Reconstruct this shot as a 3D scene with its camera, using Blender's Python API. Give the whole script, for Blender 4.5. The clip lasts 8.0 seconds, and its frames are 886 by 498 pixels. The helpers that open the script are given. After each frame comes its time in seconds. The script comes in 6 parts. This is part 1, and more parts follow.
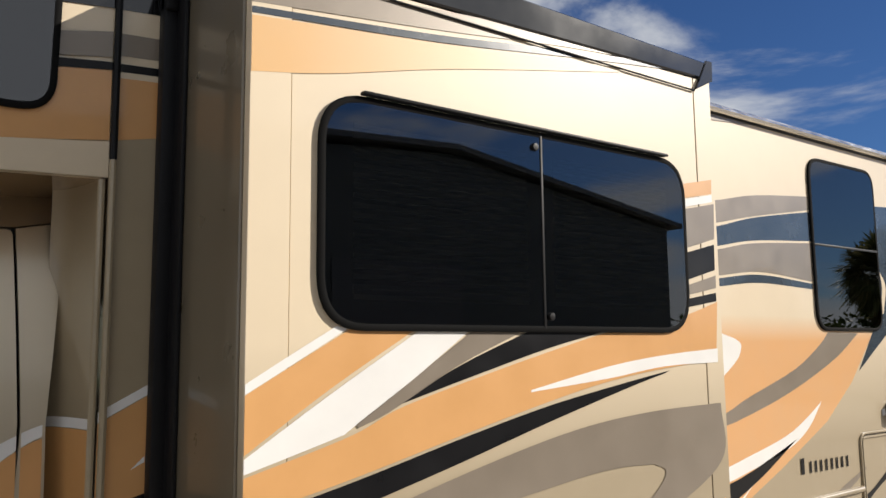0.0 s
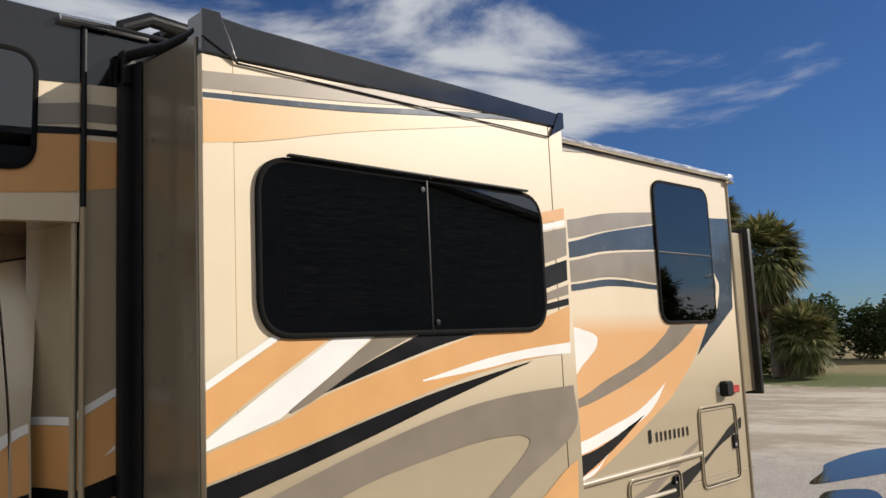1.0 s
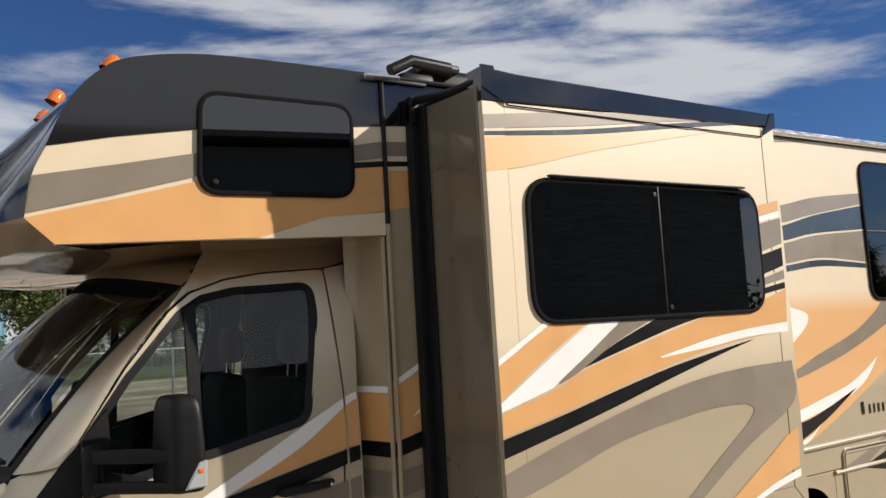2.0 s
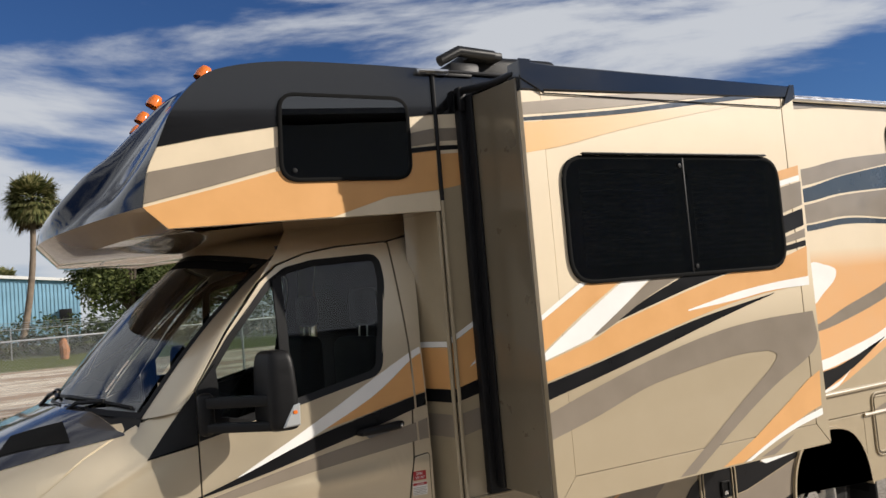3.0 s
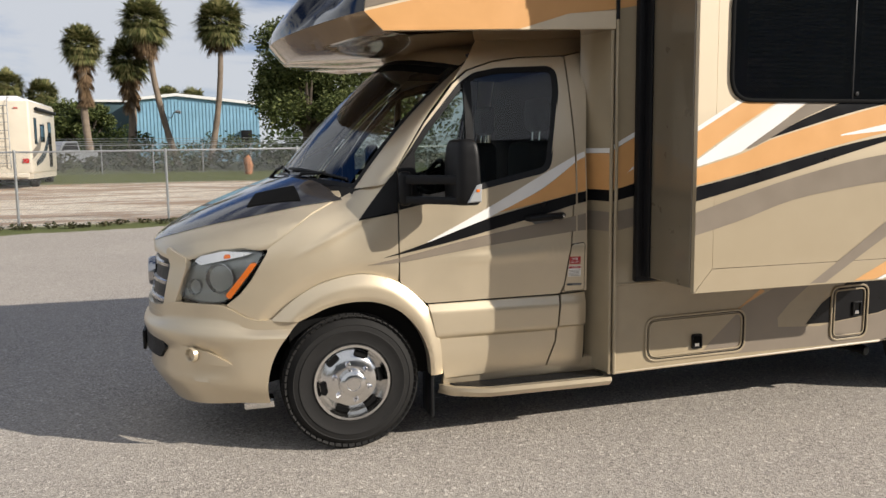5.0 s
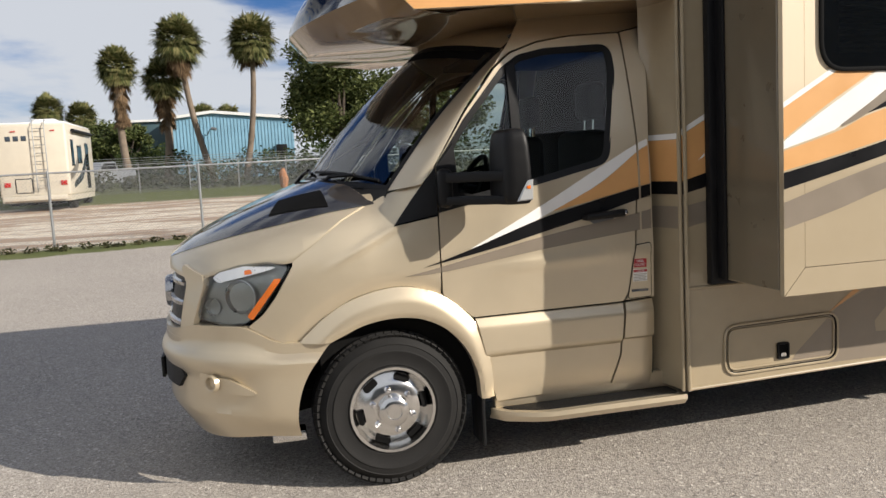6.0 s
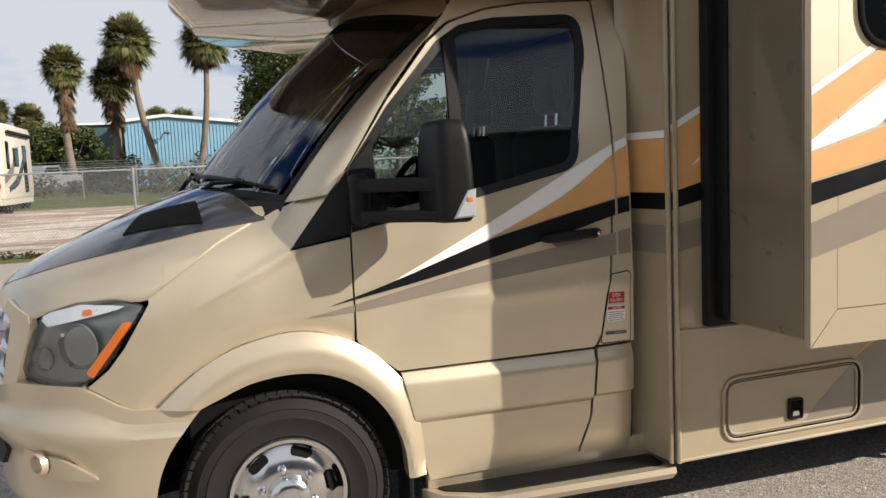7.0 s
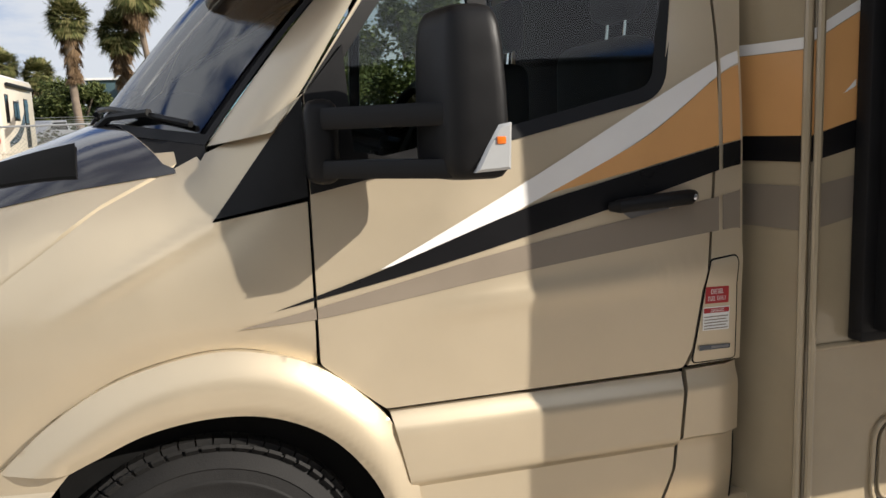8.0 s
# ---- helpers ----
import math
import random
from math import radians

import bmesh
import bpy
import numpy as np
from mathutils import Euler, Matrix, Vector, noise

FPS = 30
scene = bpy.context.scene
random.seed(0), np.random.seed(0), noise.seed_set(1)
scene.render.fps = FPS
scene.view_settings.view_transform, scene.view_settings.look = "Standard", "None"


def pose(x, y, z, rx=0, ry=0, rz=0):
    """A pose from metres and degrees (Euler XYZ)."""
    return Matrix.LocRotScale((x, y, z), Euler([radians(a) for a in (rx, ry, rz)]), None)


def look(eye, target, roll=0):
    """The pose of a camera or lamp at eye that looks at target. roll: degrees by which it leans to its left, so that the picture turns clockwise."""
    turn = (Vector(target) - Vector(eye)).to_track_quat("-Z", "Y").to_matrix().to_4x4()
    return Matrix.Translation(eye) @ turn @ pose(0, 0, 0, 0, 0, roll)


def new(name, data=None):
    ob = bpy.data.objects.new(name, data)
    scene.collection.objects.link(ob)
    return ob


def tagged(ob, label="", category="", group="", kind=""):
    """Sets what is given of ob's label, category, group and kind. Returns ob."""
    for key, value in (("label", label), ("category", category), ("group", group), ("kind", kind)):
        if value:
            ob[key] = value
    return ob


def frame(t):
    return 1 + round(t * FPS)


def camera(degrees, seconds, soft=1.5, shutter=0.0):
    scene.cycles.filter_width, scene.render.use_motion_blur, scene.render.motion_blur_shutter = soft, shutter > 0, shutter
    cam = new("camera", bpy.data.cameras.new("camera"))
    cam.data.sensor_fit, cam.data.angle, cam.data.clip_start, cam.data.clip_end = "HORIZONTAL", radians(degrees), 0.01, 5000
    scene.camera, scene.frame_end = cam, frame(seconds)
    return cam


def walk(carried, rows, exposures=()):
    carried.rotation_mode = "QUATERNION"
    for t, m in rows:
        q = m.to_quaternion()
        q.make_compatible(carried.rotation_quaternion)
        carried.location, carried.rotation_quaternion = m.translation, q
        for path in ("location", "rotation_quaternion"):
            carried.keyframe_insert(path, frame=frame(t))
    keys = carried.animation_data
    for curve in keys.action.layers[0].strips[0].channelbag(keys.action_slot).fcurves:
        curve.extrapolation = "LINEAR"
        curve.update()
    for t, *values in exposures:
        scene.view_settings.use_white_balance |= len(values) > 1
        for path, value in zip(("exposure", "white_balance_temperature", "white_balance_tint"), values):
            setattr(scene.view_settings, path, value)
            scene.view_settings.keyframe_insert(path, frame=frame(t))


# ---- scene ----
cam = camera(57.1, 8.0)
PATH = [
    (0, (0.985, -2.483, 1.931), (2.17, -0.891, 2.178), -0.6),
    (0.5, (0.697, -2.705, 1.972), (1.929, -1.154, 2.248), -1.6),
    (1, (0.518, -3.035, 1.936), (1.896, -1.605, 2.173), -2.6),
    (1.5, (0.179, -3.235, 1.946), (1.491, -1.738, 2.136), -3.0),
    (2, (-0.18, -3.364, 1.995), (0.872, -1.674, 2.19), -3.3),
    (3.3, (-0.554, -3.984, 1.934), (0.376, -2.216, 2.024), -4.6),
    (3.5, (-0.66, -4.053, 1.909), (0.286, -2.292, 1.96), -3.7),
    (4, (-0.744, -4.246, 1.863), (0.151, -2.458, 1.821), -2.3),
    (4.5, (-0.726, -4.471, 1.742), (0.014, -2.617, 1.618), -0.3),
    (5, (-0.796, -4.464, 1.731), (-0.236, -2.558, 1.495), -0.7),
    (5.2, (-0.819, -4.404, 1.71), (-0.314, -2.487, 1.442), -1.7),
    (6.5, (-0.493, -3.471, 1.657), (-0.019, -1.537, 1.469), -3.3),
    (7, (-0.253, -2.939, 1.638), (0.31, -1.031, 1.436), -2.5),
    (7.5, (-0.028, -2.399, 1.602), (0.549, -0.5, 1.356), -1.9),
    (8, (0.083, -1.831, 1.552), (0.602, 0.077, 1.253), -2.2),
]
walk(cam, [(t, look(eye, target, roll)) for t, eye, target, roll in PATH], exposures=[(0, 0.03), (1, 0.03), (2, 0.06), (3.5, 0.11), (5, 0.19), (6.5, 0.27), (8, 0.41)])

# ---- world, sun ----
SUN_DIR = Vector((1.33, -1.0, 0.82)).normalized()
world = bpy.data.worlds.new("sky")
scene.world = world
world.use_nodes = True
wn, wl = world.node_tree.nodes, world.node_tree.links
wn.clear()
w_out = wn.new("ShaderNodeOutputWorld")
w_bg = wn.new("ShaderNodeBackground")
w_sky = wn.new("ShaderNodeTexSky")
w_sky.sky_type = "NISHITA"
w_sky.sun_disc = False
w_sky.sun_elevation = math.asin(SUN_DIR.z)
w_sky.sun_rotation = math.atan2(SUN_DIR.x, SUN_DIR.y)
w_sky.air_density, w_sky.dust_density, w_sky.ozone_density = 1.0, 0.15, 4.0
w_bg.inputs["Strength"].default_value = 0.052
w_co = wn.new("ShaderNodeTexCoord")
w_map = wn.new("ShaderNodeMapping")
w_map.inputs["Scale"].default_value = (1.5, 2.2, 7.0)
w_map.inputs["Rotation"].default_value = (0.10, 0.16, 0.5)
w_map.inputs["Location"].default_value = (0.35, 0.2, 0.55)
w_noise = wn.new("ShaderNodeTexNoise")
w_noise.inputs["Scale"].default_value = 1.15
w_noise.inputs["Detail"].default_value = 9
w_noise.inputs["Roughness"].default_value = 0.56
w_noise.inputs["Distortion"].default_value = 0.35
w_ramp = wn.new("ShaderNodeMapRange")
w_ramp.inputs["From Min"].default_value, w_ramp.inputs["From Max"].default_value = 0.36, 0.86
w_ramp.interpolation_type = "SMOOTHSTEP"
w_sep = wn.new("ShaderNodeSeparateXYZ")
w_low = wn.new("ShaderNodeMapRange")
w_low.inputs["From Min"].default_value, w_low.inputs["From Max"].default_value = 0.55, 0.05
w_low.inputs["To Min"].default_value, w_low.inputs["To Max"].default_value = -0.02, 0.10
w_mul = wn.new("ShaderNodeMath")
w_mul.operation = "ADD"
w_mix = wn.new("ShaderNodeMix")
w_mix.data_type = "RGBA"
w_mix.inputs["B"].default_value = (10.9, 11.3, 12.0, 1)
wl.new(w_co.outputs["Generated"], w_map.inputs["Vector"])
wl.new(w_map.outputs["Vector"], w_noise.inputs["Vector"])
wl.new(w_co.outputs["Generated"], w_sep.inputs["Vector"])
wl.new(w_sep.outputs["Z"], w_low.inputs["Value"])
w_west = wn.new("ShaderNodeMath")
w_west.operation = "MULTIPLY_ADD"
w_west.inputs[1].default_value = -0.30
wl.new(w_sep.outputs["X"], w_west.inputs[0])
w_yy = wn.new("ShaderNodeMath")
w_yy.operation = "MULTIPLY"
wl.new(w_sep.outputs["Y"], w_yy.inputs[0])
w_yb = wn.new("ShaderNodeMath")
w_yb.operation = "ADD"
w_yb.inputs[1].default_value = -0.58
wl.new(w_sep.outputs["Y"], w_yb.inputs[0])
wl.new(w_yb.outputs["Value"], w_yy.inputs[1])
w_veil = wn.new("ShaderNodeMath")
w_veil.operation = "MULTIPLY_ADD"
w_veil.inputs[1].default_value = 0.5
wl.new(w_yy.outputs["Value"], w_veil.inputs[0])
w_con = wn.new("ShaderNodeMath")
w_con.operation = "MULTIPLY_ADD"
w_con.inputs[1].default_value, w_con.inputs[2].default_value = 3.5, -1.17
wl.new(w_noise.outputs["Fac"], w_con.inputs[0])
wl.new(w_con.outputs["Value"], w_veil.inputs[2])
wl.new(w_veil.outputs["Value"], w_west.inputs[2])
wl.new(w_west.outputs["Value"], w_mul.inputs[0])
wl.new(w_low.outputs["Result"], w_mul.inputs[1])
wl.new(w_mul.outputs["Value"], w_ramp.inputs["Value"])
w_ramp.inputs["To Max"].default_value = 0.93
wl.new(w_ramp.outputs["Result"], w_mix.inputs["Factor"])
w_blue = wn.new("ShaderNodeMix")
w_blue.data_type, w_blue.blend_type = "RGBA", "MULTIPLY"
w_blue.inputs["Factor"].default_value = 1.0
w_blue.inputs["B"].default_value = (0.60, 0.86, 1.28, 1)
wl.new(w_sky.outputs["Color"], w_blue.inputs["A"])
wl.new(w_blue.outputs["Result"], w_mix.inputs["A"])
wl.new(w_mix.outputs["Result"], w_bg.inputs["Color"])
wl.new(w_bg.outputs["Background"], w_out.inputs["Surface"])

sun = new("sun", bpy.data.lights.new("sun", "SUN"))
sun.data.energy, sun.data.angle, sun.data.color = 5.5, radians(0.53), (1.0, 0.92, 0.82)
sun.matrix_world = look(SUN_DIR * 40, (0, 0, 0))


# ---- small mesh helpers ----
def part(name, bm, material, parent=None, label="", angle=38):
    """Links a bmesh as one mesh object under its thing or part."""
    me = bpy.data.meshes.new(name)
    bm.to_mesh(me)
    bm.free()
    me.materials.append(material)
    me.shade_smooth()
    me.set_sharp_from_angle(angle=radians(angle))
    ob = new(name, me)
    ob.parent = parent
    if label:
        ob["label"] = label
    return ob


def again(ob, parent, m):
    """One more object on the same mesh."""
    o = new(ob.name.split(".")[0], ob.data)
    o.parent = parent
    o.matrix_basis = m
    return o


def thing(name, label, category, group="", kind="", at=(0, 0, 0)):
    ob = new(name)
    ob.location = at
    ob.empty_display_size = 0.2
    return tagged(ob, label, category, group, kind)


def box(bm, lo, hi, bevel=0.0, seg=2):
    made = bmesh.ops.create_cube(bm, size=1.0)["verts"]
    for v in made:
        v.co = Vector([(a + b) / 2 + c * (b - a) for a, b, c in zip(lo, hi, v.co)])
    if bevel:
        edges = list({e for v in made for e in v.link_edges})
        bmesh.ops.bevel(bm, geom=edges, offset=bevel, segments=seg, affect="EDGES", profile=0.5)
    return bm


def boxes(*items, bevel=0.0):
    bm = bmesh.new()
    for lo, hi in items:
        box(bm, lo, hi, bevel)
    return bm


def tube(bm, pts, r, seg=8, cap=True):
    """A round bar along points; r is one radius or one for each point."""
    pts = [Vector(p) for p in pts]
    rs = r if isinstance(r, (list, tuple)) else [r] * len(pts)
    rings = []
    for i, p in enumerate(pts):
        d = (pts[min(i + 1, len(pts) - 1)] - pts[max(i - 1, 0)]).normalized()
        a = d.cross(Vector((0, 0, 1)) if abs(d.z) < 0.95 else Vector((1, 0, 0))).normalized()
        b = d.cross(a)
        rings.append([bm.verts.new(p + rs[i] * (math.cos(k * math.tau / seg) * a + math.sin(k * math.tau / seg) * b)) for k in range(seg)])
    for u, v in zip(rings, rings[1:]):
        for k in range(seg):
            bm.faces.new((u[k], u[(k + 1) % seg], v[(k + 1) % seg], v[k]))
    if cap:
        bm.faces.new(rings[0])
        bm.faces.new(rings[-1][::-1])
    return bm


def lathe(profile, seg=48, centre=(0, 0, 0), bm=None):
    """Profile of (radius, y) turned round the y axis through centre."""
    bm = bm or bmesh.new()
    rings = []
    for r, y in profile:
        if r < 1e-5:
            rings.append([bm.verts.new((centre[0], centre[1] + y, centre[2]))] * seg)
        else:
            rings.append([bm.verts.new((centre[0] + r * math.cos(k * math.tau / seg), centre[1] + y, centre[2] + r * math.sin(k * math.tau / seg))) for k in range(seg)])
    for u, v in zip(rings, rings[1:]):
        for k in range(seg):
            vs = list(dict.fromkeys((u[k], u[(k + 1) % seg], v[(k + 1) % seg], v[k])))
            if len(vs) > 2:
                bm.faces.new(vs)
    bmesh.ops.recalc_face_normals(bm, faces=bm.faces)
    return bm


def cr(pts, n=8):
    """A smooth open curve through 2D points."""
    if len(pts) < 3:
        return list(pts)
    q = [np.array(p, float) for p in pts]
    q = [2 * q[0] - q[1]] + q + [2 * q[-1] - q[-2]]
    out = []
    for a, b, c, d in zip(q, q[1:], q[2:], q[3:]):
        for k in range(n):
            t = k / n
            out.append(tuple(0.5 * (2 * b + (c - a) * t + (2 * a - 5 * b + 4 * c - d) * t * t + (3 * b - a - 3 * c + d) * t ** 3)))
    out.append(tuple(q[-2]))
    return out


def ring(pts, n=6):
    """A smooth closed curve through 2D points."""
    q = [np.array(p, float) for p in pts]
    out = []
    for i in range(len(q)):
        a, b, c, d = q[i - 1], q[i], q[(i + 1) % len(q)], q[(i + 2) % len(q)]
        for k in range(n):
            t = k / n
            out.append(tuple(0.5 * (2 * b + (c - a) * t + (2 * a - 5 * b + 4 * c - d) * t * t + (3 * b - a - 3 * c + d) * t ** 3)))
    return out


def swoosh(up, lo, n=8):
    a, b = cr(up, n), cr(lo, n)[::-1]
    if np.hypot(*(np.array(a[-1]) - b[0])) < 0.004:
        b = b[1:]
    if np.hypot(*(np.array(a[0]) - b[-1])) < 0.004:
        b = b[:-1]
    return a + b


def rounded(pts, r, n=6):
    """A polygon with its corners rounded; r is one radius or one for each corner."""
    rs = r if isinstance(r, (list, tuple)) else [r] * len(pts)
    out = []
    for i, p in enumerate(pts):
        p, a, b = (np.array(v, float) for v in (p, pts[i - 1], pts[(i + 1) % len(pts)]))
        la, lb = np.linalg.norm(a - p), np.linalg.norm(b - p)
        if rs[i] <= 0:
            out.append(tuple(p))
            continue
        ua, ub = (a - p) / la, (b - p) / lb
        half = math.acos(max(-1, min(1, float(ua @ ub)))) / 2
        d = min(rs[i] / math.tan(half), 0.49 * la, 0.49 * lb)
        s, e = p + ua * d, p + ub * d
        for k in range(n + 1):
            t = k / n
            out.append(tuple((1 - t) ** 2 * s + 2 * t * (1 - t) * p + t * t * e))
    return out


def inset(pts, d):
    """The polygon moved inwards by d."""
    q = [np.array(p, float) for p in pts]
    area = sum(a[0] * b[1] - a[1] * b[0] for a, b in zip(q, q[1:] + q[:1]))
    s = 1 if area > 0 else -1
    out = []
    for i, p in enumerate(q):
        a, b = p - q[i - 1], q[(i + 1) % len(q)] - p
        a, b = a / (np.linalg.norm(a) + 1e-9), b / (np.linalg.norm(b) + 1e-9)
        n = np.array((-a[1] - b[1], a[0] + b[0])) * s
        ln = np.linalg.norm(n)
        if ln < 1e-6:
            out.append(tuple(p))
            continue
        n /= ln
        c = max(0.35, float(n @ (np.array((-a[1], a[0])) * s)))
        out.append(tuple(p + n * d / c))
    return out


def patch(poly, fn, step=0.0, deep=None, clip=()):
    """A sheet: the 2D polygon cut by a grid of that step and carried into space by fn. deep: a vector by which its rim is folded back.
    clip: (axis, value, side) half planes that are kept."""
    bm = bmesh.new()
    bm.faces.new([bm.verts.new((p[0], p[1], 0)) for p in poly])
    for axis, value, side in clip:
        no = Vector((0, 0, 0))
        no[axis] = side
        co = Vector((0, 0, 0))
        co[axis] = value
        bmesh.ops.bisect_plane(bm, geom=bm.verts[:] + bm.edges[:] + bm.faces[:], plane_co=co, plane_no=no, clear_inner=True)
    if step:
        steps = step if isinstance(step, (list, tuple)) else (step, step)
        for axis in (0, 1):
            if not steps[axis] or not bm.verts:
                continue
            lo, hi = min(v.co[axis] for v in bm.verts), max(v.co[axis] for v in bm.verts)
            k = math.floor(lo / steps[axis]) + 1
            while k * steps[axis] < hi - 1e-4:
                co, no = Vector((0, 0, 0)), Vector((0, 0, 0))
                co[axis], no[axis] = k * steps[axis], 1
                bmesh.ops.bisect_plane(bm, geom=bm.verts[:] + bm.edges[:] + bm.faces[:], plane_co=co, plane_no=no)
                k += 1
    big = [f for f in bm.faces if len(f.verts) > 4]
    if big:
        bmesh.ops.triangulate(bm, faces=big)
    for v in bm.verts:
        v.co = Vector(fn(v.co.x, v.co.y))
    bmesh.ops.remove_doubles(bm, verts=bm.verts, dist=1e-5)
    if deep is not None:
        rim = [e for e in bm.edges if len(e.link_faces) == 1]
        made = bmesh.ops.extrude_edge_only(bm, edges=rim)["geom"]
        for v in [g for g in made if isinstance(g, bmesh.types.BMVert)]:
            v.co += Vector(deep)
    bmesh.ops.recalc_face_normals(bm, faces=bm.faces)
    return bm


def slab(poly, y0, y1, bevel=0.004):
    """A plate in the x-z plane from y0 (face) back to y1, its face edge eased."""
    bm = bmesh.new()
    a = [bm.verts.new((x, y0, z)) for x, z in inset(poly, bevel)]
    b = [bm.verts.new((x, y0 + math.copysign(bevel, y1 - y0), z)) for x, z in poly]
    c = [bm.verts.new((x, y1, z)) for x, z in poly]
    bm.faces.new(a)
    bm.faces.new(c[::-1])
    for u, v in ((a, b), (b, c)):
        for k in range(len(u)):
            bm.faces.new((u[k], u[(k + 1) % len(u)], v[(k + 1) % len(u)], v[k]))
    bmesh.ops.triangulate(bm, faces=[f for f in bm.faces if len(f.verts) > 4])
    bmesh.ops.recalc_face_normals(bm, faces=bm.faces)
    return bm


def hoop(poly, width, y0, y1):
    """A frame that follows the polygon, so wide, from y0 back to y1."""
    bm = bmesh.new()
    inner = inset(poly, width)
    rows = [[bm.verts.new((x, y, z)) for x, z in p] for p, y in ((poly, y1), (poly, y0 + (y1 - y0) * 0.25), (inset(poly, width * 0.25), y0), (inset(poly, width * 0.75), y0), (inner, y0 + (y1 - y0) * 0.25), (inner, y1))]
    n = len(poly)
    for u, v in zip(rows, rows[1:]):
        for k in range(n):
            bm.faces.new((u[k], u[(k + 1) % n], v[(k + 1) % n], v[k]))
    bmesh.ops.recalc_face_normals(bm, faces=bm.faces)
    return bm


# ---- materials ----
def material(name):
    m = bpy.data.materials.new(name)
    m.use_nodes = True
    nt = m.node_tree
    return m, nt.nodes, nt.links, nt.nodes["Principled BSDF"]


def noise_node(nodes, links, scale, detail=4, rough=0.55, stretch=None, coord="Object"):
    co = nodes.new("ShaderNodeTexCoord")
    n = nodes.new("ShaderNodeTexNoise")
    n.inputs["Scale"].default_value, n.inputs["Detail"].default_value, n.inputs["Roughness"].default_value = scale, detail, rough
    if stretch:
        mp = nodes.new("ShaderNodeMapping")
        mp.inputs["Scale"].default_value = stretch
        links.new(co.outputs[coord], mp.inputs["Vector"])
        links.new(mp.outputs["Vector"], n.inputs["Vector"])
    else:
        links.new(co.outputs[coord], n.inputs["Vector"])
    return n


def mixed(nodes, links, fac, a, b):
    """A colour mix: fac is a socket or number, a and b sockets or colours."""
    m = nodes.new("ShaderNodeMix")
    m.data_type = "RGBA"
    for key, val in (("Factor", fac), ("A", a), ("B", b)):
        if isinstance(val, bpy.types.NodeSocket):
            links.new(val, m.inputs[key])
        elif key == "Factor":
            m.inputs[key].default_value = val
        else:
            m.inputs[key].default_value = (*val, 1)
    return m.outputs["Result"]


def ranged(nodes, links, sock, a, b, lo=0.0, hi=1.0):
    r = nodes.new("ShaderNodeMapRange")
    r.inputs["From Min"].default_value, r.inputs["From Max"].default_value = a, b
    r.inputs["To Min"].default_value, r.inputs["To Max"].default_value = lo, hi
    links.new(sock, r.inputs["Value"])
    return r.outputs["Result"]


def bump(nodes, links, bsdf, sock, strength, dist=0.01):
    b = nodes.new("ShaderNodeBump")
    b.inputs["Strength"].default_value, b.inputs["Distance"].default_value = strength, dist
    links.new(sock, b.inputs["Height"])
    links.new(b.outputs["Normal"], bsdf.inputs["Normal"])


def plain(name, colour, rough=0.5, metal=0.0, coat=0.0, vary=0.12, scale=6.0, relief=0.0, relief_scale=60.0, spec=0.5, coat_rough=0.04):
    """A surface with faint dirt at two scales, roughness that varies and an optional fine relief."""
    m, nodes, links, b = material(name)
    n1 = noise_node(nodes, links, scale, 5)
    n2 = noise_node(nodes, links, scale * 9, 3)
    dark = tuple(c * (1 - vary) for c in colour)
    light = tuple(min(1, c * (1 + vary * 0.6)) for c in colour)
    base = mixed(nodes, links, ranged(nodes, links, n1.outputs["Fac"], 0.3, 0.7), dark, light)
    fine = mixed(nodes, links, ranged(nodes, links, n2.outputs["Fac"], 0.35, 0.75, 0, 0.35 * min(1, vary * 4)), base, dark)
    links.new(fine, b.inputs["Base Color"])
    links.new(ranged(nodes, links, n1.outputs["Fac"], 0.3, 0.7, max(0.0, rough - 0.04), rough + 0.05), b.inputs["Roughness"])
    b.inputs["Metallic"].default_value = metal
    b.inputs["Specular IOR Level"].default_value = spec
    b.inputs["Coat Weight"].default_value = coat
    b.inputs["Coat Roughness"].default_value = coat_rough
    if relief:
        n3 = noise_node(nodes, links, relief_scale, 4)
        bump(nodes, links, b, n3.outputs["Fac"], relief)
    return m


def faded(name, a, b_col, axis, lo, hi, rough=0.45, coat=0.6, metal=0.0):
    """Sprayed paint that fades from colour a to colour b along an axis."""
    m, nodes, links, b = material(name)
    co = nodes.new("ShaderNodeTexCoord")
    sep = nodes.new("ShaderNodeSeparateXYZ")
    links.new(co.outputs["Object"], sep.inputs["Vector"])
    f = ranged(nodes, links, sep.outputs["XYZ"[axis]], lo, hi)
    col = mixed(nodes, links, f, a, b_col)
    n = noise_node(nodes, links, 5, 5)
    col = mixed(nodes, links, ranged(nodes, links, n.outputs["Fac"], 0.35, 0.7, 0, 0.10), col, tuple(c * 0.7 for c in b_col))
    links.new(col, b.inputs["Base Color"])
    b.inputs["Roughness"].default_value, b.inputs["Coat Weight"].default_value, b.inputs["Metallic"].default_value = rough, coat, metal
    b.inputs["Coat Roughness"].default_value = 0.05
    w = noise_node(nodes, links, 2.2, 2)
    bump(nodes, links, b, w.outputs["Fac"], 0.05, 0.02)
    return m


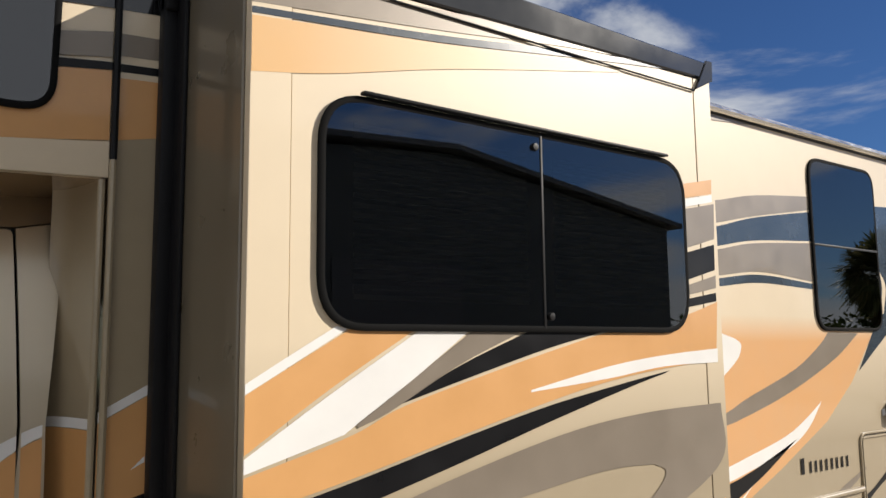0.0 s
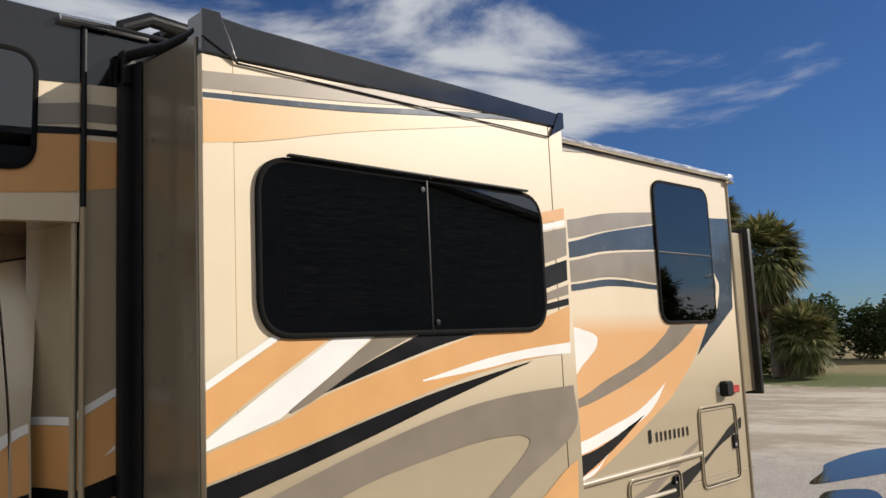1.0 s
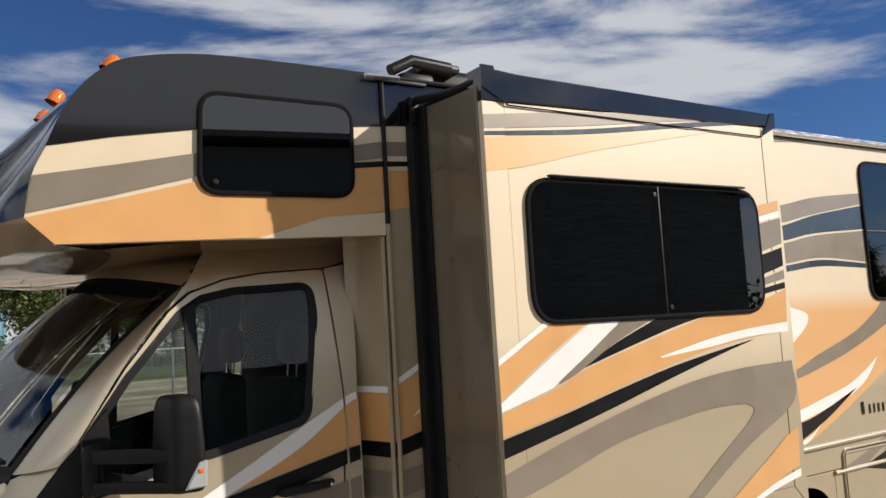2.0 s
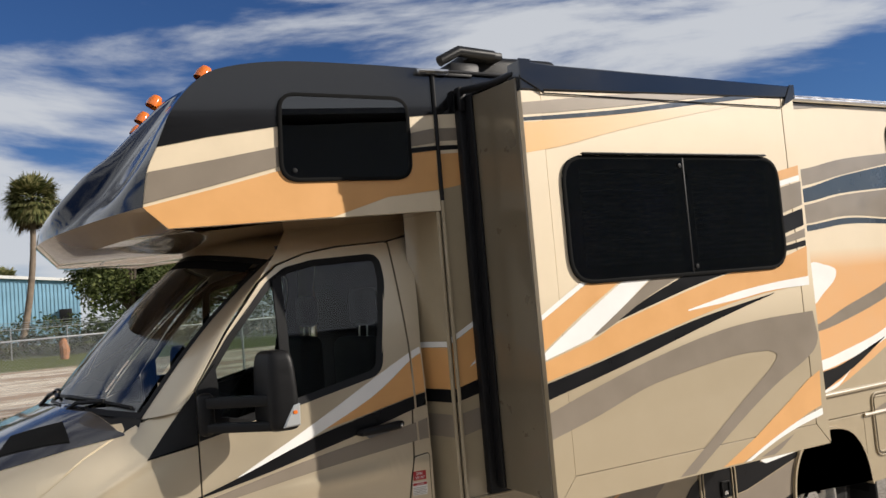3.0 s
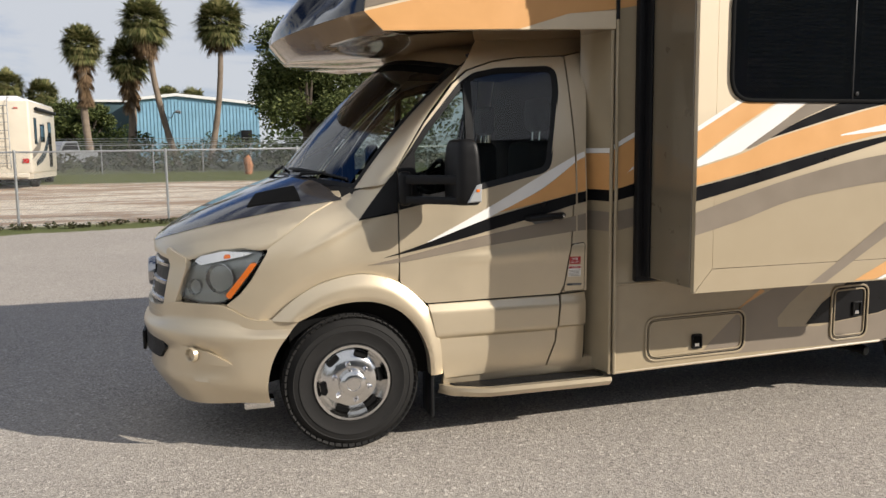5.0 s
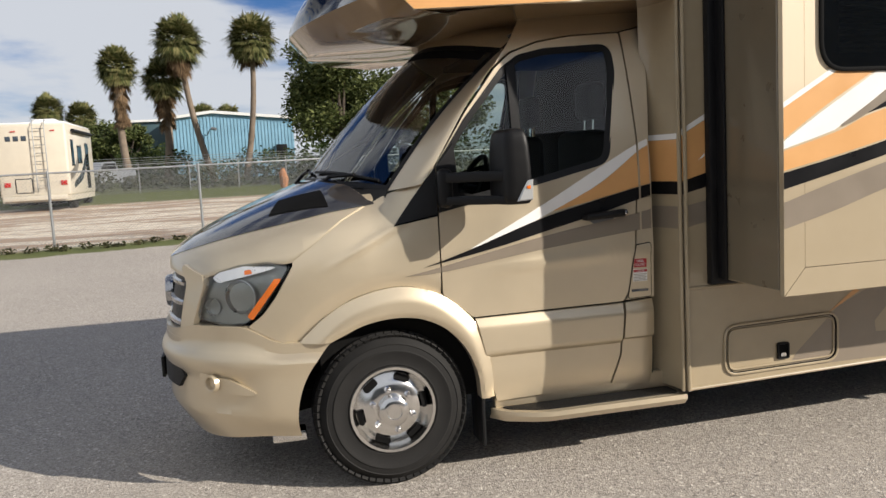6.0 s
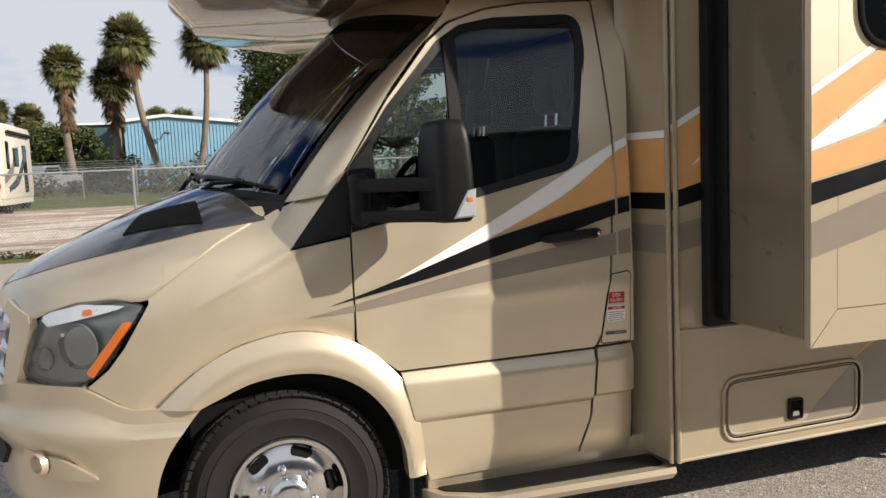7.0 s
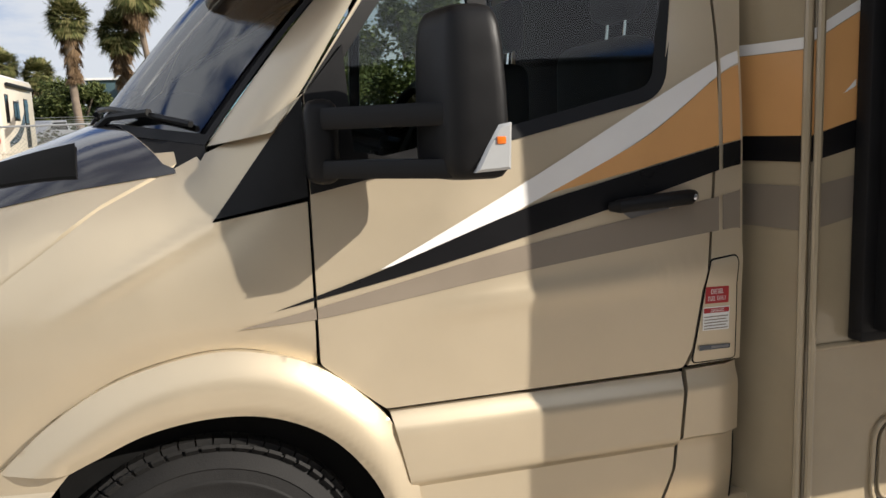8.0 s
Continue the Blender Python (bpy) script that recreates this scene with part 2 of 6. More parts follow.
CREAM, TAN = (0.70, 0.585, 0.415), (0.36, 0.292, 0.19)
M_WALL = faded("coach_paint", TAN, CREAM, 2, 1.40, 2.05)
M_TAN = plain("tan_paint", TAN, 0.35, 0.0, 0.7, 0.07)
M_CREAM = plain("cream_paint", CREAM, 0.38, 0.0, 0.6, 0.05)
M_CHAMP = plain("champagne_paint", (0.63, 0.535, 0.385), 0.37, 0.62, 0.55, 0.05, 3.0)
M_ORANGE = plain("orange_paint", (0.66, 0.35, 0.13), 0.38, 0.0, 0.6, 0.05)
M_ORFADE = faded("orange_fade", (0.70, 0.42, 0.17), CREAM, 0, 1.9, 3.2)
M_ORFADE2 = faded("orange_fade_low", (0.68, 0.36, 0.14), CREAM, 2, 1.96, 2.10)
M_GRAY = plain("taupe_paint", (0.235, 0.195, 0.150), 0.36, 0.1, 0.6, 0.06)
M_WHITE = plain("white_paint", (0.82, 0.81, 0.78), 0.35, 0.0, 0.6, 0.04)
M_BLACK = plain("black_paint", (0.007, 0.007, 0.008), 0.3, 0.0, 0.08, 0.2, spec=0.25)
M_NAVY = plain("slate_blue_paint", (0.035, 0.050, 0.068), 0.25, 0.0, 0.8, 0.1)
M_CAP = plain("gloss_black_gelcoat", (0.010, 0.010, 0.011), 0.10, 0.0, 0.8, 0.2, 2.0, spec=0.45)
M_RUBBER = plain("black_rubber", (0.010, 0.010, 0.011), 0.5, 0.0, 0.0, 0.2, 12, spec=0.22)
M_TYRE = plain("tyre_rubber", (0.014, 0.0135, 0.013), 0.75, 0.0, 0.0, 0.25, 14, 0.15, 200, spec=0.3)
M_PLASTIC = plain("black_plastic", (0.010, 0.010, 0.0105), 0.42, 0.0, 0.0, 0.15, 14, 0.08, 900, spec=0.2)
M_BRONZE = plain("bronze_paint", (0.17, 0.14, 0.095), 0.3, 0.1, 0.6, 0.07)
M_CLEAR = plain("pale_lens", (0.45, 0.46, 0.46), 0.2, 0.2, 0.6, 0.1)
M_UNDER = plain("tan_gelcoat", (0.33, 0.225, 0.125), 0.12, 0.25, 1.0, 0.08)
M_BOWL = plain("lamp_bowl", (0.60, 0.60, 0.55), 0.3, 0.4, 0.0, 0.1)
M_GREYTRIM = plain("grey_trim", (0.16, 0.16, 0.165), 0.4, 0.1, 0.2, 0.1)
M_CHROME = plain("chrome", (0.86, 0.86, 0.88), 0.07, 1.0, 0.0, 0.05, 8)
M_STEEL = plain("polished_steel", (0.70, 0.69, 0.67), 0.17, 1.0, 0.0, 0.08, 14)
# Near-black for underbody and gaps, and for darkness painted behind windows and cab.
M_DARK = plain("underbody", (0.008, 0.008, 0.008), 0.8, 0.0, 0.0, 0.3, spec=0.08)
M_AMBER = plain("amber_lens", (0.70, 0.16, 0.015), 0.12, 0.0, 0.8, 0.1)
M_RED = plain("red_lens", (0.45, 0.015, 0.012), 0.15, 0.0, 0.8, 0.1)
M_SEAT = plain("grey_seat_cloth", (0.03, 0.03, 0.032), 0.85, 0.0, 0.0, 0.2, 20, 0.1, 300)
M_SLATE = plain("slate_paint", (0.030, 0.030, 0.033), 0.16, 0.1, 0.9, 0.1)
M_DASH = plain("dash_plastic", (0.10, 0.10, 0.095), 0.6, 0.0, 0.0, 0.1, 20, 0.1, 300)
M_DARKCHROME = plain("dark_chrome", (0.42, 0.42, 0.43), 0.16, 1.0, 0.0, 0.08, 10)
M_SILVER = plain("silvered_reflector", (0.80, 0.80, 0.78), 0.28, 0.7, 0.0, 0.06, 12)
M_BLIND = plain("blind_slat", (0.30, 0.30, 0.27), 0.6, 0.0, 0.0, 0.1)


def glass(name, tint, ior=1.5, rough=0.0):
    m, nodes, links, b = material(name)
    nodes.remove(b)
    out = nodes["Material Output"]
    tr, gl, fr, mx = (nodes.new(k) for k in ("ShaderNodeBsdfTransparent", "ShaderNodeBsdfGlossy", "ShaderNodeFresnel", "ShaderNodeMixShader"))
    tr.inputs["Color"].default_value = (*tint, 1)
    gl.inputs["Roughness"].default_value = rough
    fr.inputs["IOR"].default_value = ior
    links.new(fr.outputs["Fac"], mx.inputs["Fac"])
    links.new(tr.outputs["BSDF"], mx.inputs[1])
    links.new(gl.outputs["BSDF"], mx.inputs[2])
    links.new(mx.outputs["Shader"], out.inputs["Surface"])
    return m


M_PRIVACY = glass("privacy_glass", (0.20, 0.21, 0.205), 2.15)
M_CABGLASS = glass("cab_glass", (0.66, 0.72, 0.69), 1.62)
M_SCREEN = glass("windscreen_glass", (0.76, 0.81, 0.80), 2.5)
M_LENS = glass("clear_lens", (0.90, 0.92, 0.92), 1.7)


# ---- ground ----
def rise(y):
    """The lot climbs gently away from the vehicle and then levels out."""
    t = max(0.0, min(1.0, (y - 8.0) / 40.0))
    return 1.12 * t - 0.02


def ground_material():
    """Old grey asphalt near the vehicle, pale shell gravel beyond, then grass."""
    m, nodes, links, b = material("lot_surface")
    co = nodes.new("ShaderNodeTexCoord")
    sep = nodes.new("ShaderNodeSeparateXYZ")
    links.new(co.outputs["Object"], sep.inputs["Vector"])
    big = noise_node(nodes, links, 0.35, 6, 0.6)
    mid = noise_node(nodes, links, 2.3, 6, 0.65)
    fine = noise_node(nodes, links, 55, 3, 0.7)
    stones = nodes.new("ShaderNodeTexVoronoi")
    stones.inputs["Scale"].default_value = 105
    links.new(co.outputs["Object"], stones.inputs["Vector"])
    asphalt = mixed(nodes, links, ranged(nodes, links, stones.outputs["Color"], 0.1, 0.9), (0.165, 0.150, 0.132), (0.56, 0.505, 0.44))
    asphalt = mixed(nodes, links, ranged(nodes, links, mid.outputs["Fac"], 0.35, 0.7, 0, 0.5), asphalt, (0.37, 0.335, 0.295))
    asphalt = mixed(nodes, links, ranged(nodes, links, big.outputs["Fac"], 0.45, 0.7, 0, 0.4), asphalt, (0.46, 0.42, 0.365))
    chips = nodes.new("ShaderNodeTexVoronoi")
    chips.inputs["Scale"].default_value = 62
    links.new(co.outputs["Object"], chips.inputs["Vector"])
    asphalt = mixed(nodes, links, ranged(nodes, links, chips.outputs["Color"], 0.80, 0.92, 0, 0.8), asphalt, (0.68, 0.63, 0.56))
    dark = noise_node(nodes, links, 38, 2, 0.6)
    asphalt = mixed(nodes, links, ranged(nodes, links, dark.outputs["Fac"], 0.58, 0.70, 0, 0.6), asphalt, (0.12, 0.108, 0.095))
    shell = mixed(nodes, links, ranged(nodes, links, fine.outputs["Fac"], 0.35, 0.7), (0.60, 0.52, 0.40), (0.88, 0.82, 0.70))
    leaves = noise_node(nodes, links, 0.75, 7, 0.72, (0.28, 1.0, 1.0))
    shell = mixed(nodes, links, ranged(nodes, links, leaves.outputs["Fac"], 0.45, 0.54, 0, 0.85), shell, (0.30, 0.19, 0.125))
    mottle = noise_node(nodes, links, 5.0, 5, 0.7)
    shell = mixed(nodes, links, ranged(nodes, links, mottle.outputs["Fac"], 0.46, 0.64, 0, 0.75), shell, (0.37, 0.27, 0.185))
    grass = mixed(nodes, links, mid.outputs["Fac"], (0.055, 0.075, 0.022), (0.16, 0.17, 0.06))

    def jitter(sock, amount):
        a = nodes.new("ShaderNodeMath")
        a.operation = "MULTIPLY_ADD"
        links.new(mid.outputs["Fac"], a.inputs[0])
        a.inputs[1].default_value = amount
        links.new(sock, a.inputs[2])
        return a.outputs["Value"]

    y = jitter(sep.outputs["Y"], 0.9)
    x = jitter(sep.outputs["X"], 6.0)
    along = nodes.new("ShaderNodeMath")
    along.operation = "MULTIPLY_ADD"
    links.new(sep.outputs["X"], along.inputs[0])
    along.inputs[1].default_value = -0.194
    links.new(y, along.inputs[2])
    verge = along.outputs["Value"]
    col = mixed(nodes, links, ranged(nodes, links, verge, 15.3, 15.5), asphalt, grass)
    col = mixed(nodes, links, ranged(nodes, links, verge, 16.5, 17.0), col, shell)
    yy = jitter(sep.outputs["Y"], 3.0)
    col = mixed(nodes, links, ranged(nodes, links, yy, 32.2, 33.2), col, grass)
    gravel = mixed(nodes, links, ranged(nodes, links, fine.outputs["Fac"], 0.3, 0.75), (0.36, 0.31, 0.25), (0.74, 0.67, 0.57))
    gravel = mixed(nodes, links, ranged(nodes, links, mid.outputs["Fac"], 0.5, 0.75, 0, 0.4), gravel, (0.30, 0.245, 0.19))
    patchy = noise_node(nodes, links, 0.45, 7, 0.72, (1.0, 0.4, 1.0))
    gravel = mixed(nodes, links, ranged(nodes, links, patchy.outputs["Fac"], 0.44, 0.56, 0, 0.8), gravel, (0.30, 0.24, 0.175))
    col = mixed(nodes, links, ranged(nodes, links, x, 15.5, 17.0), col, gravel)
    col = mixed(nodes, links, ranged(nodes, links, x, 31.5, 32.5), col, grass)
    dry = mixed(nodes, links, mid.outputs["Fac"], (0.17, 0.13, 0.06), (0.27, 0.22, 0.11))
    col = mixed(nodes, links, ranged(nodes, links, x, 38, 41), col, dry)
    links.new(col, b.inputs["Base Color"])
    b.inputs["Roughness"].default_value = 0.9
    b.inputs["Specular IOR Level"].default_value = 0.25
    add = nodes.new("ShaderNodeMath")
    add.operation = "ADD"
    links.new(stones.outputs["Distance"], add.inputs[0])
    links.new(fine.outputs["Fac"], add.inputs[1])
    bump(nodes, links, b, add.outputs["Value"], 0.4, 0.008)
    return m


def build_ground():
    bm = bmesh.new()
    ys = [-900, -200, -60, -20, -8, 0, 4, 8, 12, 20, 30, 40, 48, 52, 80, 200, 900]
    xs = [-900, -200, -60, -20, 0, 10, 30, 60, 200, 900]
    vs = [[bm.verts.new((x, y, rise(y))) for x in xs] for y in ys]
    for a, b in zip(vs, vs[1:]):
        for k in range(len(xs) - 1):
            bm.faces.new((a[k], a[k + 1], b[k + 1], b[k]))
    tagged(part("ground", bm, ground_material()), "grey asphalt lot running into shell gravel and grass", "ground", kind="structure")


build_ground()

# ---- motorhome: coach body ----
YC = 1.145
motorhome = thing("motorhome", "champagne motorhome with orange and black swooshes, slide-out open", "motorhome", at=(0, 0, 0))
Y0 = 0.0


def mirror_y(bm):
    """The same mesh on the far side of the vehicle."""
    for v in bm.verts:
        v.co.y = 2 * YC - v.co.y
    bmesh.ops.reverse_faces(bm, faces=bm.faces)
    return bm


def wall_at(y):
    return lambda x, z: (x, y, z)


def film(name, poly, mat, parent, y, clip=()):
    """A painted shape on a flat side, lying just proud of it."""
    return part(name, patch(poly, wall_at(y), 0, None, clip), mat, parent)


ARCH_R = [(4.06, 0.40), (4.10, 0.62), (4.18, 0.76), (4.32, 0.845), (4.56, 0.85), (4.72, 0.78), (4.82, 0.62), (4.86, 0.42)]
for panel in ([(1.605, 0.345), (3.66, 0.392), (4.06, 0.40), (4.06, 0.911), (1.605, 0.905)], cr(ARCH_R, 4) + [(4.86, 0.913), (4.06, 0.911)], [(4.86, 0.42), (6.60, 0.47), (6.60, 0.918), (4.86, 0.913)]):
    part("skirt", slab(panel, 0.0, 0.03), M_TAN, motorhome)
part("side_wall", slab([(1.605, 0.905), (1.86, 0.91), (1.86, 2.66), (1.605, 2.66)], 0.0, 0.04, 0.001), M_TAN, motorhome)
part("side_wall", slab([(1.605, 2.66), (1.86, 2.66), (1.86, 3.222), (1.605, 3.225)], 0.0, 0.04, 0.001), M_CREAM, motorhome)
part("side_wall", slab([(3.66, 0.918), (6.60, 0.918), (6.60, 3.16), (3.66, 3.18)], 0.0, 0.04), M_WALL, motorhome)
part("side_wall", slab([(1.86, 3.05), (3.66, 3.05), (3.66, 3.18), (1.86, 3.222)], 0.0, 0.04), M_CAP, motorhome)
part("side_wall", mirror_y(slab([(1.605, 0.345), (6.60, 0.47), (6.60, 3.17), (1.605, 3.19)], 0.0, 0.04)), M_WALL, motorhome)
part("opening_sill", slab([(1.86, 0.908), (3.66, 0.918), (3.66, 0.956), (1.86, 0.956)], -0.002, 0.03, 0.002), M_TAN, motorhome)
part("rear_wall", boxes(((6.58, 0.012, 0.47), (6.62, 2 * YC - 0.012, 3.17)), bevel=0.006), M_WALL, motorhome)
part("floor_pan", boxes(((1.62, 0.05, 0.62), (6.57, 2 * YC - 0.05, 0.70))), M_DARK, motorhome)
# Added black sheet for the dark living area; the cab really opens into it.
part("living_area_blackout", boxes(((1.62, 0.045, 0.70), (1.65, 2 * YC - 0.045, 3.15))), M_DARK, motorhome)


def roof_sheet():
    bm = bmesh.new()
    n, xs = 12, (1.30, 1.605, 3.66, 6.61)
    rows = []
    for x in xs:
        row = []
        for k in range(n + 1):
            y = 2 * YC * k / n
            row.append(bm.verts.new((x, y, 3.185 - 0.004 * (x - 1.6) + 0.09 * (1 - ((y - YC) / YC) ** 2) ** 0.8)))
        rows.append(row)
    for a, b in zip(rows, rows[1:]):
        for k in range(n):
            bm.faces.new((a[k], a[k + 1], b[k + 1], b[k]))
    return bm


part("roof", roof_sheet(), M_CREAM, motorhome)
rail = bmesh.new()
tube(rail, [(3.7, -0.025, 3.172), (6.66, -0.025, 3.160)], 0.018, 8)
tube(rail, [(3.7, -0.008, 3.195), (6.66, -0.008, 3.183)], 0.012, 8)
box(rail, (6.58, -0.045, 3.12), (6.665, 0.03, 3.19), 0.008)
part("roof_rail", rail, M_STEEL, motorhome)
part("rail_shadow_strip", slab([(3.66, 3.150), (6.60, 3.135), (6.60, 3.16), (3.66, 3.185)], -0.006, 0.0), M_BLACK, motorhome)
film("stripe", [(3.66, 3.152), (4.96, 3.142), (4.5, 3.105), (3.66, 3.02)], M_GRAY, motorhome, -0.004)
part("corner_moulding", tube(bmesh.new(), [(6.605, -0.004, 0.47), (6.605, -0.004, 3.15)], 0.012, 8), M_TAN, motorhome)
part("belt_moulding", tube(bmesh.new(), [(4.40, -0.008, 1.085), (5.87, -0.008, 1.102)], 0.018, 10), M_TAN, motorhome)
part("belt_moulding", tube(bmesh.new(), [(1.62, -0.004, 0.908), (3.70, -0.004, 0.918)], 0.009, 8), M_TAN, motorhome)
part("belt_moulding", tube(bmesh.new(), [(4.86, -0.006, 0.90), (5.50, -0.006, 0.905)], 0.014, 8), M_TAN, motorhome)
part("skirt_moulding", tube(bmesh.new(), [(1.61, -0.003, 0.350), (3.66, -0.003, 0.397)], 0.010, 8), M_TAN, motorhome)

# front corner: aluminium trim and the fairing that runs back to the cab
part("corner_trim", tube(bmesh.new(), [(1.612, -0.012, 2.50), (1.612, -0.012, 3.22)], 0.011, 8), M_RUBBER, motorhome)
part("corner_trim", tube(tube(bmesh.new(), [(1.612, -0.012, 0.345), (1.612, -0.012, 2.50)], 0.011, 8), [(1.585, 0.003, 0.345), (1.585, 0.003, 2.44)], 0.011, 8), M_TAN, motorhome)


def fairing(z0, z1, mat, off=0.0, name="corner_fairing"):
    bm = bmesh.new()
    ctl = [(1.590, 0.012), (1.584, 0.06), (1.574, 0.12), (1.560, 0.18), (1.540, 0.24), (1.505, 0.27)]
    a = [bm.verts.new((x - off, y - off * 0.6, z0(i / 5) if callable(z0) else z0)) for i, (x, y) in enumerate(ctl)]
    b = [bm.verts.new((x - off, y - off * 0.6, z1(i / 5) if callable(z1) else z1)) for i, (x, y) in enumerate(ctl)]
    for k in range(len(ctl) - 1):
        bm.faces.new((a[k], a[k + 1], b[k + 1], b[k]))
    bmesh.ops.recalc_face_normals(bm, faces=bm.faces)
    return part(name, bm, mat, motorhome)


fairing(0.345, 2.46, M_TAN)
fairing(lambda u: 1.715, lambda u: 1.745, M_WHITE, 0.004, "stripe")
fairing(1.49, 1.713, M_ORANGE, 0.004, "stripe")
fairing(1.42, 1.49, M_BLACK, 0.004, "stripe")
fairing(1.235, 1.355, M_GRAY, 0.004, "stripe")

# paint on the front strip and the skirt
for name, pts, mat in (
    ("stripe", [(1.60, 1.735), (1.86, 1.875), (1.86, 1.905), (1.60, 1.765)], M_WHITE),
    ("stripe", [(1.60, 1.49), (1.86, 1.56), (1.86, 1.872), (1.60, 1.732)], M_ORANGE),
    ("stripe", [(1.60, 1.42), (1.86, 1.48), (1.86, 1.56), (1.60, 1.49)], M_BLACK),
    ("stripe", [(1.60, 1.235), (1.86, 1.29), (1.86, 1.40), (1.60, 1.355)], M_GRAY),
    ("stripe", [(1.695, 1.596), (1.735, 1.616), (1.735, 1.634)], M_WHITE),
    ("stripe", [(1.605, 2.775), (1.86, 2.79), (1.86, 2.815), (1.605, 2.80)], M_BLACK),
    ("stripe", [(1.605, 2.825), (1.86, 2.84), (1.86, 2.91), (1.605, 2.895)], M_GRAY),
    ("stripe", [(1.605, 2.97), (1.86, 2.99), (1.86, 3.220), (1.605, 3.223)], M_CAP),
    ("stripe", [(1.605, 2.56), (1.86, 2.61), (1.86, 2.77), (1.605, 2.755)], M_ORANGE),
):
    film(name, pts, mat, motorhome, -0.0020 if len(pts) == 3 else -0.0012)
COACH_PAINT = (
    ("stripe", [(3.700, 2.100), (4.466, 2.094), (4.976, 2.112), (5.513, 2.086), (5.576, 2.023), (6.139, 2.010), (5.849, 1.722), (5.539, 1.508), (5.059, 1.293), (4.744, 1.166), (4.600, 1.120), (4.200, 1.100), (3.700, 1.100)], M_ORFADE2, 1),
    ("stripe", swoosh([(3.700, 2.590), (4.481, 2.670), (4.940, 2.748), (5.544, 2.804)], [(3.700, 2.468), (4.472, 2.551), (4.924, 2.632), (5.532, 2.726)]), M_GRAY, 1),
    ("stripe", swoosh([(3.700, 2.432), (4.481, 2.531), (4.923, 2.624), (5.530, 2.714)], [(3.700, 2.364), (4.480, 2.434), (4.905, 2.498), (5.508, 2.538)]), M_NAVY, 1),
    ("stripe", swoosh([(3.700, 2.341), (4.483, 2.416), (4.903, 2.483), (5.506, 2.526)], [(3.700, 2.239), (4.479, 2.285), (4.944, 2.331), (5.484, 2.300)]), M_GRAY, 1),
    ("stripe", swoosh([(3.700, 2.228), (4.477, 2.272), (4.942, 2.316), (5.482, 2.289)], [(3.700, 2.189), (4.477, 2.231), (4.936, 2.272), (5.477, 2.257)]), M_NAVY, 1),
    ("stripe", swoosh([(3.700, 1.431), (4.462, 1.573), (4.797, 1.677), (5.238, 1.808), (5.503, 1.935), (5.611, 2.011)], [(3.700, 1.444), (4.462, 1.526), (4.785, 1.584), (5.220, 1.698), (5.674, 1.860), (5.958, 2.009)]), M_GRAY, 2),
    ("stripe", swoosh([(3.700, 1.244), (4.464, 1.326), (4.756, 1.378), (5.117, 1.458), (5.332, 1.543), (5.494, 1.625)], [(3.700, 1.178), (4.455, 1.253), (4.745, 1.301), (5.139, 1.391), (5.343, 1.486), (5.494, 1.625)]), M_WHITE, 2),
    ("stripe", swoosh([(3.700, 1.171), (4.454, 1.246), (4.744, 1.294), (5.212, 1.432)], [(3.700, 1.035), (4.455, 1.123), (4.522, 1.136), (4.860, 1.263), (5.212, 1.432)]), M_BLACK, 2),
    ("stripe", swoosh([(4.476, 1.120), (4.663, 1.173), (4.784, 1.238)], [(4.474, 1.101), (4.635, 1.137), (4.784, 1.238)]), M_WHITE, 3),
    ("stripe", swoosh([(6.528, 1.299), (6.337, 1.246), (5.965, 1.074), (5.558, 0.990), (5.179, 0.891)], [(6.511, 1.220), (6.138, 1.113), (5.869, 0.989), (5.516, 0.837)]), M_BLACK, 2),
    ("stripe", swoosh([(5.946, 1.222), (5.681, 1.140), (5.335, 1.018), (4.989, 0.922)], [(5.943, 1.207), (5.796, 1.138), (5.437, 0.996), (5.179, 0.891)]), M_GRAY, 1),
    ("stripe", ring([(4.476, 1.996), (4.633, 1.989), (4.729, 1.959), (4.742, 1.924), (4.705, 1.869), (4.578, 1.786), (4.471, 1.731)]), M_WHITE, 2),
    ("stripe", [(6.235, 2.815), (6.624, 2.839), (6.541, 2.130), (5.940, 1.782), (6.140, 2.014), (6.146, 2.048)], M_NAVY, 2),
    ("stripe", swoosh([(6.284, 2.401), (6.352, 2.303), (6.300, 2.131)], [(6.284, 2.401), (6.303, 2.281), (6.244, 2.110)]), M_CREAM, 3),
    ("stripe", [(2.213, 0.361), (2.293, 0.481), (2.573, 0.725), (2.789, 0.820), (3.076, 0.831), (2.913, 0.709), (2.820, 0.615), (2.828, 0.553), (3.155, 0.535), (3.246, 0.548), (3.646, 0.590), (4.130, 0.717), (4.085, 0.507), (3.649, 0.392), (2.598, 0.371)], M_GRAY, 1),
    ("stripe", [(3.045, 0.555), (3.167, 0.690), (3.400, 0.842), (3.836, 0.846), (3.781, 0.796), (3.788, 0.748), (3.866, 0.734), (4.152, 0.760), (4.130, 0.724), (3.646, 0.596), (3.246, 0.554)], M_BLACK, 2),
    ("stripe", ring([(3.787, 0.774), (3.823, 0.815), (3.893, 0.832), (4.238, 0.854), (4.210, 0.779), (3.894, 0.736), (3.824, 0.738)]), M_WHITE, 3),
    ("stripe", [(3.649, 0.392), (4.085, 0.507), (4.049, 0.403)], M_BLACK, 2),
    ("stripe", [(2.502, 0.690), (2.680, 0.817), (2.716, 0.801), (2.573, 0.725)], M_ORANGE, 2),
)
for name, poly, mat, layer in COACH_PAINT:
    film(name, poly, mat, motorhome, -0.0007 - 0.0005 * layer, ((1, 0.40, 1),))


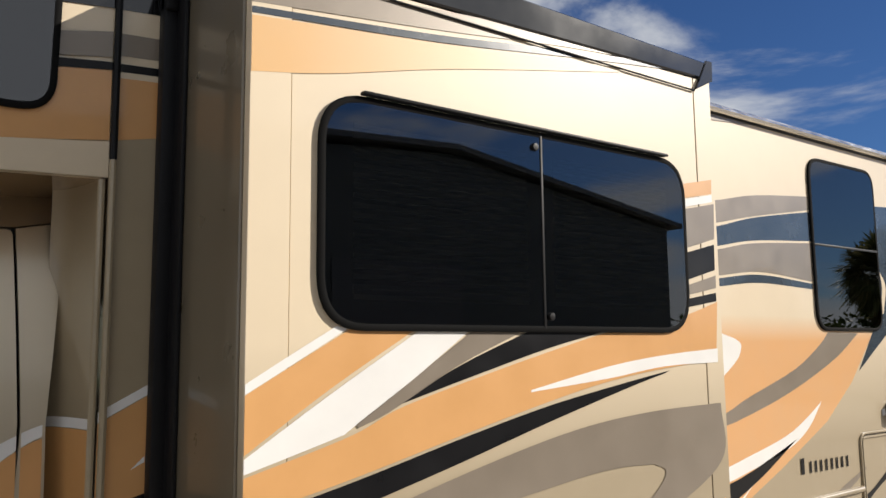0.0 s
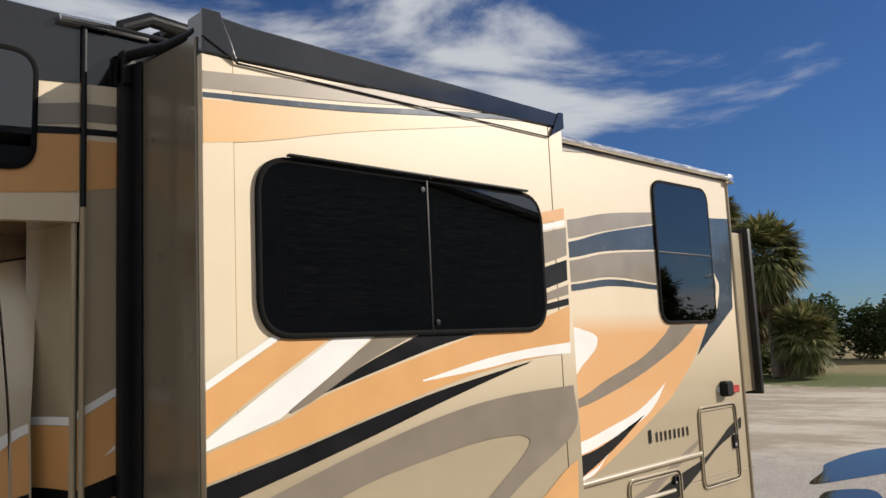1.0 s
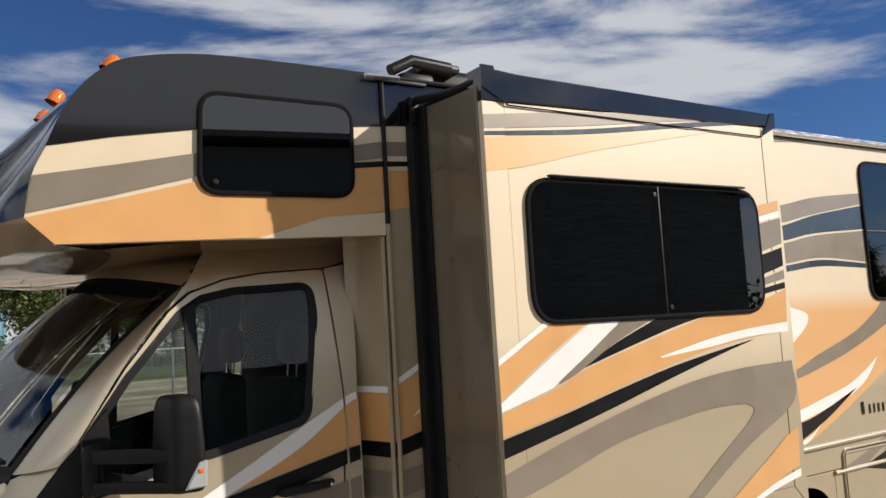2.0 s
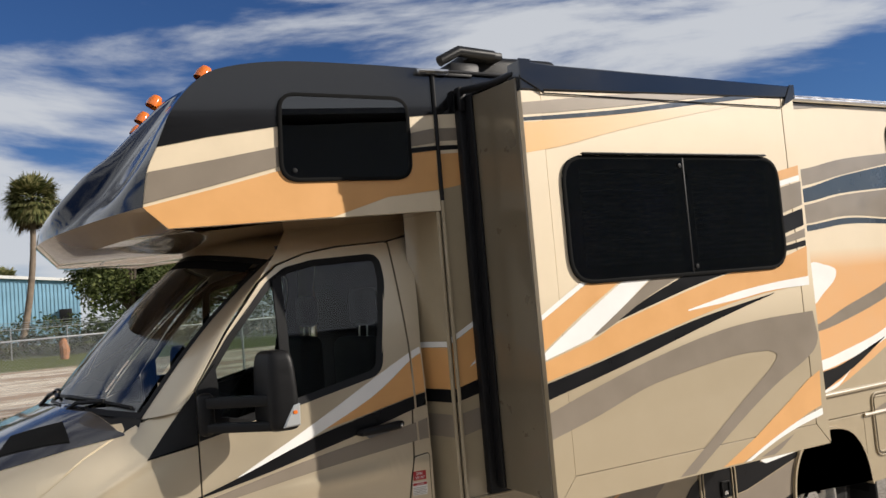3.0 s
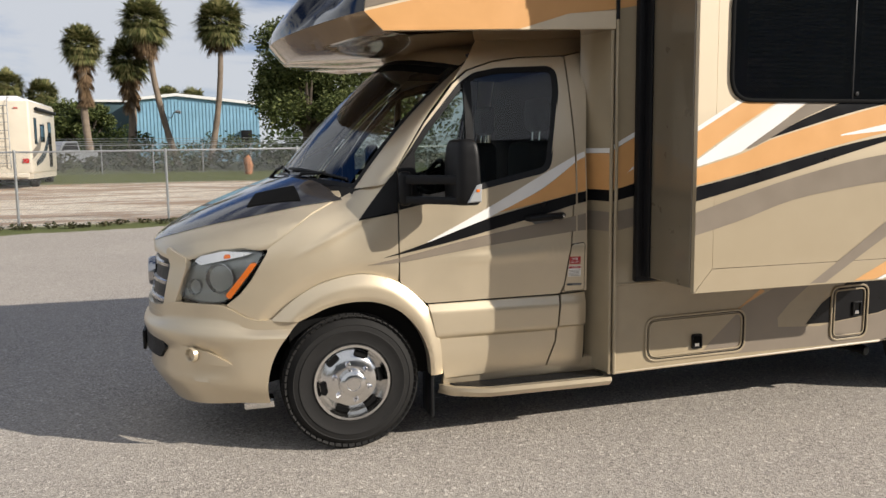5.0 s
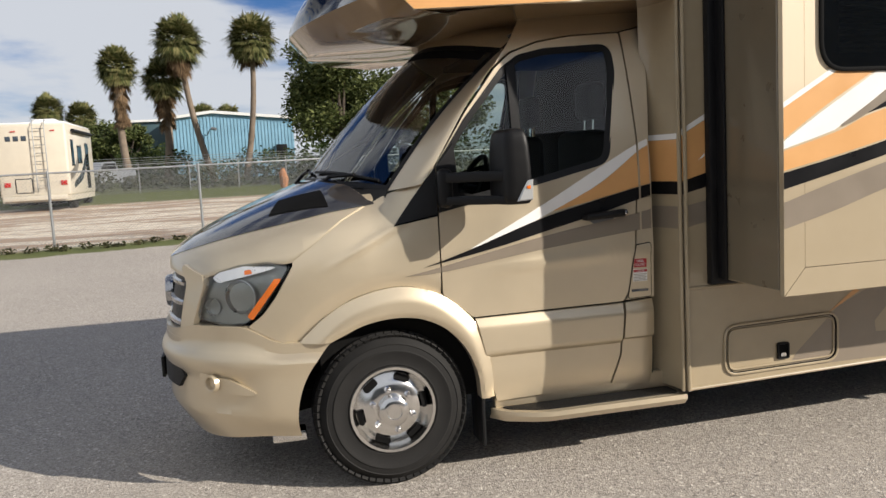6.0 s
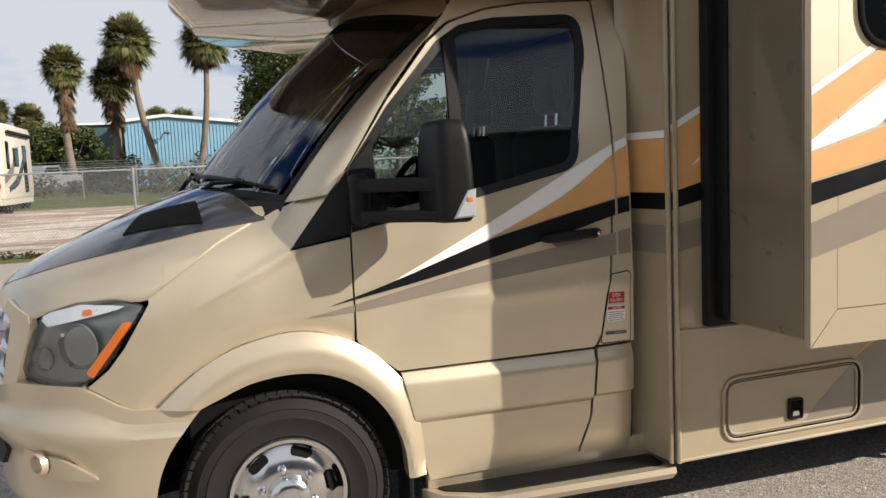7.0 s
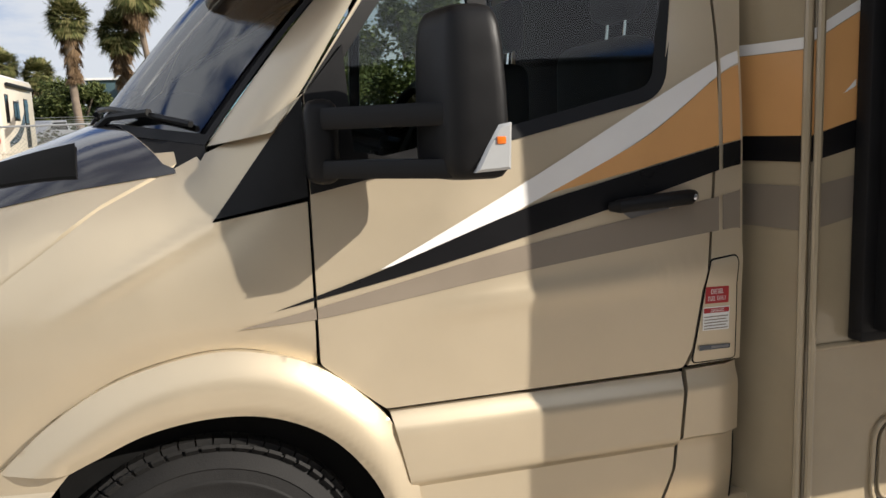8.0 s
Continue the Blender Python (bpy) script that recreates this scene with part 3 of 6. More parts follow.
# ---- motorhome: slide-out ----
SY = -0.567
slide = part("slide_out", boxes(((1.80, SY + 0.03, 0.955), (3.73, 0.30, 3.04))), M_TAN, motorhome, "slide-out room, extended")
WIN = rounded([(1.992, 1.985), (3.556, 1.985), (3.556, 2.640), (1.992, 2.640)], 0.15, 8)
FIELD = [(1.915, 1.065), (3.655, 1.065), (3.655, 2.997), (1.915, 2.963)]


def slide_face():
    bm = slab(inset(FIELD, 0.0012), SY, SY + 0.028, 0.001)
    return bm


M_SLIDE = faded("slide_paint", TAN, CREAM, 2, 1.50, 1.95)
part("face_panel", slide_face(), M_SLIDE, slide)
OUT = [(1.797, 0.930), (3.765, 0.938), (3.765, 3.000), (1.797, 2.962)]
for a, b, gap in ((0, 1, 0.0015), (1, 2, 0.0022), (3, 0, 0.0006)):
    part("flange", slab(inset([OUT[a], OUT[b], FIELD[b], FIELD[a]], gap), SY - 0.002, SY + 0.029, 0.0015), M_SLIDE, slide)
# dark topper rail with folded corner pieces
part("topper_rail", slab([(1.797, 2.964), (3.765, 3.002), (3.768, 3.074), (1.99, 3.098), (1.800, 3.112)], SY - 0.010, SY + 0.10, 0.006), M_CAP, slide)
part("topper_corner", slab([(1.794, 3.02), (1.930, 2.950), (1.86, 3.118), (1.794, 3.118)], SY - 0.018, SY - 0.006, 0.002), M_CAP, slide)
part("topper_corner", slab([(3.655, 2.945), (3.768, 3.0), (3.77, 3.082), (3.735, 3.080)], SY - 0.016, SY - 0.006, 0.002), M_CAP, slide)
part("topper_sheet", boxes(((1.82, SY + 0.08, 3.07), (3.74, 0.02, 3.095)), bevel=0.005), M_CAP, slide)
part("topper_cord", tube(bmesh.new(), [(1.925, SY - 0.008, 2.951), (2.8, SY - 0.008, 2.946), (3.655, SY - 0.008, 2.942)], 0.0035, 6), M_RUBBER, slide)
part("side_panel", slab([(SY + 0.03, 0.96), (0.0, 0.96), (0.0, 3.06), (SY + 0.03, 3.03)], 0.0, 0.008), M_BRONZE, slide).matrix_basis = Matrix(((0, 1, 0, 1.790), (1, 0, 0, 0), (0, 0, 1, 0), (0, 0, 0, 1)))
seal = bmesh.new()
box(seal, (1.735, -0.055, 0.945), (1.792, -0.002, 3.09), 0.008)
box(seal, (1.735, -0.055, 0.925), (1.90, -0.002, 0.958), 0.006)
box(seal, (1.775, -0.125, 0.958), (1.789, -0.05, 3.06), 0.004)
part("slide_seal", seal, M_RUBBER, motorhome)
part("slide_seal", boxes(((3.775, -0.05, 0.945), (3.82, -0.002, 3.06)), bevel=0.008), M_RUBBER, motorhome)
arm = bmesh.new()
box(arm, (1.735, -0.07, 2.98), (1.775, -0.01, 3.115), 0.008)
tube(arm, [(1.755, -0.03, 3.095), (1.80, -0.32, 3.065), (1.815, SY + 0.06, 3.06)], 0.020, 10)
part("topper_arm", arm, M_RUBBER, motorhome)


SLIDE_PAINT = (
    ("stripe", swoosh([(1.792, 2.900), (2.537, 2.976), (3.653, 3.031)], [(1.790, 2.837), (2.406, 2.901), (3.016, 2.975), (3.652, 3.023)]), M_GRAY, 1),
    ("stripe", swoosh([(1.789, 2.825), (2.405, 2.885), (3.062, 2.971), (3.706, 3.038)], [(1.787, 2.807), (2.402, 2.862), (3.059, 2.947), (3.704, 3.023)]), M_NAVY, 2),
    ("stripe", swoosh([(1.790, 2.801), (2.402, 2.859), (3.223, 2.949)], [(1.794, 2.649), (2.035, 2.690), (2.477, 2.792), (3.221, 2.932)]), M_ORFADE, 1),
    ("stripe", swoosh([(1.776, 1.839), (1.924, 1.925), (2.054, 1.998)], [(1.773, 1.812), (1.922, 1.896), (2.087, 1.991)]), M_WHITE, 1),
    ("stripe", swoosh([(1.773, 1.810), (1.921, 1.893), (2.095, 1.990)], [(1.774, 1.663), (2.026, 1.827), (2.304, 1.988)]), M_ORANGE, 1),
    ("stripe", swoosh([(1.773, 1.655), (2.024, 1.812), (2.320, 1.987)], [(1.774, 1.628), (2.051, 1.705), (2.099, 1.726), (2.297, 1.849), (2.502, 1.987)]), M_WHITE, 2),
    ("stripe", swoosh([(2.115, 1.737), (2.297, 1.849), (2.514, 1.986)], [(2.122, 1.727), (2.230, 1.769), (2.463, 1.887), (2.727, 1.991)]), M_GRAY, 2),
    ("stripe", swoosh([(2.263, 1.786), (2.462, 1.884), (2.748, 1.990)], [(2.263, 1.786), (2.542, 1.861), (2.852, 1.940), (3.132, 1.996)]), M_BLACK, 3),
    ("stripe", swoosh([(1.773, 1.620), (2.097, 1.708), (2.258, 1.774), (2.541, 1.851), (2.873, 1.933), (3.141, 1.992), (3.507, 2.046), (3.740, 2.107)], [(1.772, 1.527), (2.117, 1.600), (2.482, 1.687), (2.832, 1.767), (3.111, 1.821), (3.403, 1.858), (3.716, 1.882)]), M_ORANGE, 1),
    ("stripe", swoosh([(2.749, 1.805), (3.117, 1.872), (3.409, 1.906), (3.727, 1.928)], [(2.748, 1.798), (3.112, 1.831), (3.404, 1.865), (3.725, 1.875)]), M_WHITE, 2),
    ("stripe", swoosh([(1.771, 1.518), (2.116, 1.591), (2.481, 1.678), (2.831, 1.754), (3.200, 1.815), (3.432, 1.850)], [(1.771, 1.439), (2.148, 1.528), (2.474, 1.609), (2.825, 1.702), (3.200, 1.795), (3.432, 1.847)]), M_BLACK, 2),
    ("stripe", swoosh([(3.718, 1.152), (3.496, 1.104), (3.254, 1.024), (3.042, 0.940)], [(3.718, 1.113), (3.502, 1.072), (3.317, 1.023), (3.098, 0.945)]), M_WHITE, 3),
    ("stripe", cr([(1.779, 1.377), (2.104, 1.475), (2.470, 1.572), (2.909, 1.664), (3.287, 1.706), (3.731, 1.721)]) + cr([(3.731, 1.721), (3.718, 1.505), (3.336, 1.323), (3.031, 1.155), (2.626, 0.909)])[1:] + cr([(3.325, 1.527), (3.387, 1.496), (3.325, 1.428), (3.105, 1.290), (2.846, 1.119), (2.531, 0.916)])[::-1] + cr([(1.774, 1.250), (2.090, 1.332), (2.456, 1.441), (2.891, 1.508), (3.135, 1.530), (3.325, 1.527)])[::-1][1:], M_GRAY, 1),
    ("stripe", [(3.731, 1.370), (3.714, 1.166), (3.602, 1.140), (3.299, 1.036), (3.033, 0.944), (2.860, 0.932), (3.160, 1.070), (3.473, 1.241), (3.627, 1.330)], M_ORANGE, 2),
    ("stripe", [(3.174, 0.951), (3.468, 1.042), (3.350, 0.975), (3.288, 0.949)], M_GRAY, 2),
    ("stripe", [(3.551, 2.554), (3.742, 2.593), (3.739, 2.535), (3.544, 2.497)], M_ORANGE, 1),
    ("stripe", [(3.544, 2.493), (3.739, 2.532), (3.740, 2.503), (3.540, 2.461)], M_WHITE, 1),
    ("stripe", [(3.544, 2.454), (3.750, 2.496), (3.742, 2.355), (3.539, 2.302)], M_GRAY, 1),
    ("stripe", [(3.537, 2.284), (3.739, 2.333), (3.736, 2.232), (3.544, 2.182)], M_BLACK, 1),
    ("stripe", [(3.542, 2.161), (3.739, 2.211), (3.737, 2.161), (3.542, 2.126)], M_GRAY, 1),
    ("stripe", [(3.540, 2.111), (3.735, 2.143), (3.736, 2.110), (3.536, 2.080)], M_BLACK, 1),
)

for name, poly, mat, layer in SLIDE_PAINT:
    film(name, poly, mat, slide, SY - 0.0023 - 0.0004 * layer, ((1, 0.945, 1), (0, 1.80, 1), (0, 3.762, -1)))


def coach_window(poly, y, parent, split=None, across=None, depth=0.05, rim=0.022):
    """A flush privacy-glass window with a black frame, painted room darkness and blinds behind it."""
    xs, zs = [p[0] for p in poly], [p[1] for p in poly]
    w = part("window", hoop(poly, rim, y - 0.013, y), M_DARK, parent, "black-framed privacy-glass window")
    part("pane", patch(inset(poly, rim * 0.7), wall_at(y - 0.011)), M_PRIVACY, w)
    # Black sheet just behind the pane, painted in for the unlit room.
    part("dark_room_sheet", patch(inset(poly, 0.004), wall_at(y - 0.0035)), M_DARK, w)
    if split:
        part("divider", boxes(((split - 0.005, y - 0.014, min(zs) + 0.01), (split + 0.005, y - 0.008, max(zs) - 0.01)), bevel=0.002), M_RUBBER, w)
    if across:
        part("divider", boxes(((min(xs) + 0.01, y - 0.013, across - 0.007), (max(xs) - 0.01, y - 0.008, across + 0.007)), bevel=0.002), M_RUBBER, w)
    return w


w = coach_window(WIN, SY - 0.003, motorhome, split=2.805)
part("drip_rail", boxes(((2.12, SY - 0.035, 2.640), (3.44, SY - 0.010, 2.650)), bevel=0.003), M_RUBBER, slide)
for z in (2.585, 2.035):
    part("latch", lathe([(0.0, -0.026), (0.012, -0.024), (0.014, -0.012)], 10, (2.83 if z < 2.3 else 2.775, SY, z)), M_PLASTIC, slide)
k = 0
for (a, b) in ((2.10, 2.74), (2.86, 3.44)):
    z = 2.07
    while z < 2.56:
        part("blind_slat", boxes(((a, SY - 0.0115, z), (b, SY - 0.0075, z + 0.014))), M_BLIND, w)
        z += 0.028

coach_window(rounded([(5.49, 2.020), (6.265, 2.020), (6.265, 3.04), (5.49, 3.04)], 0.12, 8), -0.003, motorhome, across=2.52)

# ---- motorhome: cab-over bunk ----
def smooth(a, b, x):
    t = max(0.0, min(1.0, (x - a) / (b - a)))
    return t * t * (3 - 2 * t)



SIDE = [(0.085, 2.497), (0.11, 2.657), (0.161, 2.775), (0.24, 2.955), (0.364, 3.100), (0.50, 3.168), (0.80, 3.215), (1.30, 3.225)]
MID = [(-0.33, 2.44), (-0.29, 2.545), (-0.07, 2.80), (0.17, 3.04), (0.34, 3.20), (0.52, 3.275), (0.80, 3.31), (1.30, 3.315)]


def bunk_cap():
    """The black moulded nose that rolls from the side edges to the middle."""
    a, b, n = cr(SIDE, 5), cr(MID, 5), 26
    bm = bmesh.new()
    rows = []
    for i in range(2 * n + 1):
        v = 1 - abs(i / n - 1)
        w = math.sin(v * math.pi / 2) ** 0.85
        # a shallow valley parts the side facet from the raised middle blister
        dip = smooth(0.0, 0.30, v) * (1 - smooth(0.44, 0.56, v))
        row = []
        for k, (p, q) in enumerate(zip(a, b)):
            t = k / (len(a) - 1)
            d = dip * min(1.0, 5 * t) * max(0.0, 1 - 1.25 * t)
            snout = 0.045 * smooth(0.50, 0.58, v) * smooth(0.34, 0.26, t) * min(1.0, 6 * t) * (1 - v) * 2
            row.append(bm.verts.new((p[0] + (q[0] - p[0]) * w + 0.10 * d - snout, YC * i / n, p[1] + (q[1] - p[1]) * w - 0.05 * d)))
        rows.append(row)
    for u, v in zip(rows, rows[1:]):
        for k in range(len(a) - 1):
            bm.faces.new((u[k], u[k + 1], v[k + 1], v[k]))
    bmesh.ops.recalc_face_normals(bm, faces=bm.faces)
    return bm


bunk = part("bunk", bunk_cap(), M_CAP, motorhome, "gloss black moulded cab-over nose")
BUNK_SIDE = cr(SIDE, 4) + [(1.605, 3.225), (1.605, 2.447), (0.19, 2.394)]
part("bunk_side", slab(BUNK_SIDE, -0.001, 0.03, 0.003), M_CREAM, bunk)
part("bunk_side", mirror_y(slab(BUNK_SIDE, -0.001, 0.03, 0.003)), M_CREAM, bunk)
for poly, mat, layer in (
    ([(0.085, 2.495), (0.40, 2.575), (0.747, 2.668), (1.60, 2.775), (1.60, 2.56), (1.28, 2.52), (1.0, 2.43), (0.19, 2.396)], M_ORANGE, 1),
    ([(0.115, 2.657), (0.41, 2.715), (0.72, 2.78), (1.45, 2.865), (1.60, 2.895), (1.60, 2.815), (1.45, 2.792), (0.75, 2.690), (0.40, 2.592), (0.09, 2.512)], M_GRAY, 1),
    ([(1.43, 2.755), (1.605, 2.775), (1.605, 2.80), (1.43, 2.782)], M_BLACK, 2),
    ([(0.168, 2.775)] + cr(SIDE, 4)[8:] + [(1.605, 3.223), (1.605, 2.97), (0.74, 2.885), (0.41, 2.828)], M_CAP, 1),
):
    part("stripe", patch(poly, wall_at(-0.003 - 0.002 * layer)), mat, bunk)
part("stripe", patch([(0.98, 2.425), (1.60, 2.447), (1.60, 2.555), (1.30, 2.525)], wall_at(-0.007)), M_CREAM, bunk)


def bunk_under():
    """Underside: a shallow moulded pan from the lower lip back to the cab roof."""
    bm = bmesh.new()
    n = 12
    rows = []
    for i in range(2 * n + 1):
        v = 1 - abs(i / n - 1)
        w = math.sin(v * math.pi / 2) ** 0.85
        y = YC * i / n
        x0, z0 = 0.085 + (-0.33 - 0.085) * w, 2.497 + (2.44 - 2.497) * w
        rows.append([bm.verts.new(p) for p in ((x0, y, z0), (x0 + 0.10, y, z0 - 0.100 - 0.01 * v), (x0 + 0.45 * v + 0.25, y, 2.375 - 0.02 * v + 0.02 * math.sin(7 * v)), (0.75, y, 2.415 - 0.03 * v), (1.60, y, 2.447))])
    for u, v in zip(rows, rows[1:]):
        for k in range(4):
            bm.faces.new((u[k], u[k + 1], v[k + 1], v[k]))
    bmesh.ops.recalc_face_normals(bm, faces=bm.faces)
    return bm


part("bunk_underside", bunk_under(), M_UNDER, bunk, angle=50)
coach_window(rounded([(0.725, 2.605), (1.448, 2.615), (1.455, 3.058), (0.74, 3.055)], 0.10, 8), -0.006, motorhome)
part("latch", lathe([(0.0, -0.03), (0.012, -0.028), (0.014, -0.02)], 10, (0.80, -0.003, 2.66)), M_PLASTIC, motorhome)
lamp = part("marker_lamp", lathe([(0.0, -0.055), (0.022, -0.05), (0.034, -0.028), (0.036, 0.0)], 14), M_AMBER, motorhome, "amber clearance lamp")
for i, (x, y, z) in enumerate(((0.425, 0.20, 3.160), (0.275, 0.78, 3.160), (0.26, 1.145, 3.155), (0.275, 1.51, 3.160), (0.425, 2.09, 3.160))):
    m = Matrix.Translation((x, y, z)) @ Matrix.Rotation(radians(-62), 4, "Y") @ Matrix.Rotation(radians(90), 4, "Z") @ Matrix.Diagonal((1.3, 1.35, 1.15, 1))
    if i == 0:
        lamp.matrix_basis = m
    else:
        again(lamp, motorhome, m)

# ---- motorhome: cab ----
HALF = 0.995


def nose_x(z):
    """How far forward the front reaches at the middle, by height."""
    return -1.15 + 0.05 * smooth(0.80, 1.20, z) + 0.10 * smooth(0.50, 0.25, z)


def plan(x, z):
    """Share of the half width that the plan outline has reached at x."""
    s = max(0.0, min(1.0, (x - nose_x(z)) / 1.25))
    return (1 - (1 - s) ** 3.2) ** (1 / 2.3)


def hood_z(x):
    """Height of the hood's crown line."""
    t = (x + 1.12) / 0.86
    return 1.19 + 0.41 * min(1.35, max(0.0, t)) ** 0.72 if t < 1 else 1.60 + 0.20 * (x + 0.26)


ZB = 1.0


def hood_edge(x):
    """Height of the seam between hood and fender or headlamp."""
    return float(np.interp(x, (-1.12, -1.0, -0.90, -0.84, -0.60, -0.50, -0.46, -0.36, -0.20, 0.03, 0.10), (1.165, 1.135, 1.14, 1.165, 1.212, 1.208, 1.205, 1.275, 1.39, 1.505, 1.53)))


def side_y(x, z):
    """The near side of the cab: bulged flank, leaning in above the belt line and round the nose."""
    lean = 0.155 * max(0.0, (z - 1.42) / 0.9) ** 1.8
    flank = 0.150 + lean + 0.022 * smooth(0.55, 0.30, z) - 0.006 * math.sin(max(0, min(1, (z - 0.8) / 0.6)) * math.pi)
    crease = 0.010 * math.exp(-((z - 1.055 - 0.05 * x) / 0.024) ** 2) * smooth(0.45, 0.75, x)
    door = flank - crease
    w = HALF * plan(x, min(z, ZB))
    y = YC - w
    if z > ZB:
        t = min(0.995, (z - ZB) / (hood_z(x) - ZB))
        y = YC - w * (1 - t ** 2.6) ** (1 / 3.4)
        y -= 0.013 * math.exp(-((z - 1.335 - 0.52 * (x - 0.06)) / 0.020) ** 2) * smooth(-0.38, -0.10, x)
    b = smooth(-0.05, 0.29, x)
    return (1 - b) * y + b * max(door, 0.0)


def cab_at(off=0.0):
    return lambda x, z: (x, side_y(x, z) - off, z)


def both(name, make, mat, parent, label=""):
    part(name, make(), mat, parent, label)
    return part(name, mirror_y(make()), mat, parent, label)


cab = thing("cab", "", "")
cab.parent = motorhome
ARCH_F = [(-0.30, 0.785), (-0.24, 0.812), (-0.12, 0.860), (0.03, 0.880), (0.17, 0.862), (0.30, 0.795), (0.40, 0.68), (0.455, 0.55), (0.475, 0.40)]
FLARE = [(-0.46, 0.790), (-0.33, 0.905), (-0.18, 0.990), (0.0, 1.033), (0.14, 1.027), (0.288, 0.973), (0.42, 0.862), (0.49, 0.76), (0.53, 0.62), (0.55, 0.40)]
DEEP = (0, 0.022, 0)


def fender():
    poly = [(-0.70, 0.880), (-0.56, 0.800), (-0.455, 0.786)] + cr(FLARE[1:6], 4) + [(0.289, 1.385), (0.065, 1.345), (0.298, 1.645), (0.17, 1.56), (0.065, 1.512)] + [(x, hood_edge(x) - 0.006) for x in np.linspace(0.03, -0.462, 14)] + [(-0.462, 1.180), (-0.56, 1.02), (-0.62, 0.945)]
    rim = np.array(cr(FLARE, 40))

    def skin(x, z):
        d = float(np.min(np.hypot(rim[:, 0] - x, rim[:, 1] - z)))
        return (x, side_y(x, z) + 0.013 * smooth(0.075, 0.0, d), z)

    return patch(inset(poly, 0.0018), skin, 0.016, DEEP)


both("fender", fender, M_CHAMP, cab)
FLARE_RIM = np.array(cr(FLARE, 60))
ARCH_RIM = np.array(cr(ARCH_F, 60))


def flare_at(x, z):
    """A chamfered outer edge, a flat band and a lip that rolls in at the arch."""
    d = float(np.min(np.hypot(FLARE_RIM[:, 0] - x, FLARE_RIM[:, 1] - z)))
    e = float(np.min(np.hypot(ARCH_RIM[:, 0] - x, ARCH_RIM[:, 1] - z)))
    return (x, side_y(x, z) - 0.003 - 0.038 * smooth(-0.03, 0.085, d) + 0.014 * smooth(0.025, 0.0, e), z)


both("wheel_flare", lambda: patch(swoosh(FLARE, ARCH_F, 6), flare_at, 0.014, (0, 0.08, 0)), M_CHAMP, cab)

DOOR = [(0.293, 0.975), (0.293, 1.645), (0.47, 1.905), (0.66, 2.135), (0.76, 2.215), (0.92, 2.272), (1.10, 2.300), (1.405, 2.318), (1.425, 1.73), (1.392, 1.17), (1.345, 0.90), (1.315, 0.845), (0.455, 0.838), (0.43, 0.858)]
LOWER = [(0.462, 0.832), (1.312, 0.838), (1.285, 0.55), (1.225, 0.385), (0.565, 0.365), (0.535, 0.50)]
DWIN = [(0.306, 1.648), (0.47, 1.875), (0.70, 2.135), (0.80, 2.200), (0.95, 2.232), (1.335, 2.252), (1.338, 2.10), (1.250, 1.612), (0.84, 1.520), (0.33, 1.425), (0.306, 1.47)]
DWIN_R = [0.03, 0.1, 0.1, 0.1, 0.1, 0.085, 0.3, 0.10, 0.1, 0.04, 0.04]


def door_skin(off=0.0):
    """Door sheet below and round its window, as strips that follow the opening."""
    o, i = inset(rounded(DOOR, 0.02, 2), 0.0016), rounded(DWIN, DWIN_R, 7)
    bm = bmesh.new()
    n = 150
    cx, cz = 0.85, 1.82

    def hit(poly, ang):
        d = (math.cos(ang), math.sin(ang))
        best = None
        for a, b in zip(poly, poly[1:] + poly[:1]):
            ex, ez = b[0] - a[0], b[1] - a[1]
            det = d[0] * -ez + d[1] * ex
            if abs(det) < 1e-9:
                continue
            rx, rz = a[0] - cx, a[1] - cz
            t = (rx * -ez + rz * ex) / det
            u = (d[0] * rz - d[1] * rx) / det
            if t > 0 and -1e-6 <= u <= 1 + 1e-6 and (best is None or t > best):
                best = t
        return (cx + d[0] * best, cz + d[1] * best)

    corner = [math.atan2(p[1] - cz, p[0] - cx) for p in o]
    angs = sorted(set([round(k * math.tau / n - math.pi, 5) for k in range(n)] + [round(a, 5) for a in corner]))
    steps = 24
    rows = []
    for a in angs:
        p, q = hit(o, a), hit(i, a)
        rows.append([bm.verts.new(Vector((p[0] + (q[0] - p[0]) * s / steps, 0, p[1] + (q[1] - p[1]) * s / steps))) for s in range(steps + 1)])
    for u, v in zip(rows, rows[1:] + rows[:1]):
        for k in range(steps):
            bm.faces.new((u[k], u[k + 1], v[k + 1], v[k]))
    for v in bm.verts:
        v.co.y = side_y(v.co.x, v.co.z) + off
    rim = [e for e in bm.edges if len(e.link_faces) == 1]
    made = bmesh.ops.extrude_edge_only(bm, edges=rim)["geom"]
    for v in [g for g in made if isinstance(g, bmesh.types.BMVert)]:
        v.co += Vector(DEEP)
    bmesh.ops.recalc_face_normals(bm, faces=bm.faces)
    return bm


door = part("cab_door", door_skin(), M_CHAMP, motorhome, "closed driver's door with lowered paint stripes")
part("cab_door", mirror_y(door_skin()), M_CHAMP, motorhome)
both("door_lining", lambda: door_skin(0.030), M_SEAT, cab)
both("door_lower_panel", lambda: patch(inset(LOWER, 0.0018), lambda x, z: (x, side_y(x, z) - 0.024 * smooth(0.838, 0.775, z) + 0.024 * smooth(0.637, 0.617, z), z), (0.08, 0.015), DEEP), M_CHAMP, cab)
REAR_Q = [(1.411, 2.320), (1.555, 2.35), (1.50, 1.73), (1.50, 0.855), (1.328, 0.850), (1.351, 0.90), (1.398, 1.17), (1.431, 1.73)]
both("quarter_panel", lambda: patch(inset(REAR_Q, 0.0014), cab_at(), 0.05, DEEP), M_CHAMP, cab)
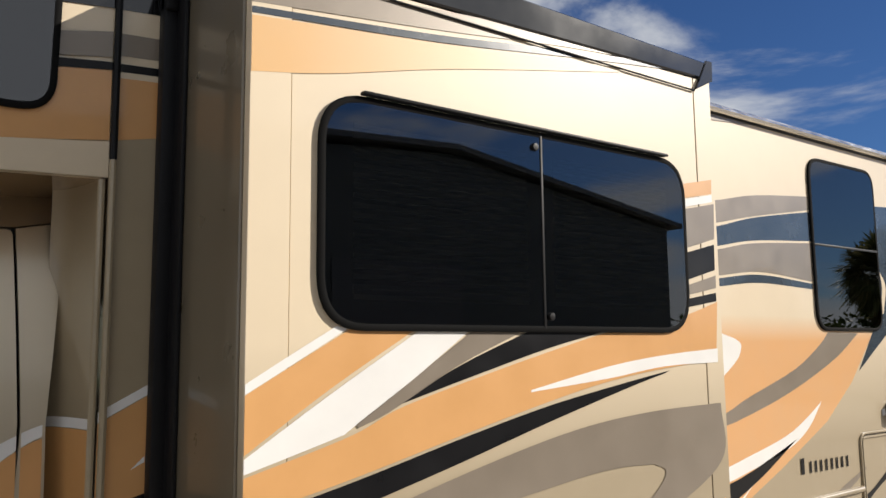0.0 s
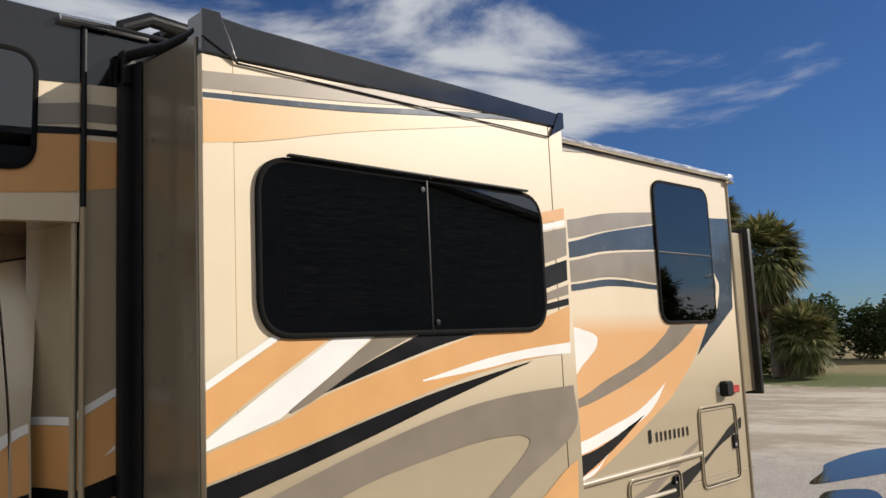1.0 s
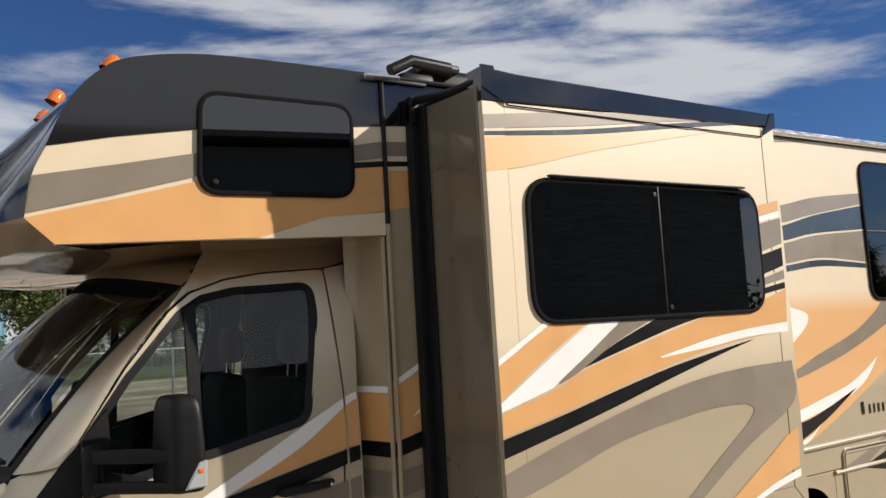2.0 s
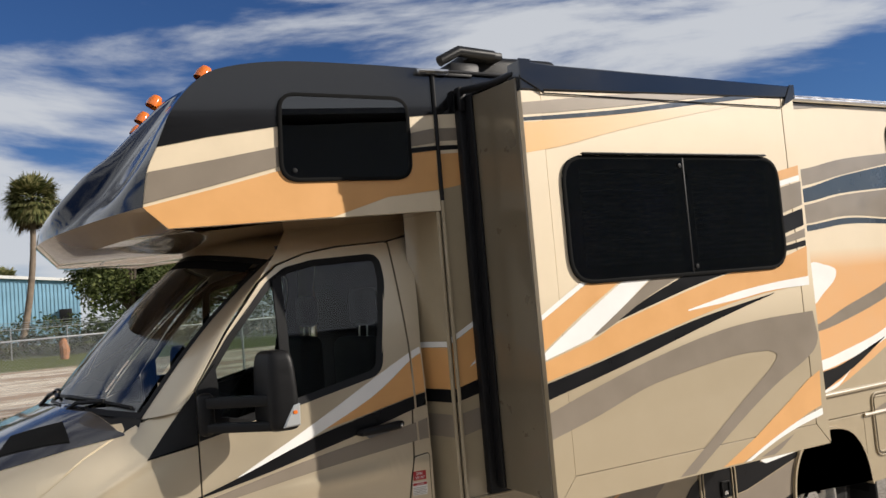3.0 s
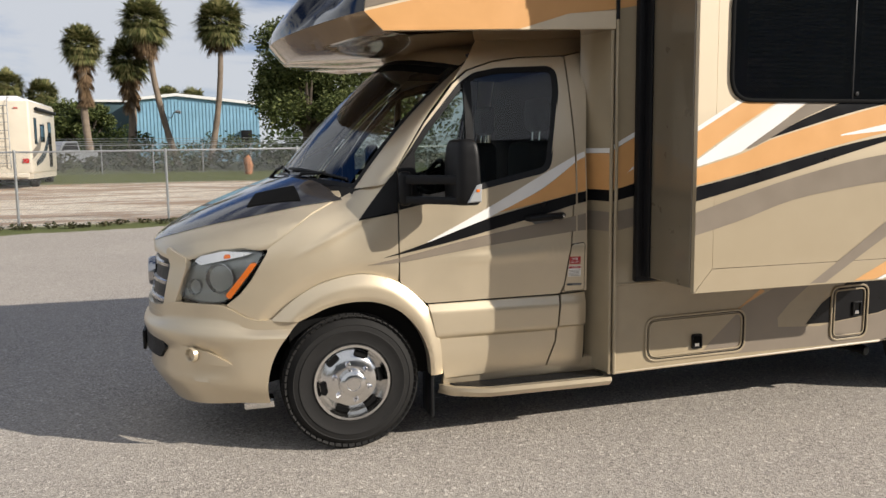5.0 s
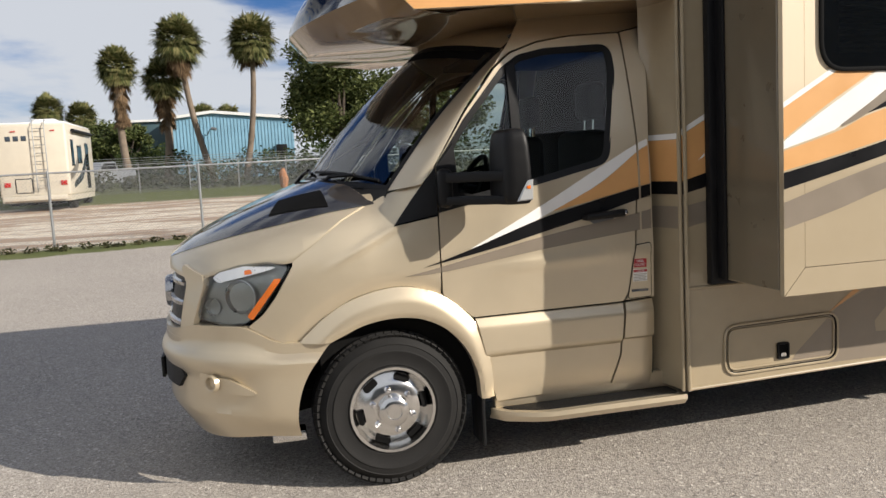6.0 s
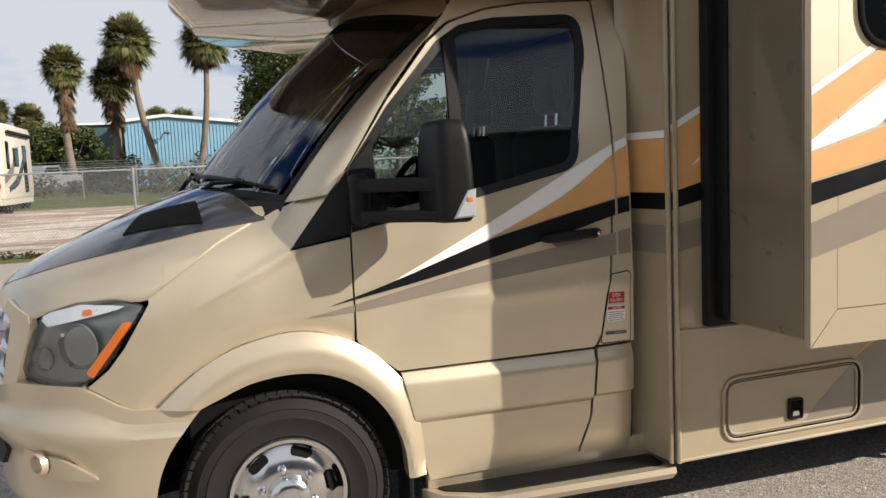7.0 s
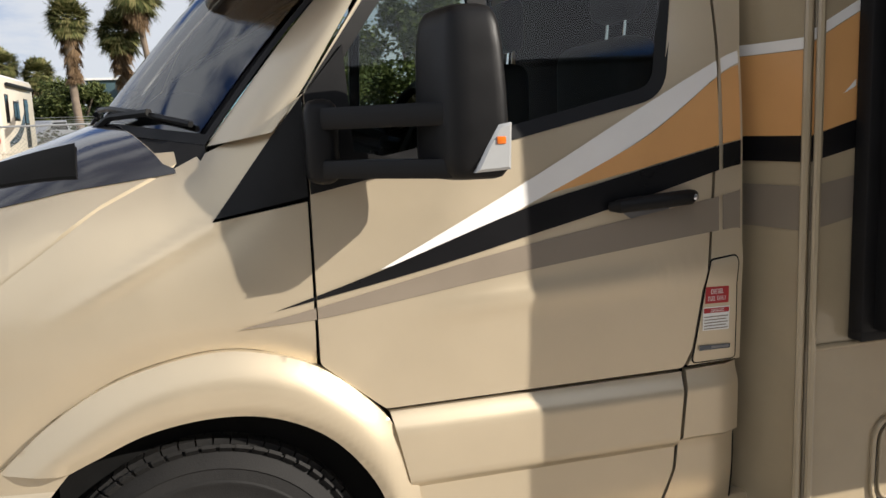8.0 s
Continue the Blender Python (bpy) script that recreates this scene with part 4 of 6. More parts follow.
both("quarter_lower", lambda: patch(inset([(1.322, 0.842), (1.50, 0.848), (1.495, 0.35), (1.235, 0.385), (1.293, 0.55)], 0.003), lambda x, z: (x, side_y(x, z) - 0.020 * smooth(0.842, 0.78, z) + 0.024 * smooth(0.645, 0.625, z) + 0.02 * smooth(1.45, 1.50, x), z), (0.05, 0.015), DEEP), M_CHAMP, cab)
both("inner_shell", lambda: patch([(-0.43, 0.80), (-0.3, 0.93), (0.0, 1.0), (0.3, 0.95), (0.5, 0.75), (0.56, 0.42), (1.50, 0.40), (1.50, 1.40), (0.32, 1.40), (-0.2, 1.30), (-0.50, 1.15), (-0.62, 0.92)], cab_at(-0.024), 0.08), M_DARK, cab)

# frame over the doors
# windscreen
def screen_point(u, v, off=0.0):
    """u runs from side to side (0 to 1), v from the cowl up to the roof."""
    s = abs(2 * u - 1)
    w = 1 - s ** 2.4
    lo = Vector((0.06 - 0.36 * w, YC + (2 * u - 1) * (YC - 0.30), 1.525 + 0.055 * w))
    hi = Vector((0.75 - 0.30 * w, YC + (2 * u - 1) * (YC - 0.39), 2.255 + 0.085 * w))
    p = lo.lerp(hi, v)
    p += Vector((-0.7, 0, 0.7)) * (0.035 * math.sin(v * math.pi) + off)
    return p


def screen_sheet(u0, u1, v0, v1, n, m, off=0.0):
    bm = bmesh.new()
    g = [[bm.verts.new(screen_point(u0 + (u1 - u0) * i / n, v0 + (v1 - v0) * j / m, off)) for j in range(m + 1)] for i in range(n + 1)]
    for a, b in zip(g, g[1:]):
        for k in range(m):
            bm.faces.new((a[k], a[k + 1], b[k + 1], b[k]))
    bmesh.ops.recalc_face_normals(bm, faces=bm.faces)
    return bm


# door frame: the raked pillar beside the screen and the rail over the door
RAIL = [(0.655, 2.145), (0.755, 2.223), (0.92, 2.280), (1.10, 2.308), (1.41, 2.326), (1.56, 2.36), (1.60, 2.47), (0.86, 2.42), (0.75, 2.265)]


def rail_at(x, z):
    return (x, side_y(x, z) + 0.5 * max(0, z - 2.30) + 0.004, z)


def pillar_skin(off=0.0):
    """Turns from the screen's edge round to the door's front edge."""
    back = cr([(0.215, 1.552), (0.296, 1.657), (0.465, 1.915), (0.560, 2.035), (0.655, 2.145), (0.755, 2.223)], 8)
    bm = bmesh.new()
    rows = []
    n = len(back) - 1
    for i, (x, z) in enumerate(back):
        f = screen_point(0.0, i / n, -0.002)
        e = Vector((x, side_y(max(x, 0.26), z), z))
        row = []
        for k in range(11):
            t = k / 10
            row.append(bm.verts.new((f.x + (e.x - f.x) * t, f.y + (e.y - f.y) * math.sin(t * math.pi / 2) + off, f.z + (e.z - f.z) * t)))
        rows.append(row)
    for u, v in zip(rows, rows[1:]):
        for k in range(10):
            bm.faces.new((u[k], u[k + 1], v[k + 1], v[k]))
    bmesh.ops.recalc_face_normals(bm, faces=bm.faces)
    return bm


both("pillar_lining", lambda: pillar_skin(0.045), M_SEAT, cab)
both("a_pillar", pillar_skin, M_CHAMP, cab)
both("door_rail", lambda: patch(RAIL, rail_at, 0.05, (0.01, 0.05, -0.01)), M_CHAMP, cab)

screen = part("windscreen", screen_sheet(0.02, 0.98, 0.02, 0.985, 28, 14), M_SCREEN, motorhome, "raked tinted windscreen")
for a in ((0.0, 0.009, 0, 1), (0.991, 1.0, 0, 1), (0, 1, 0.965, 1.0), (0, 1, 0.0, 0.03)):
    part("seal", screen_sheet(*a, 28, 14, 0.003), M_RUBBER, screen)
part("sun_band", screen_sheet(0.03, 0.97, 0.90, 0.965, 28, 3, 0.001), M_DARK, screen)

# cab roof between the windscreen and the bunk
def cab_roof():
    bm = bmesh.new()
    rows = []
    for i in range(29):
        p = screen_point(i / 28, 1.0)
        rows.append([bm.verts.new(p + Vector(d)) for d in ((0.0, 0, 0.004), (0.05, 0, 0.045), (0.14, 0, 0.085), (0.45, 0, 0.13))])
    for u, v in zip(rows, rows[1:]):
        for k in range(3):
            bm.faces.new((u[k], u[k + 1], v[k + 1], v[k]))
    bmesh.ops.recalc_face_normals(bm, faces=bm.faces)
    return bm


part("cab_roof", cab_roof(), M_CHAMP, cab)

# hood and nose
def hood_point(x, a):
    """Sections across the hood: a runs from the fender edge (0) to the middle (1)."""
    y = side_y(x, ZB) + a * (YC - side_y(x, ZB))
    w = YC - side_y(x, ZB)
    d = max(0.0, 1 - ((YC - y) / (w + 0.001)) ** 3.4)
    return Vector((x, y, ZB + (hood_z(x) - ZB + 0.0) * d ** (1 / 2.6)))


def hood_a(x, z):
    """The section share at which the hood reaches a height."""
    t = min(0.97, max(0.0, (z - ZB) / (hood_z(x) - ZB)))
    return 1 - (1 - t ** 2.6) ** (1 / 3.4)


def hood_back(a):
    return 0.075 - 0.325 * (1 - (1 - a) ** 2.4)


def hood_patch(poly, off=0.0, step=(0.05, 0.05), deep=None):
    return patch(poly, lambda x, a: tuple(hood_point(x, a) + Vector((0, 0, off))), step, deep)


def hood_outline(inside=0.0):
    """Edge of the near half, in x and section share."""
    side = [(x, hood_a(x, hood_edge(x)) + inside) for x in np.linspace(-1.10 + inside * 0.4, 0.06 - inside, 24)]
    back = [(hood_back(a) - inside * 0.5, a) for a in np.linspace(side[-1][1] + 0.02, 1.0, 14)]
    return side + back + [(-1.118, 1.0)]


hood = part("hood", hood_patch(hood_outline(), 0, (0.04, 0.04), (0.0, 0.0, -0.02)), M_CHAMP, motorhome, "champagne hood with a dark slate panel")
part("hood", mirror_y(hood_patch(hood_outline(), 0, (0.04, 0.04), (0.0, 0.0, -0.02))), M_CHAMP, motorhome)
HOOD_DARK = cr([(-1.095, 0.36), (-0.95, 0.255), (-0.65, 0.185), (-0.35, 0.150), (0.0, 0.140)], 5) + [(hood_back(a) - 0.004, a) for a in np.linspace(0.17, 1.0, 12)] + [(-1.10, 1.0)]
both("stripe", lambda: hood_patch(HOOD_DARK, 0.003, (0.04, 0.04)), M_SLATE, hood)
VENT = [(-0.55, 0.265), (-0.25, 0.175), (-0.27, 0.335), (-0.49, 0.43)]
both("hood_vent", lambda: hood_patch(VENT, 0.010, (0.04, 0.04), (0, 0, -0.008)), M_DARK, hood)


def cowl_sheet():
    """The black scuttle that bridges the hood's rear edge and the foot of the windscreen."""
    bm = bmesh.new()
    rows = []
    for i in range(41):
        u = i / 40
        top = screen_point(u, 0.0, 0.002)
        a = max(0.03, min(1.0, 1 - abs(2 * u - 1) * 0.97))
        p = hood_point(hood_back(a) - 0.012, a) + Vector((0, 0, -0.006))
        if u > 0.5:
            p.y = 2 * YC - p.y
        rows.append([bm.verts.new(top), bm.verts.new(p)])
    for q, r in zip(rows, rows[1:]):
        bm.faces.new((q[0], q[1], r[1], r[0]))
    bmesh.ops.recalc_face_normals(bm, faces=bm.faces)
    return bm


part("cowl", cowl_sheet(), M_PLASTIC, cab)


def nose_point(y, z):
    """The front seen along the vehicle: x on the plan outline for a given y."""
    f = min(0.9999, max(0.0, (YC - y) / HALF))
    s = 1 - (1 - f ** 2.3) ** (1 / 3.2)
    return (nose_x(z) + 1.25 * s, y, z)


def bumper():
    bm = bmesh.new()
    cols = []
    n = 60
    zs = [0.30, 0.335, 0.36, 0.40, 0.43, 0.46, 0.50, 0.54, 0.58, 0.61, 0.64, 0.67, 0.695, 0.71, 0.72, 0.735, 0.745, 0.78]
    for i in range(n + 1):
        f = i / n
        col = []
        for z in zs:
            x_end = -math.sqrt(0.482 ** 2 - (min(z, 0.775) - 0.39) ** 2)
            xx = x_end + (nose_x(z) + 0.0006 - x_end) * math.sin(f * math.pi / 2)
            zz = z + (0.0 if z < 0.70 else (0.09 * smooth(-0.52, -0.75, xx) * smooth(0.68, 0.78, z)) - 0.05 * smooth(-0.95, -1.12, xx) * smooth(0.68, 0.78, z))
            zz += 0.014 * smooth(0.70, 0.78, z)
            zz -= 0.045 * smooth(-0.6, -1.0, xx) * smooth(0.42, 0.30, z)
            y = side_y(xx, z)
            proud = 0.036 * smooth(0.738, 0.700, z) - 0.012 * smooth(0.695, 0.62, z) - 0.040 * smooth(0.40, 0.30, z) - 0.022 * smooth(0.66, 0.60, z) * smooth(0.42, 0.48, z) * smooth(-0.60, -0.80, xx)
            nrm = Vector((-(1 - f) * 0.15 - f, -(1 - f) - 0.2 * f, 0)).normalized()
            col.append(bm.verts.new(Vector((xx, y, zz)) + nrm * (proud + 0.012)))
        col.append(bm.verts.new(Vector((xx, y, zz + 0.006)) - nrm * 0.03))
        cols.append(col)
    full = cols + [[bm.verts.new((v.co.x, 2 * YC - v.co.y, v.co.z)) for v in c] for c in cols[::-1][1:]]
    for u, v in zip(full, full[1:]):
        for k in range(len(zs)):
            bm.faces.new((u[k], u[k + 1], v[k + 1], v[k]))
    bmesh.ops.recalc_face_normals(bm, faces=bm.faces)
    return bm


bumper_part = part("bumper", bumper(), M_CHAMP, motorhome, "champagne front bumper", 28)

# headlamps
HEAD = [(-0.468, 1.180), (-0.62, 0.955), (-0.705, 0.890), (-0.80, 0.878), (-0.935, 0.905), (-0.955, 0.95), (-0.88, 1.11), (-0.835, 1.155), (-0.72, 1.195), (-0.58, 1.205)]
def lamp_dish(x, z, r):
    """A bright bowl that looks forward and outward."""
    bm = lathe([(0.0, 0.055), (0.25 * r, 0.050), (0.3 * r, 0.030), (0.35 * r, 0.048), (0.75 * r, 0.028), (r, -0.006), (1.06 * r, -0.004)], 24)
    m = Matrix.Translation((x, side_y(x, z) + 0.03, z)) @ Matrix.Rotation(radians(-32), 4, "Z")
    bmesh.ops.transform(bm, matrix=m, verts=bm.verts)
    return bm


both("headlamp", lambda: patch(rounded(HEAD, 0.015, 3), cab_at(0.004), 0.04, DEEP), M_LENS, cab, "clear headlamp with an amber side marker")
both("lamp_bowl", lambda: patch(rounded(inset(HEAD, 0.008), 0.01, 2), cab_at(-0.045), 0.05, (0, -0.035, 0)), M_BOWL, cab)
both("reflector", lambda: lamp_dish(-0.725, 1.03, 0.085), M_SILVER, cab)
both("reflector", lambda: lamp_dish(-0.865, 0.975, 0.045), M_SILVER, cab)
both("indicator", lambda: patch(rounded([(-0.515, 1.125), (-0.675, 0.915), (-0.70, 0.935), (-0.555, 1.12)], 0.01, 3), cab_at(0.0065), 0.04, DEEP), M_AMBER, cab)
both("lamp_brow", lambda: patch(rounded([(-0.52, 1.180), (-0.62, 1.155), (-0.83, 1.105), (-0.86, 1.13), (-0.82, 1.158), (-0.70, 1.188)], 0.01, 2), cab_at(0.0065), 0.03), M_SILVER, cab)
both("indicator_bulb", lambda: patch(rounded([(-0.66, 1.150), (-0.70, 1.145), (-0.695, 1.168), (-0.665, 1.172)], 0.006, 2), cab_at(0.0085), 0), M_AMBER, cab)


# grille
def front_patch(poly, off, step=0.04, deep=(0.03, 0, 0)):
    return patch(poly, lambda y, z: tuple(Vector(nose_point(y, z)) - Vector((off, 0, 0))), step, deep)


grille = part("grille", front_patch([(0.60, 0.79), (0.56, 1.10), (0.62, 1.16), (YC, 1.185), (2 * YC - 0.62, 1.16), (2 * YC - 0.56, 1.10), (2 * YC - 0.60, 0.79)], -0.02), M_PLASTIC, motorhome, "black grille with chrome bars")
for z in (0.86, 0.965, 1.07):
    part("grille_bar", front_patch([(0.64, z), (2 * YC - 0.64, z), (2 * YC - 0.64, z + 0.020), (0.64, z + 0.017)], -0.004, 0.05, (0.03, 0, 0.012)), M_DARKCHROME, grille)
both("grille_surround", lambda: front_patch([(0.50, 0.79), (0.60, 0.77), (0.57, 1.09), (0.63, 1.165), (0.60, 1.19), (0.45, 1.14), (0.44, 1.09)], 0.014), M_CHAMP, cab)
part("grille_surround", front_patch([(0.58, 0.74), (2 * YC - 0.58, 0.74), (2 * YC - 0.60, 0.80), (0.60, 0.80)], 0.014), M_CHAMP, cab)
part("badge", lathe([(0.0, -0.02), (0.085, -0.015), (0.095, 0.0), (0.095, 0.03)], 28), M_DARKCHROME, grille).matrix_basis = Matrix.Translation((-1.140, YC, 0.985)) @ Matrix.Rotation(radians(-90), 4, "Z")

# paint on the cab flank
CAB_PAINT = (
    ("stripe", swoosh([(0.875, 1.363), (1.180, 1.491), (1.421, 1.655), (1.499, 1.692)], [(0.875, 1.359), (1.176, 1.417), (1.387, 1.464), (1.503, 1.486)]), M_ORANGE, 1),
    ("stripe", swoosh([(0.100, 1.084), (0.308, 1.124), (0.820, 1.231), (1.408, 1.327), (1.501, 1.350)], [(0.100, 1.084), (0.328, 1.096), (0.817, 1.165), (1.405, 1.232), (1.500, 1.235)]), M_GRAY, 1),
    ("stripe", swoosh([(0.455, 1.203), (0.828, 1.389), (1.183, 1.579), (1.417, 1.698), (1.498, 1.730)], [(0.455, 1.203), (0.678, 1.258), (0.844, 1.336), (1.180, 1.494), (1.421, 1.658), (1.497, 1.697)]), M_WHITE, 2),
    ("stripe", swoosh([(0.194, 1.122), (0.445, 1.197), (0.825, 1.326), (1.074, 1.389), (1.387, 1.461), (1.503, 1.484)], [(0.194, 1.122), (0.582, 1.197), (0.870, 1.264), (1.173, 1.336), (1.411, 1.399), (1.503, 1.417)]), M_BLACK, 3),
)

for name, poly, mat, layer in CAB_PAINT:
    for lo, hi in ((0.0, 0.2912), (0.2950, 1.422), (1.434, 1.49)):
        bm = patch(poly, cab_at(0.0015 + 0.001 * layer), 0.05, None, ((0, lo, 1), (0, hi, -1)))
        if bm.faces:
            part(name, bm, mat, cab)
        else:
            bm.free()

# side glass
for flip in (False, True):
    bm = patch(rounded(DWIN, DWIN_R, 7), cab_at(-0.012), 0.08)
    part("door_glass", mirror_y(bm) if flip else bm, M_CABGLASS, cab)


def window_band():
    bm = bmesh.new()
    o, i = inset(rounded(DWIN, DWIN_R, 7), -0.006), inset(rounded(DWIN, DWIN_R, 7), 0.030)
    a = [bm.verts.new((x, side_y(x, z) - 0.004, z)) for x, z in o]
    b = [bm.verts.new((x, side_y(x, z) + 0.008, z)) for x, z in i]
    for k in range(len(a)):
        bm.faces.new((a[k], a[(k + 1) % len(a)], b[(k + 1) % len(a)], b[k]))
    bmesh.ops.recalc_face_normals(bm, faces=bm.faces)
    return bm


both("window_surround", window_band, M_PLASTIC, cab)
both("window_bar", lambda: patch([(0.715, 1.52), (0.765, 1.525), (0.775, 2.17), (0.725, 2.14)], cab_at(0.002), 0.08, DEEP), M_PLASTIC, cab)
both("mirror_sail", lambda: patch([(0.070, 1.352), (0.288, 1.395), (0.288, 1.635), (0.215, 1.545)], cab_at(0.008), 0.05, DEEP), M_PLASTIC, cab)
both("mirror_sail", lambda: patch([(0.296, 1.40), (0.54, 1.450), (0.54, 1.470), (0.405, 1.500), (0.395, 1.755), (0.296, 1.64)], cab_at(0.008), 0.05, DEEP), M_PLASTIC, cab)

# wheels
def tyre(width=0.21, r=0.403, rim=0.218):
    prof = [(rim, 0.030), (rim + 0.014, 0.010), (rim + 0.022, 0.004), (rim + 0.028, 0.006), (rim + 0.06, -0.004), (rim + 0.085, -0.005), (rim + 0.089, -0.0075), (rim + 0.095, -0.0075), (rim + 0.099, -0.003), (rim + 0.125, 0.001), (rim + 0.129, -0.002), (rim + 0.134, 0.003), (r - 0.035, 0.018), (r - 0.012, 0.040), (r, 0.062), (r, width - 0.062), (r - 0.02, width - 0.03), (rim + 0.06, width), (rim, width - 0.02)]
    return lathe(prof, 72)


def wheel_thing(x, y, rear):
    """Dual-style wheel: tyre with tread blocks, polished cover with hand holes and nuts."""
    w = thing("wheel", "", "", at=(x, y, 0.391))
    w.parent = motorhome
    w["label"] = "black tyre on a polished steel wheel cover"
    t = part("tyre", tyre(), M_TYRE, w)
    bm = bmesh.new()
    for k in range(60):
        a = k * math.tau / 60
        for row, (y0, y1, sh) in enumerate(((0.040, 0.075, 0), (0.080, 0.128, 0.5), (0.133, 0.172, 0))):
            m = Matrix.Rotation(a + sh * math.tau / 60, 4, "Y") @ Matrix.Translation((0, (y0 + y1) / 2, 0.4005))
            vs = bmesh.ops.create_cube(bm, size=1.0)["verts"]
            for v in vs:
                v.co = m @ Vector((v.co.x * 0.0375, v.co.y * (y1 - y0), v.co.z * 0.017))
    for k in range(60):
        m = Matrix.Rotation((k + 0.25) * math.tau / 60, 4, "Y") @ Matrix.Translation((0, 0.030, 0.384)) @ Matrix.Rotation(radians(-48), 4, "X")
        vs = bmesh.ops.create_cube(bm, size=1.0)["verts"]
        for v in vs:
            v.co = m @ Vector((v.co.x * (0.030 if k % 2 else 0.034), v.co.y * 0.034, v.co.z * 0.010))
    part("tread", bm, M_TYRE, w)
    d = 0.10 if rear else 0.0
    prof = [(0.228, 0.020), (0.231, 0.004), (0.226, -0.003), (0.212, -0.001), (0.205, 0.020 + d * 0.3), (0.190, 0.045 + d), (0.150, 0.030 + d * 0.9), (0.128, 0.016 + d * 0.8), (0.085, 0.014 + d * 0.8), (0.078, -0.030 + d * 0.6), (0.060, -0.045 + d * 0.55), (0.040, -0.046 + d * 0.55), (0.036, -0.040 + d * 0.55), (0.0, -0.040 + d * 0.55)]
    c = part("wheel_cover", lathe(prof, 64), M_STEEL, w)
    for k in range(6):
        a = k * math.tau / 6 + 0.35
        m = Matrix.Rotation(a, 4, "Y") @ Matrix.Translation((0, 0.032 + d * 0.93, 0.172))
        hole = bmesh.new()
        vs = rounded([(-0.042, -0.016), (0.042, -0.016), (0.042, 0.016), (-0.042, 0.016)], 0.015, 4)
        f = [hole.verts.new((p[0], -0.006 - p[1] * -0.35, p[1])) for p in vs]
        g = [hole.verts.new((p[0], 0.01, p[1])) for p in vs]
        hole.faces.new(f)
        for j in range(len(f)):
            hole.faces.new((f[j], f[(j + 1) % len(f)], g[(j + 1) % len(f)], g[j]))
        bmesh.ops.recalc_face_normals(hole, faces=hole.faces)
        part("hand_hole", hole, M_DARK, w).matrix_basis = m
        m = Matrix.Rotation(a + 0.5, 4, "Y") @ Matrix.Translation((0, 0.012 + d * 0.8, 0.108))
        part("lug_nut", lathe([(0.0, -0.034), (0.008, -0.032), (0.013, -0.022), (0.015, 0.0), (0.019, 0.004)], 10), M_CHROME, w).matrix_basis = m
    return w


wheel_thing(0.0, 0.165, False)
wheel_thing(4.325, 0.055, True)
for x in (0.0, 4.325):
    w = wheel_thing(x, 2 * YC - (0.165 if x == 0 else 0.055), x > 1)
    w.rotation_euler = (0, 0, math.pi)


def well(profile, centre):
    """The upper part of a wheel housing."""
    bm = lathe(profile, 40, centre)
    bmesh.ops.delete(bm, geom=[f for f in bm.faces if f.calc_center_median().z < 0.33], context="FACES")
    return bm


part("wheel_well", well([(0.50, 0.07), (0.52, 0.10), (0.52, 0.40), (0.0, 0.42)], (0.0, 0.16, 0.40)), M_DARK, motorhome)
part("wheel_well", well([(0.44, 0.04), (0.44, 0.60), (0.0, 0.62)], (4.45, 0.0, 0.42)), M_DARK, motorhome)

# mirrors
def mirror_head():
    """A tall housing, deep at its outer end, tapering slightly to the top."""
    plan_pts = rounded([(0.515, -0.01), (0.560, -0.200), (0.692, -0.210), (0.650, 0.0)], [0.03, 0.055, 0.03, 0.03], 6)
    cx, cy = 0.605, -0.10
    bm = bmesh.new()
    rows = []
    for z, k in ((1.436, 0.70), (1.441, 0.84), (1.455, 0.95), (1.49, 1.0), (1.62, 1.0), (1.71, 0.97), (1.755, 0.92), (1.78, 0.85), (1.795, 0.74), (1.802, 0.55)):
        rows.append([bm.verts.new((cx + (x - cx) * k - 0.03 * (z - 1.45) * (1 if x > cx else -0.3), cy + (y - cy) * k, z)) for x, y in plan_pts])
    n = len(plan_pts)
    for u, v in zip(rows, rows[1:]):
        for q in range(n):
            bm.faces.new((u[q], u[(q + 1) % n], v[(q + 1) % n], v[q]))
    bm.faces.new(rows[0][::-1])
    bm.faces.new(rows[-1])
    bmesh.ops.recalc_face_normals(bm, faces=bm.faces)
    return bm


def mirror_arm():
    bm = box(bmesh.new(), (0.30, -0.12, 1.553), (0.575, 0.08, 1.603), 0.018)
    box(bm, (0.30, -0.12, 1.440), (0.575, 0.08, 1.482), 0.015)
    for v in bm.verts:
        v.co.y = 0.150 - (v.co.x - 0.28) * 1.0 + (v.co.y + 0.02) * 0.35
    box(bm, (0.285, 0.075, 1.425), (0.365, 0.16, 1.625), 0.03, 3)
    return bm


for flip in (False, True):
    f = mirror_y if flip else (lambda b: b)
    head = part("mirror", f(mirror_head()), M_PLASTIC, motorhome, "black plastic door mirror with a clear indicator lens")
    part("arm", f(mirror_arm()), M_PLASTIC, head)
    part("mirror_glass", f(boxes(((0.640, -0.15, 1.50), (0.664, -0.06, 1.74)))), M_CHROME, head)
    part("lens", f(slab([(0.600, 1.452), (0.680, 1.456), (0.684, 1.555), (0.655, 1.550), (0.625, 1.500)], -0.2135, -0.17, 0.006)), M_CLEAR, head, "clear indicator lens")
    part("bulb", f(boxes(((0.648, -0.217, 1.510), (0.668, -0.212, 1.526)), bevel=0.002)), M_AMBER, head)

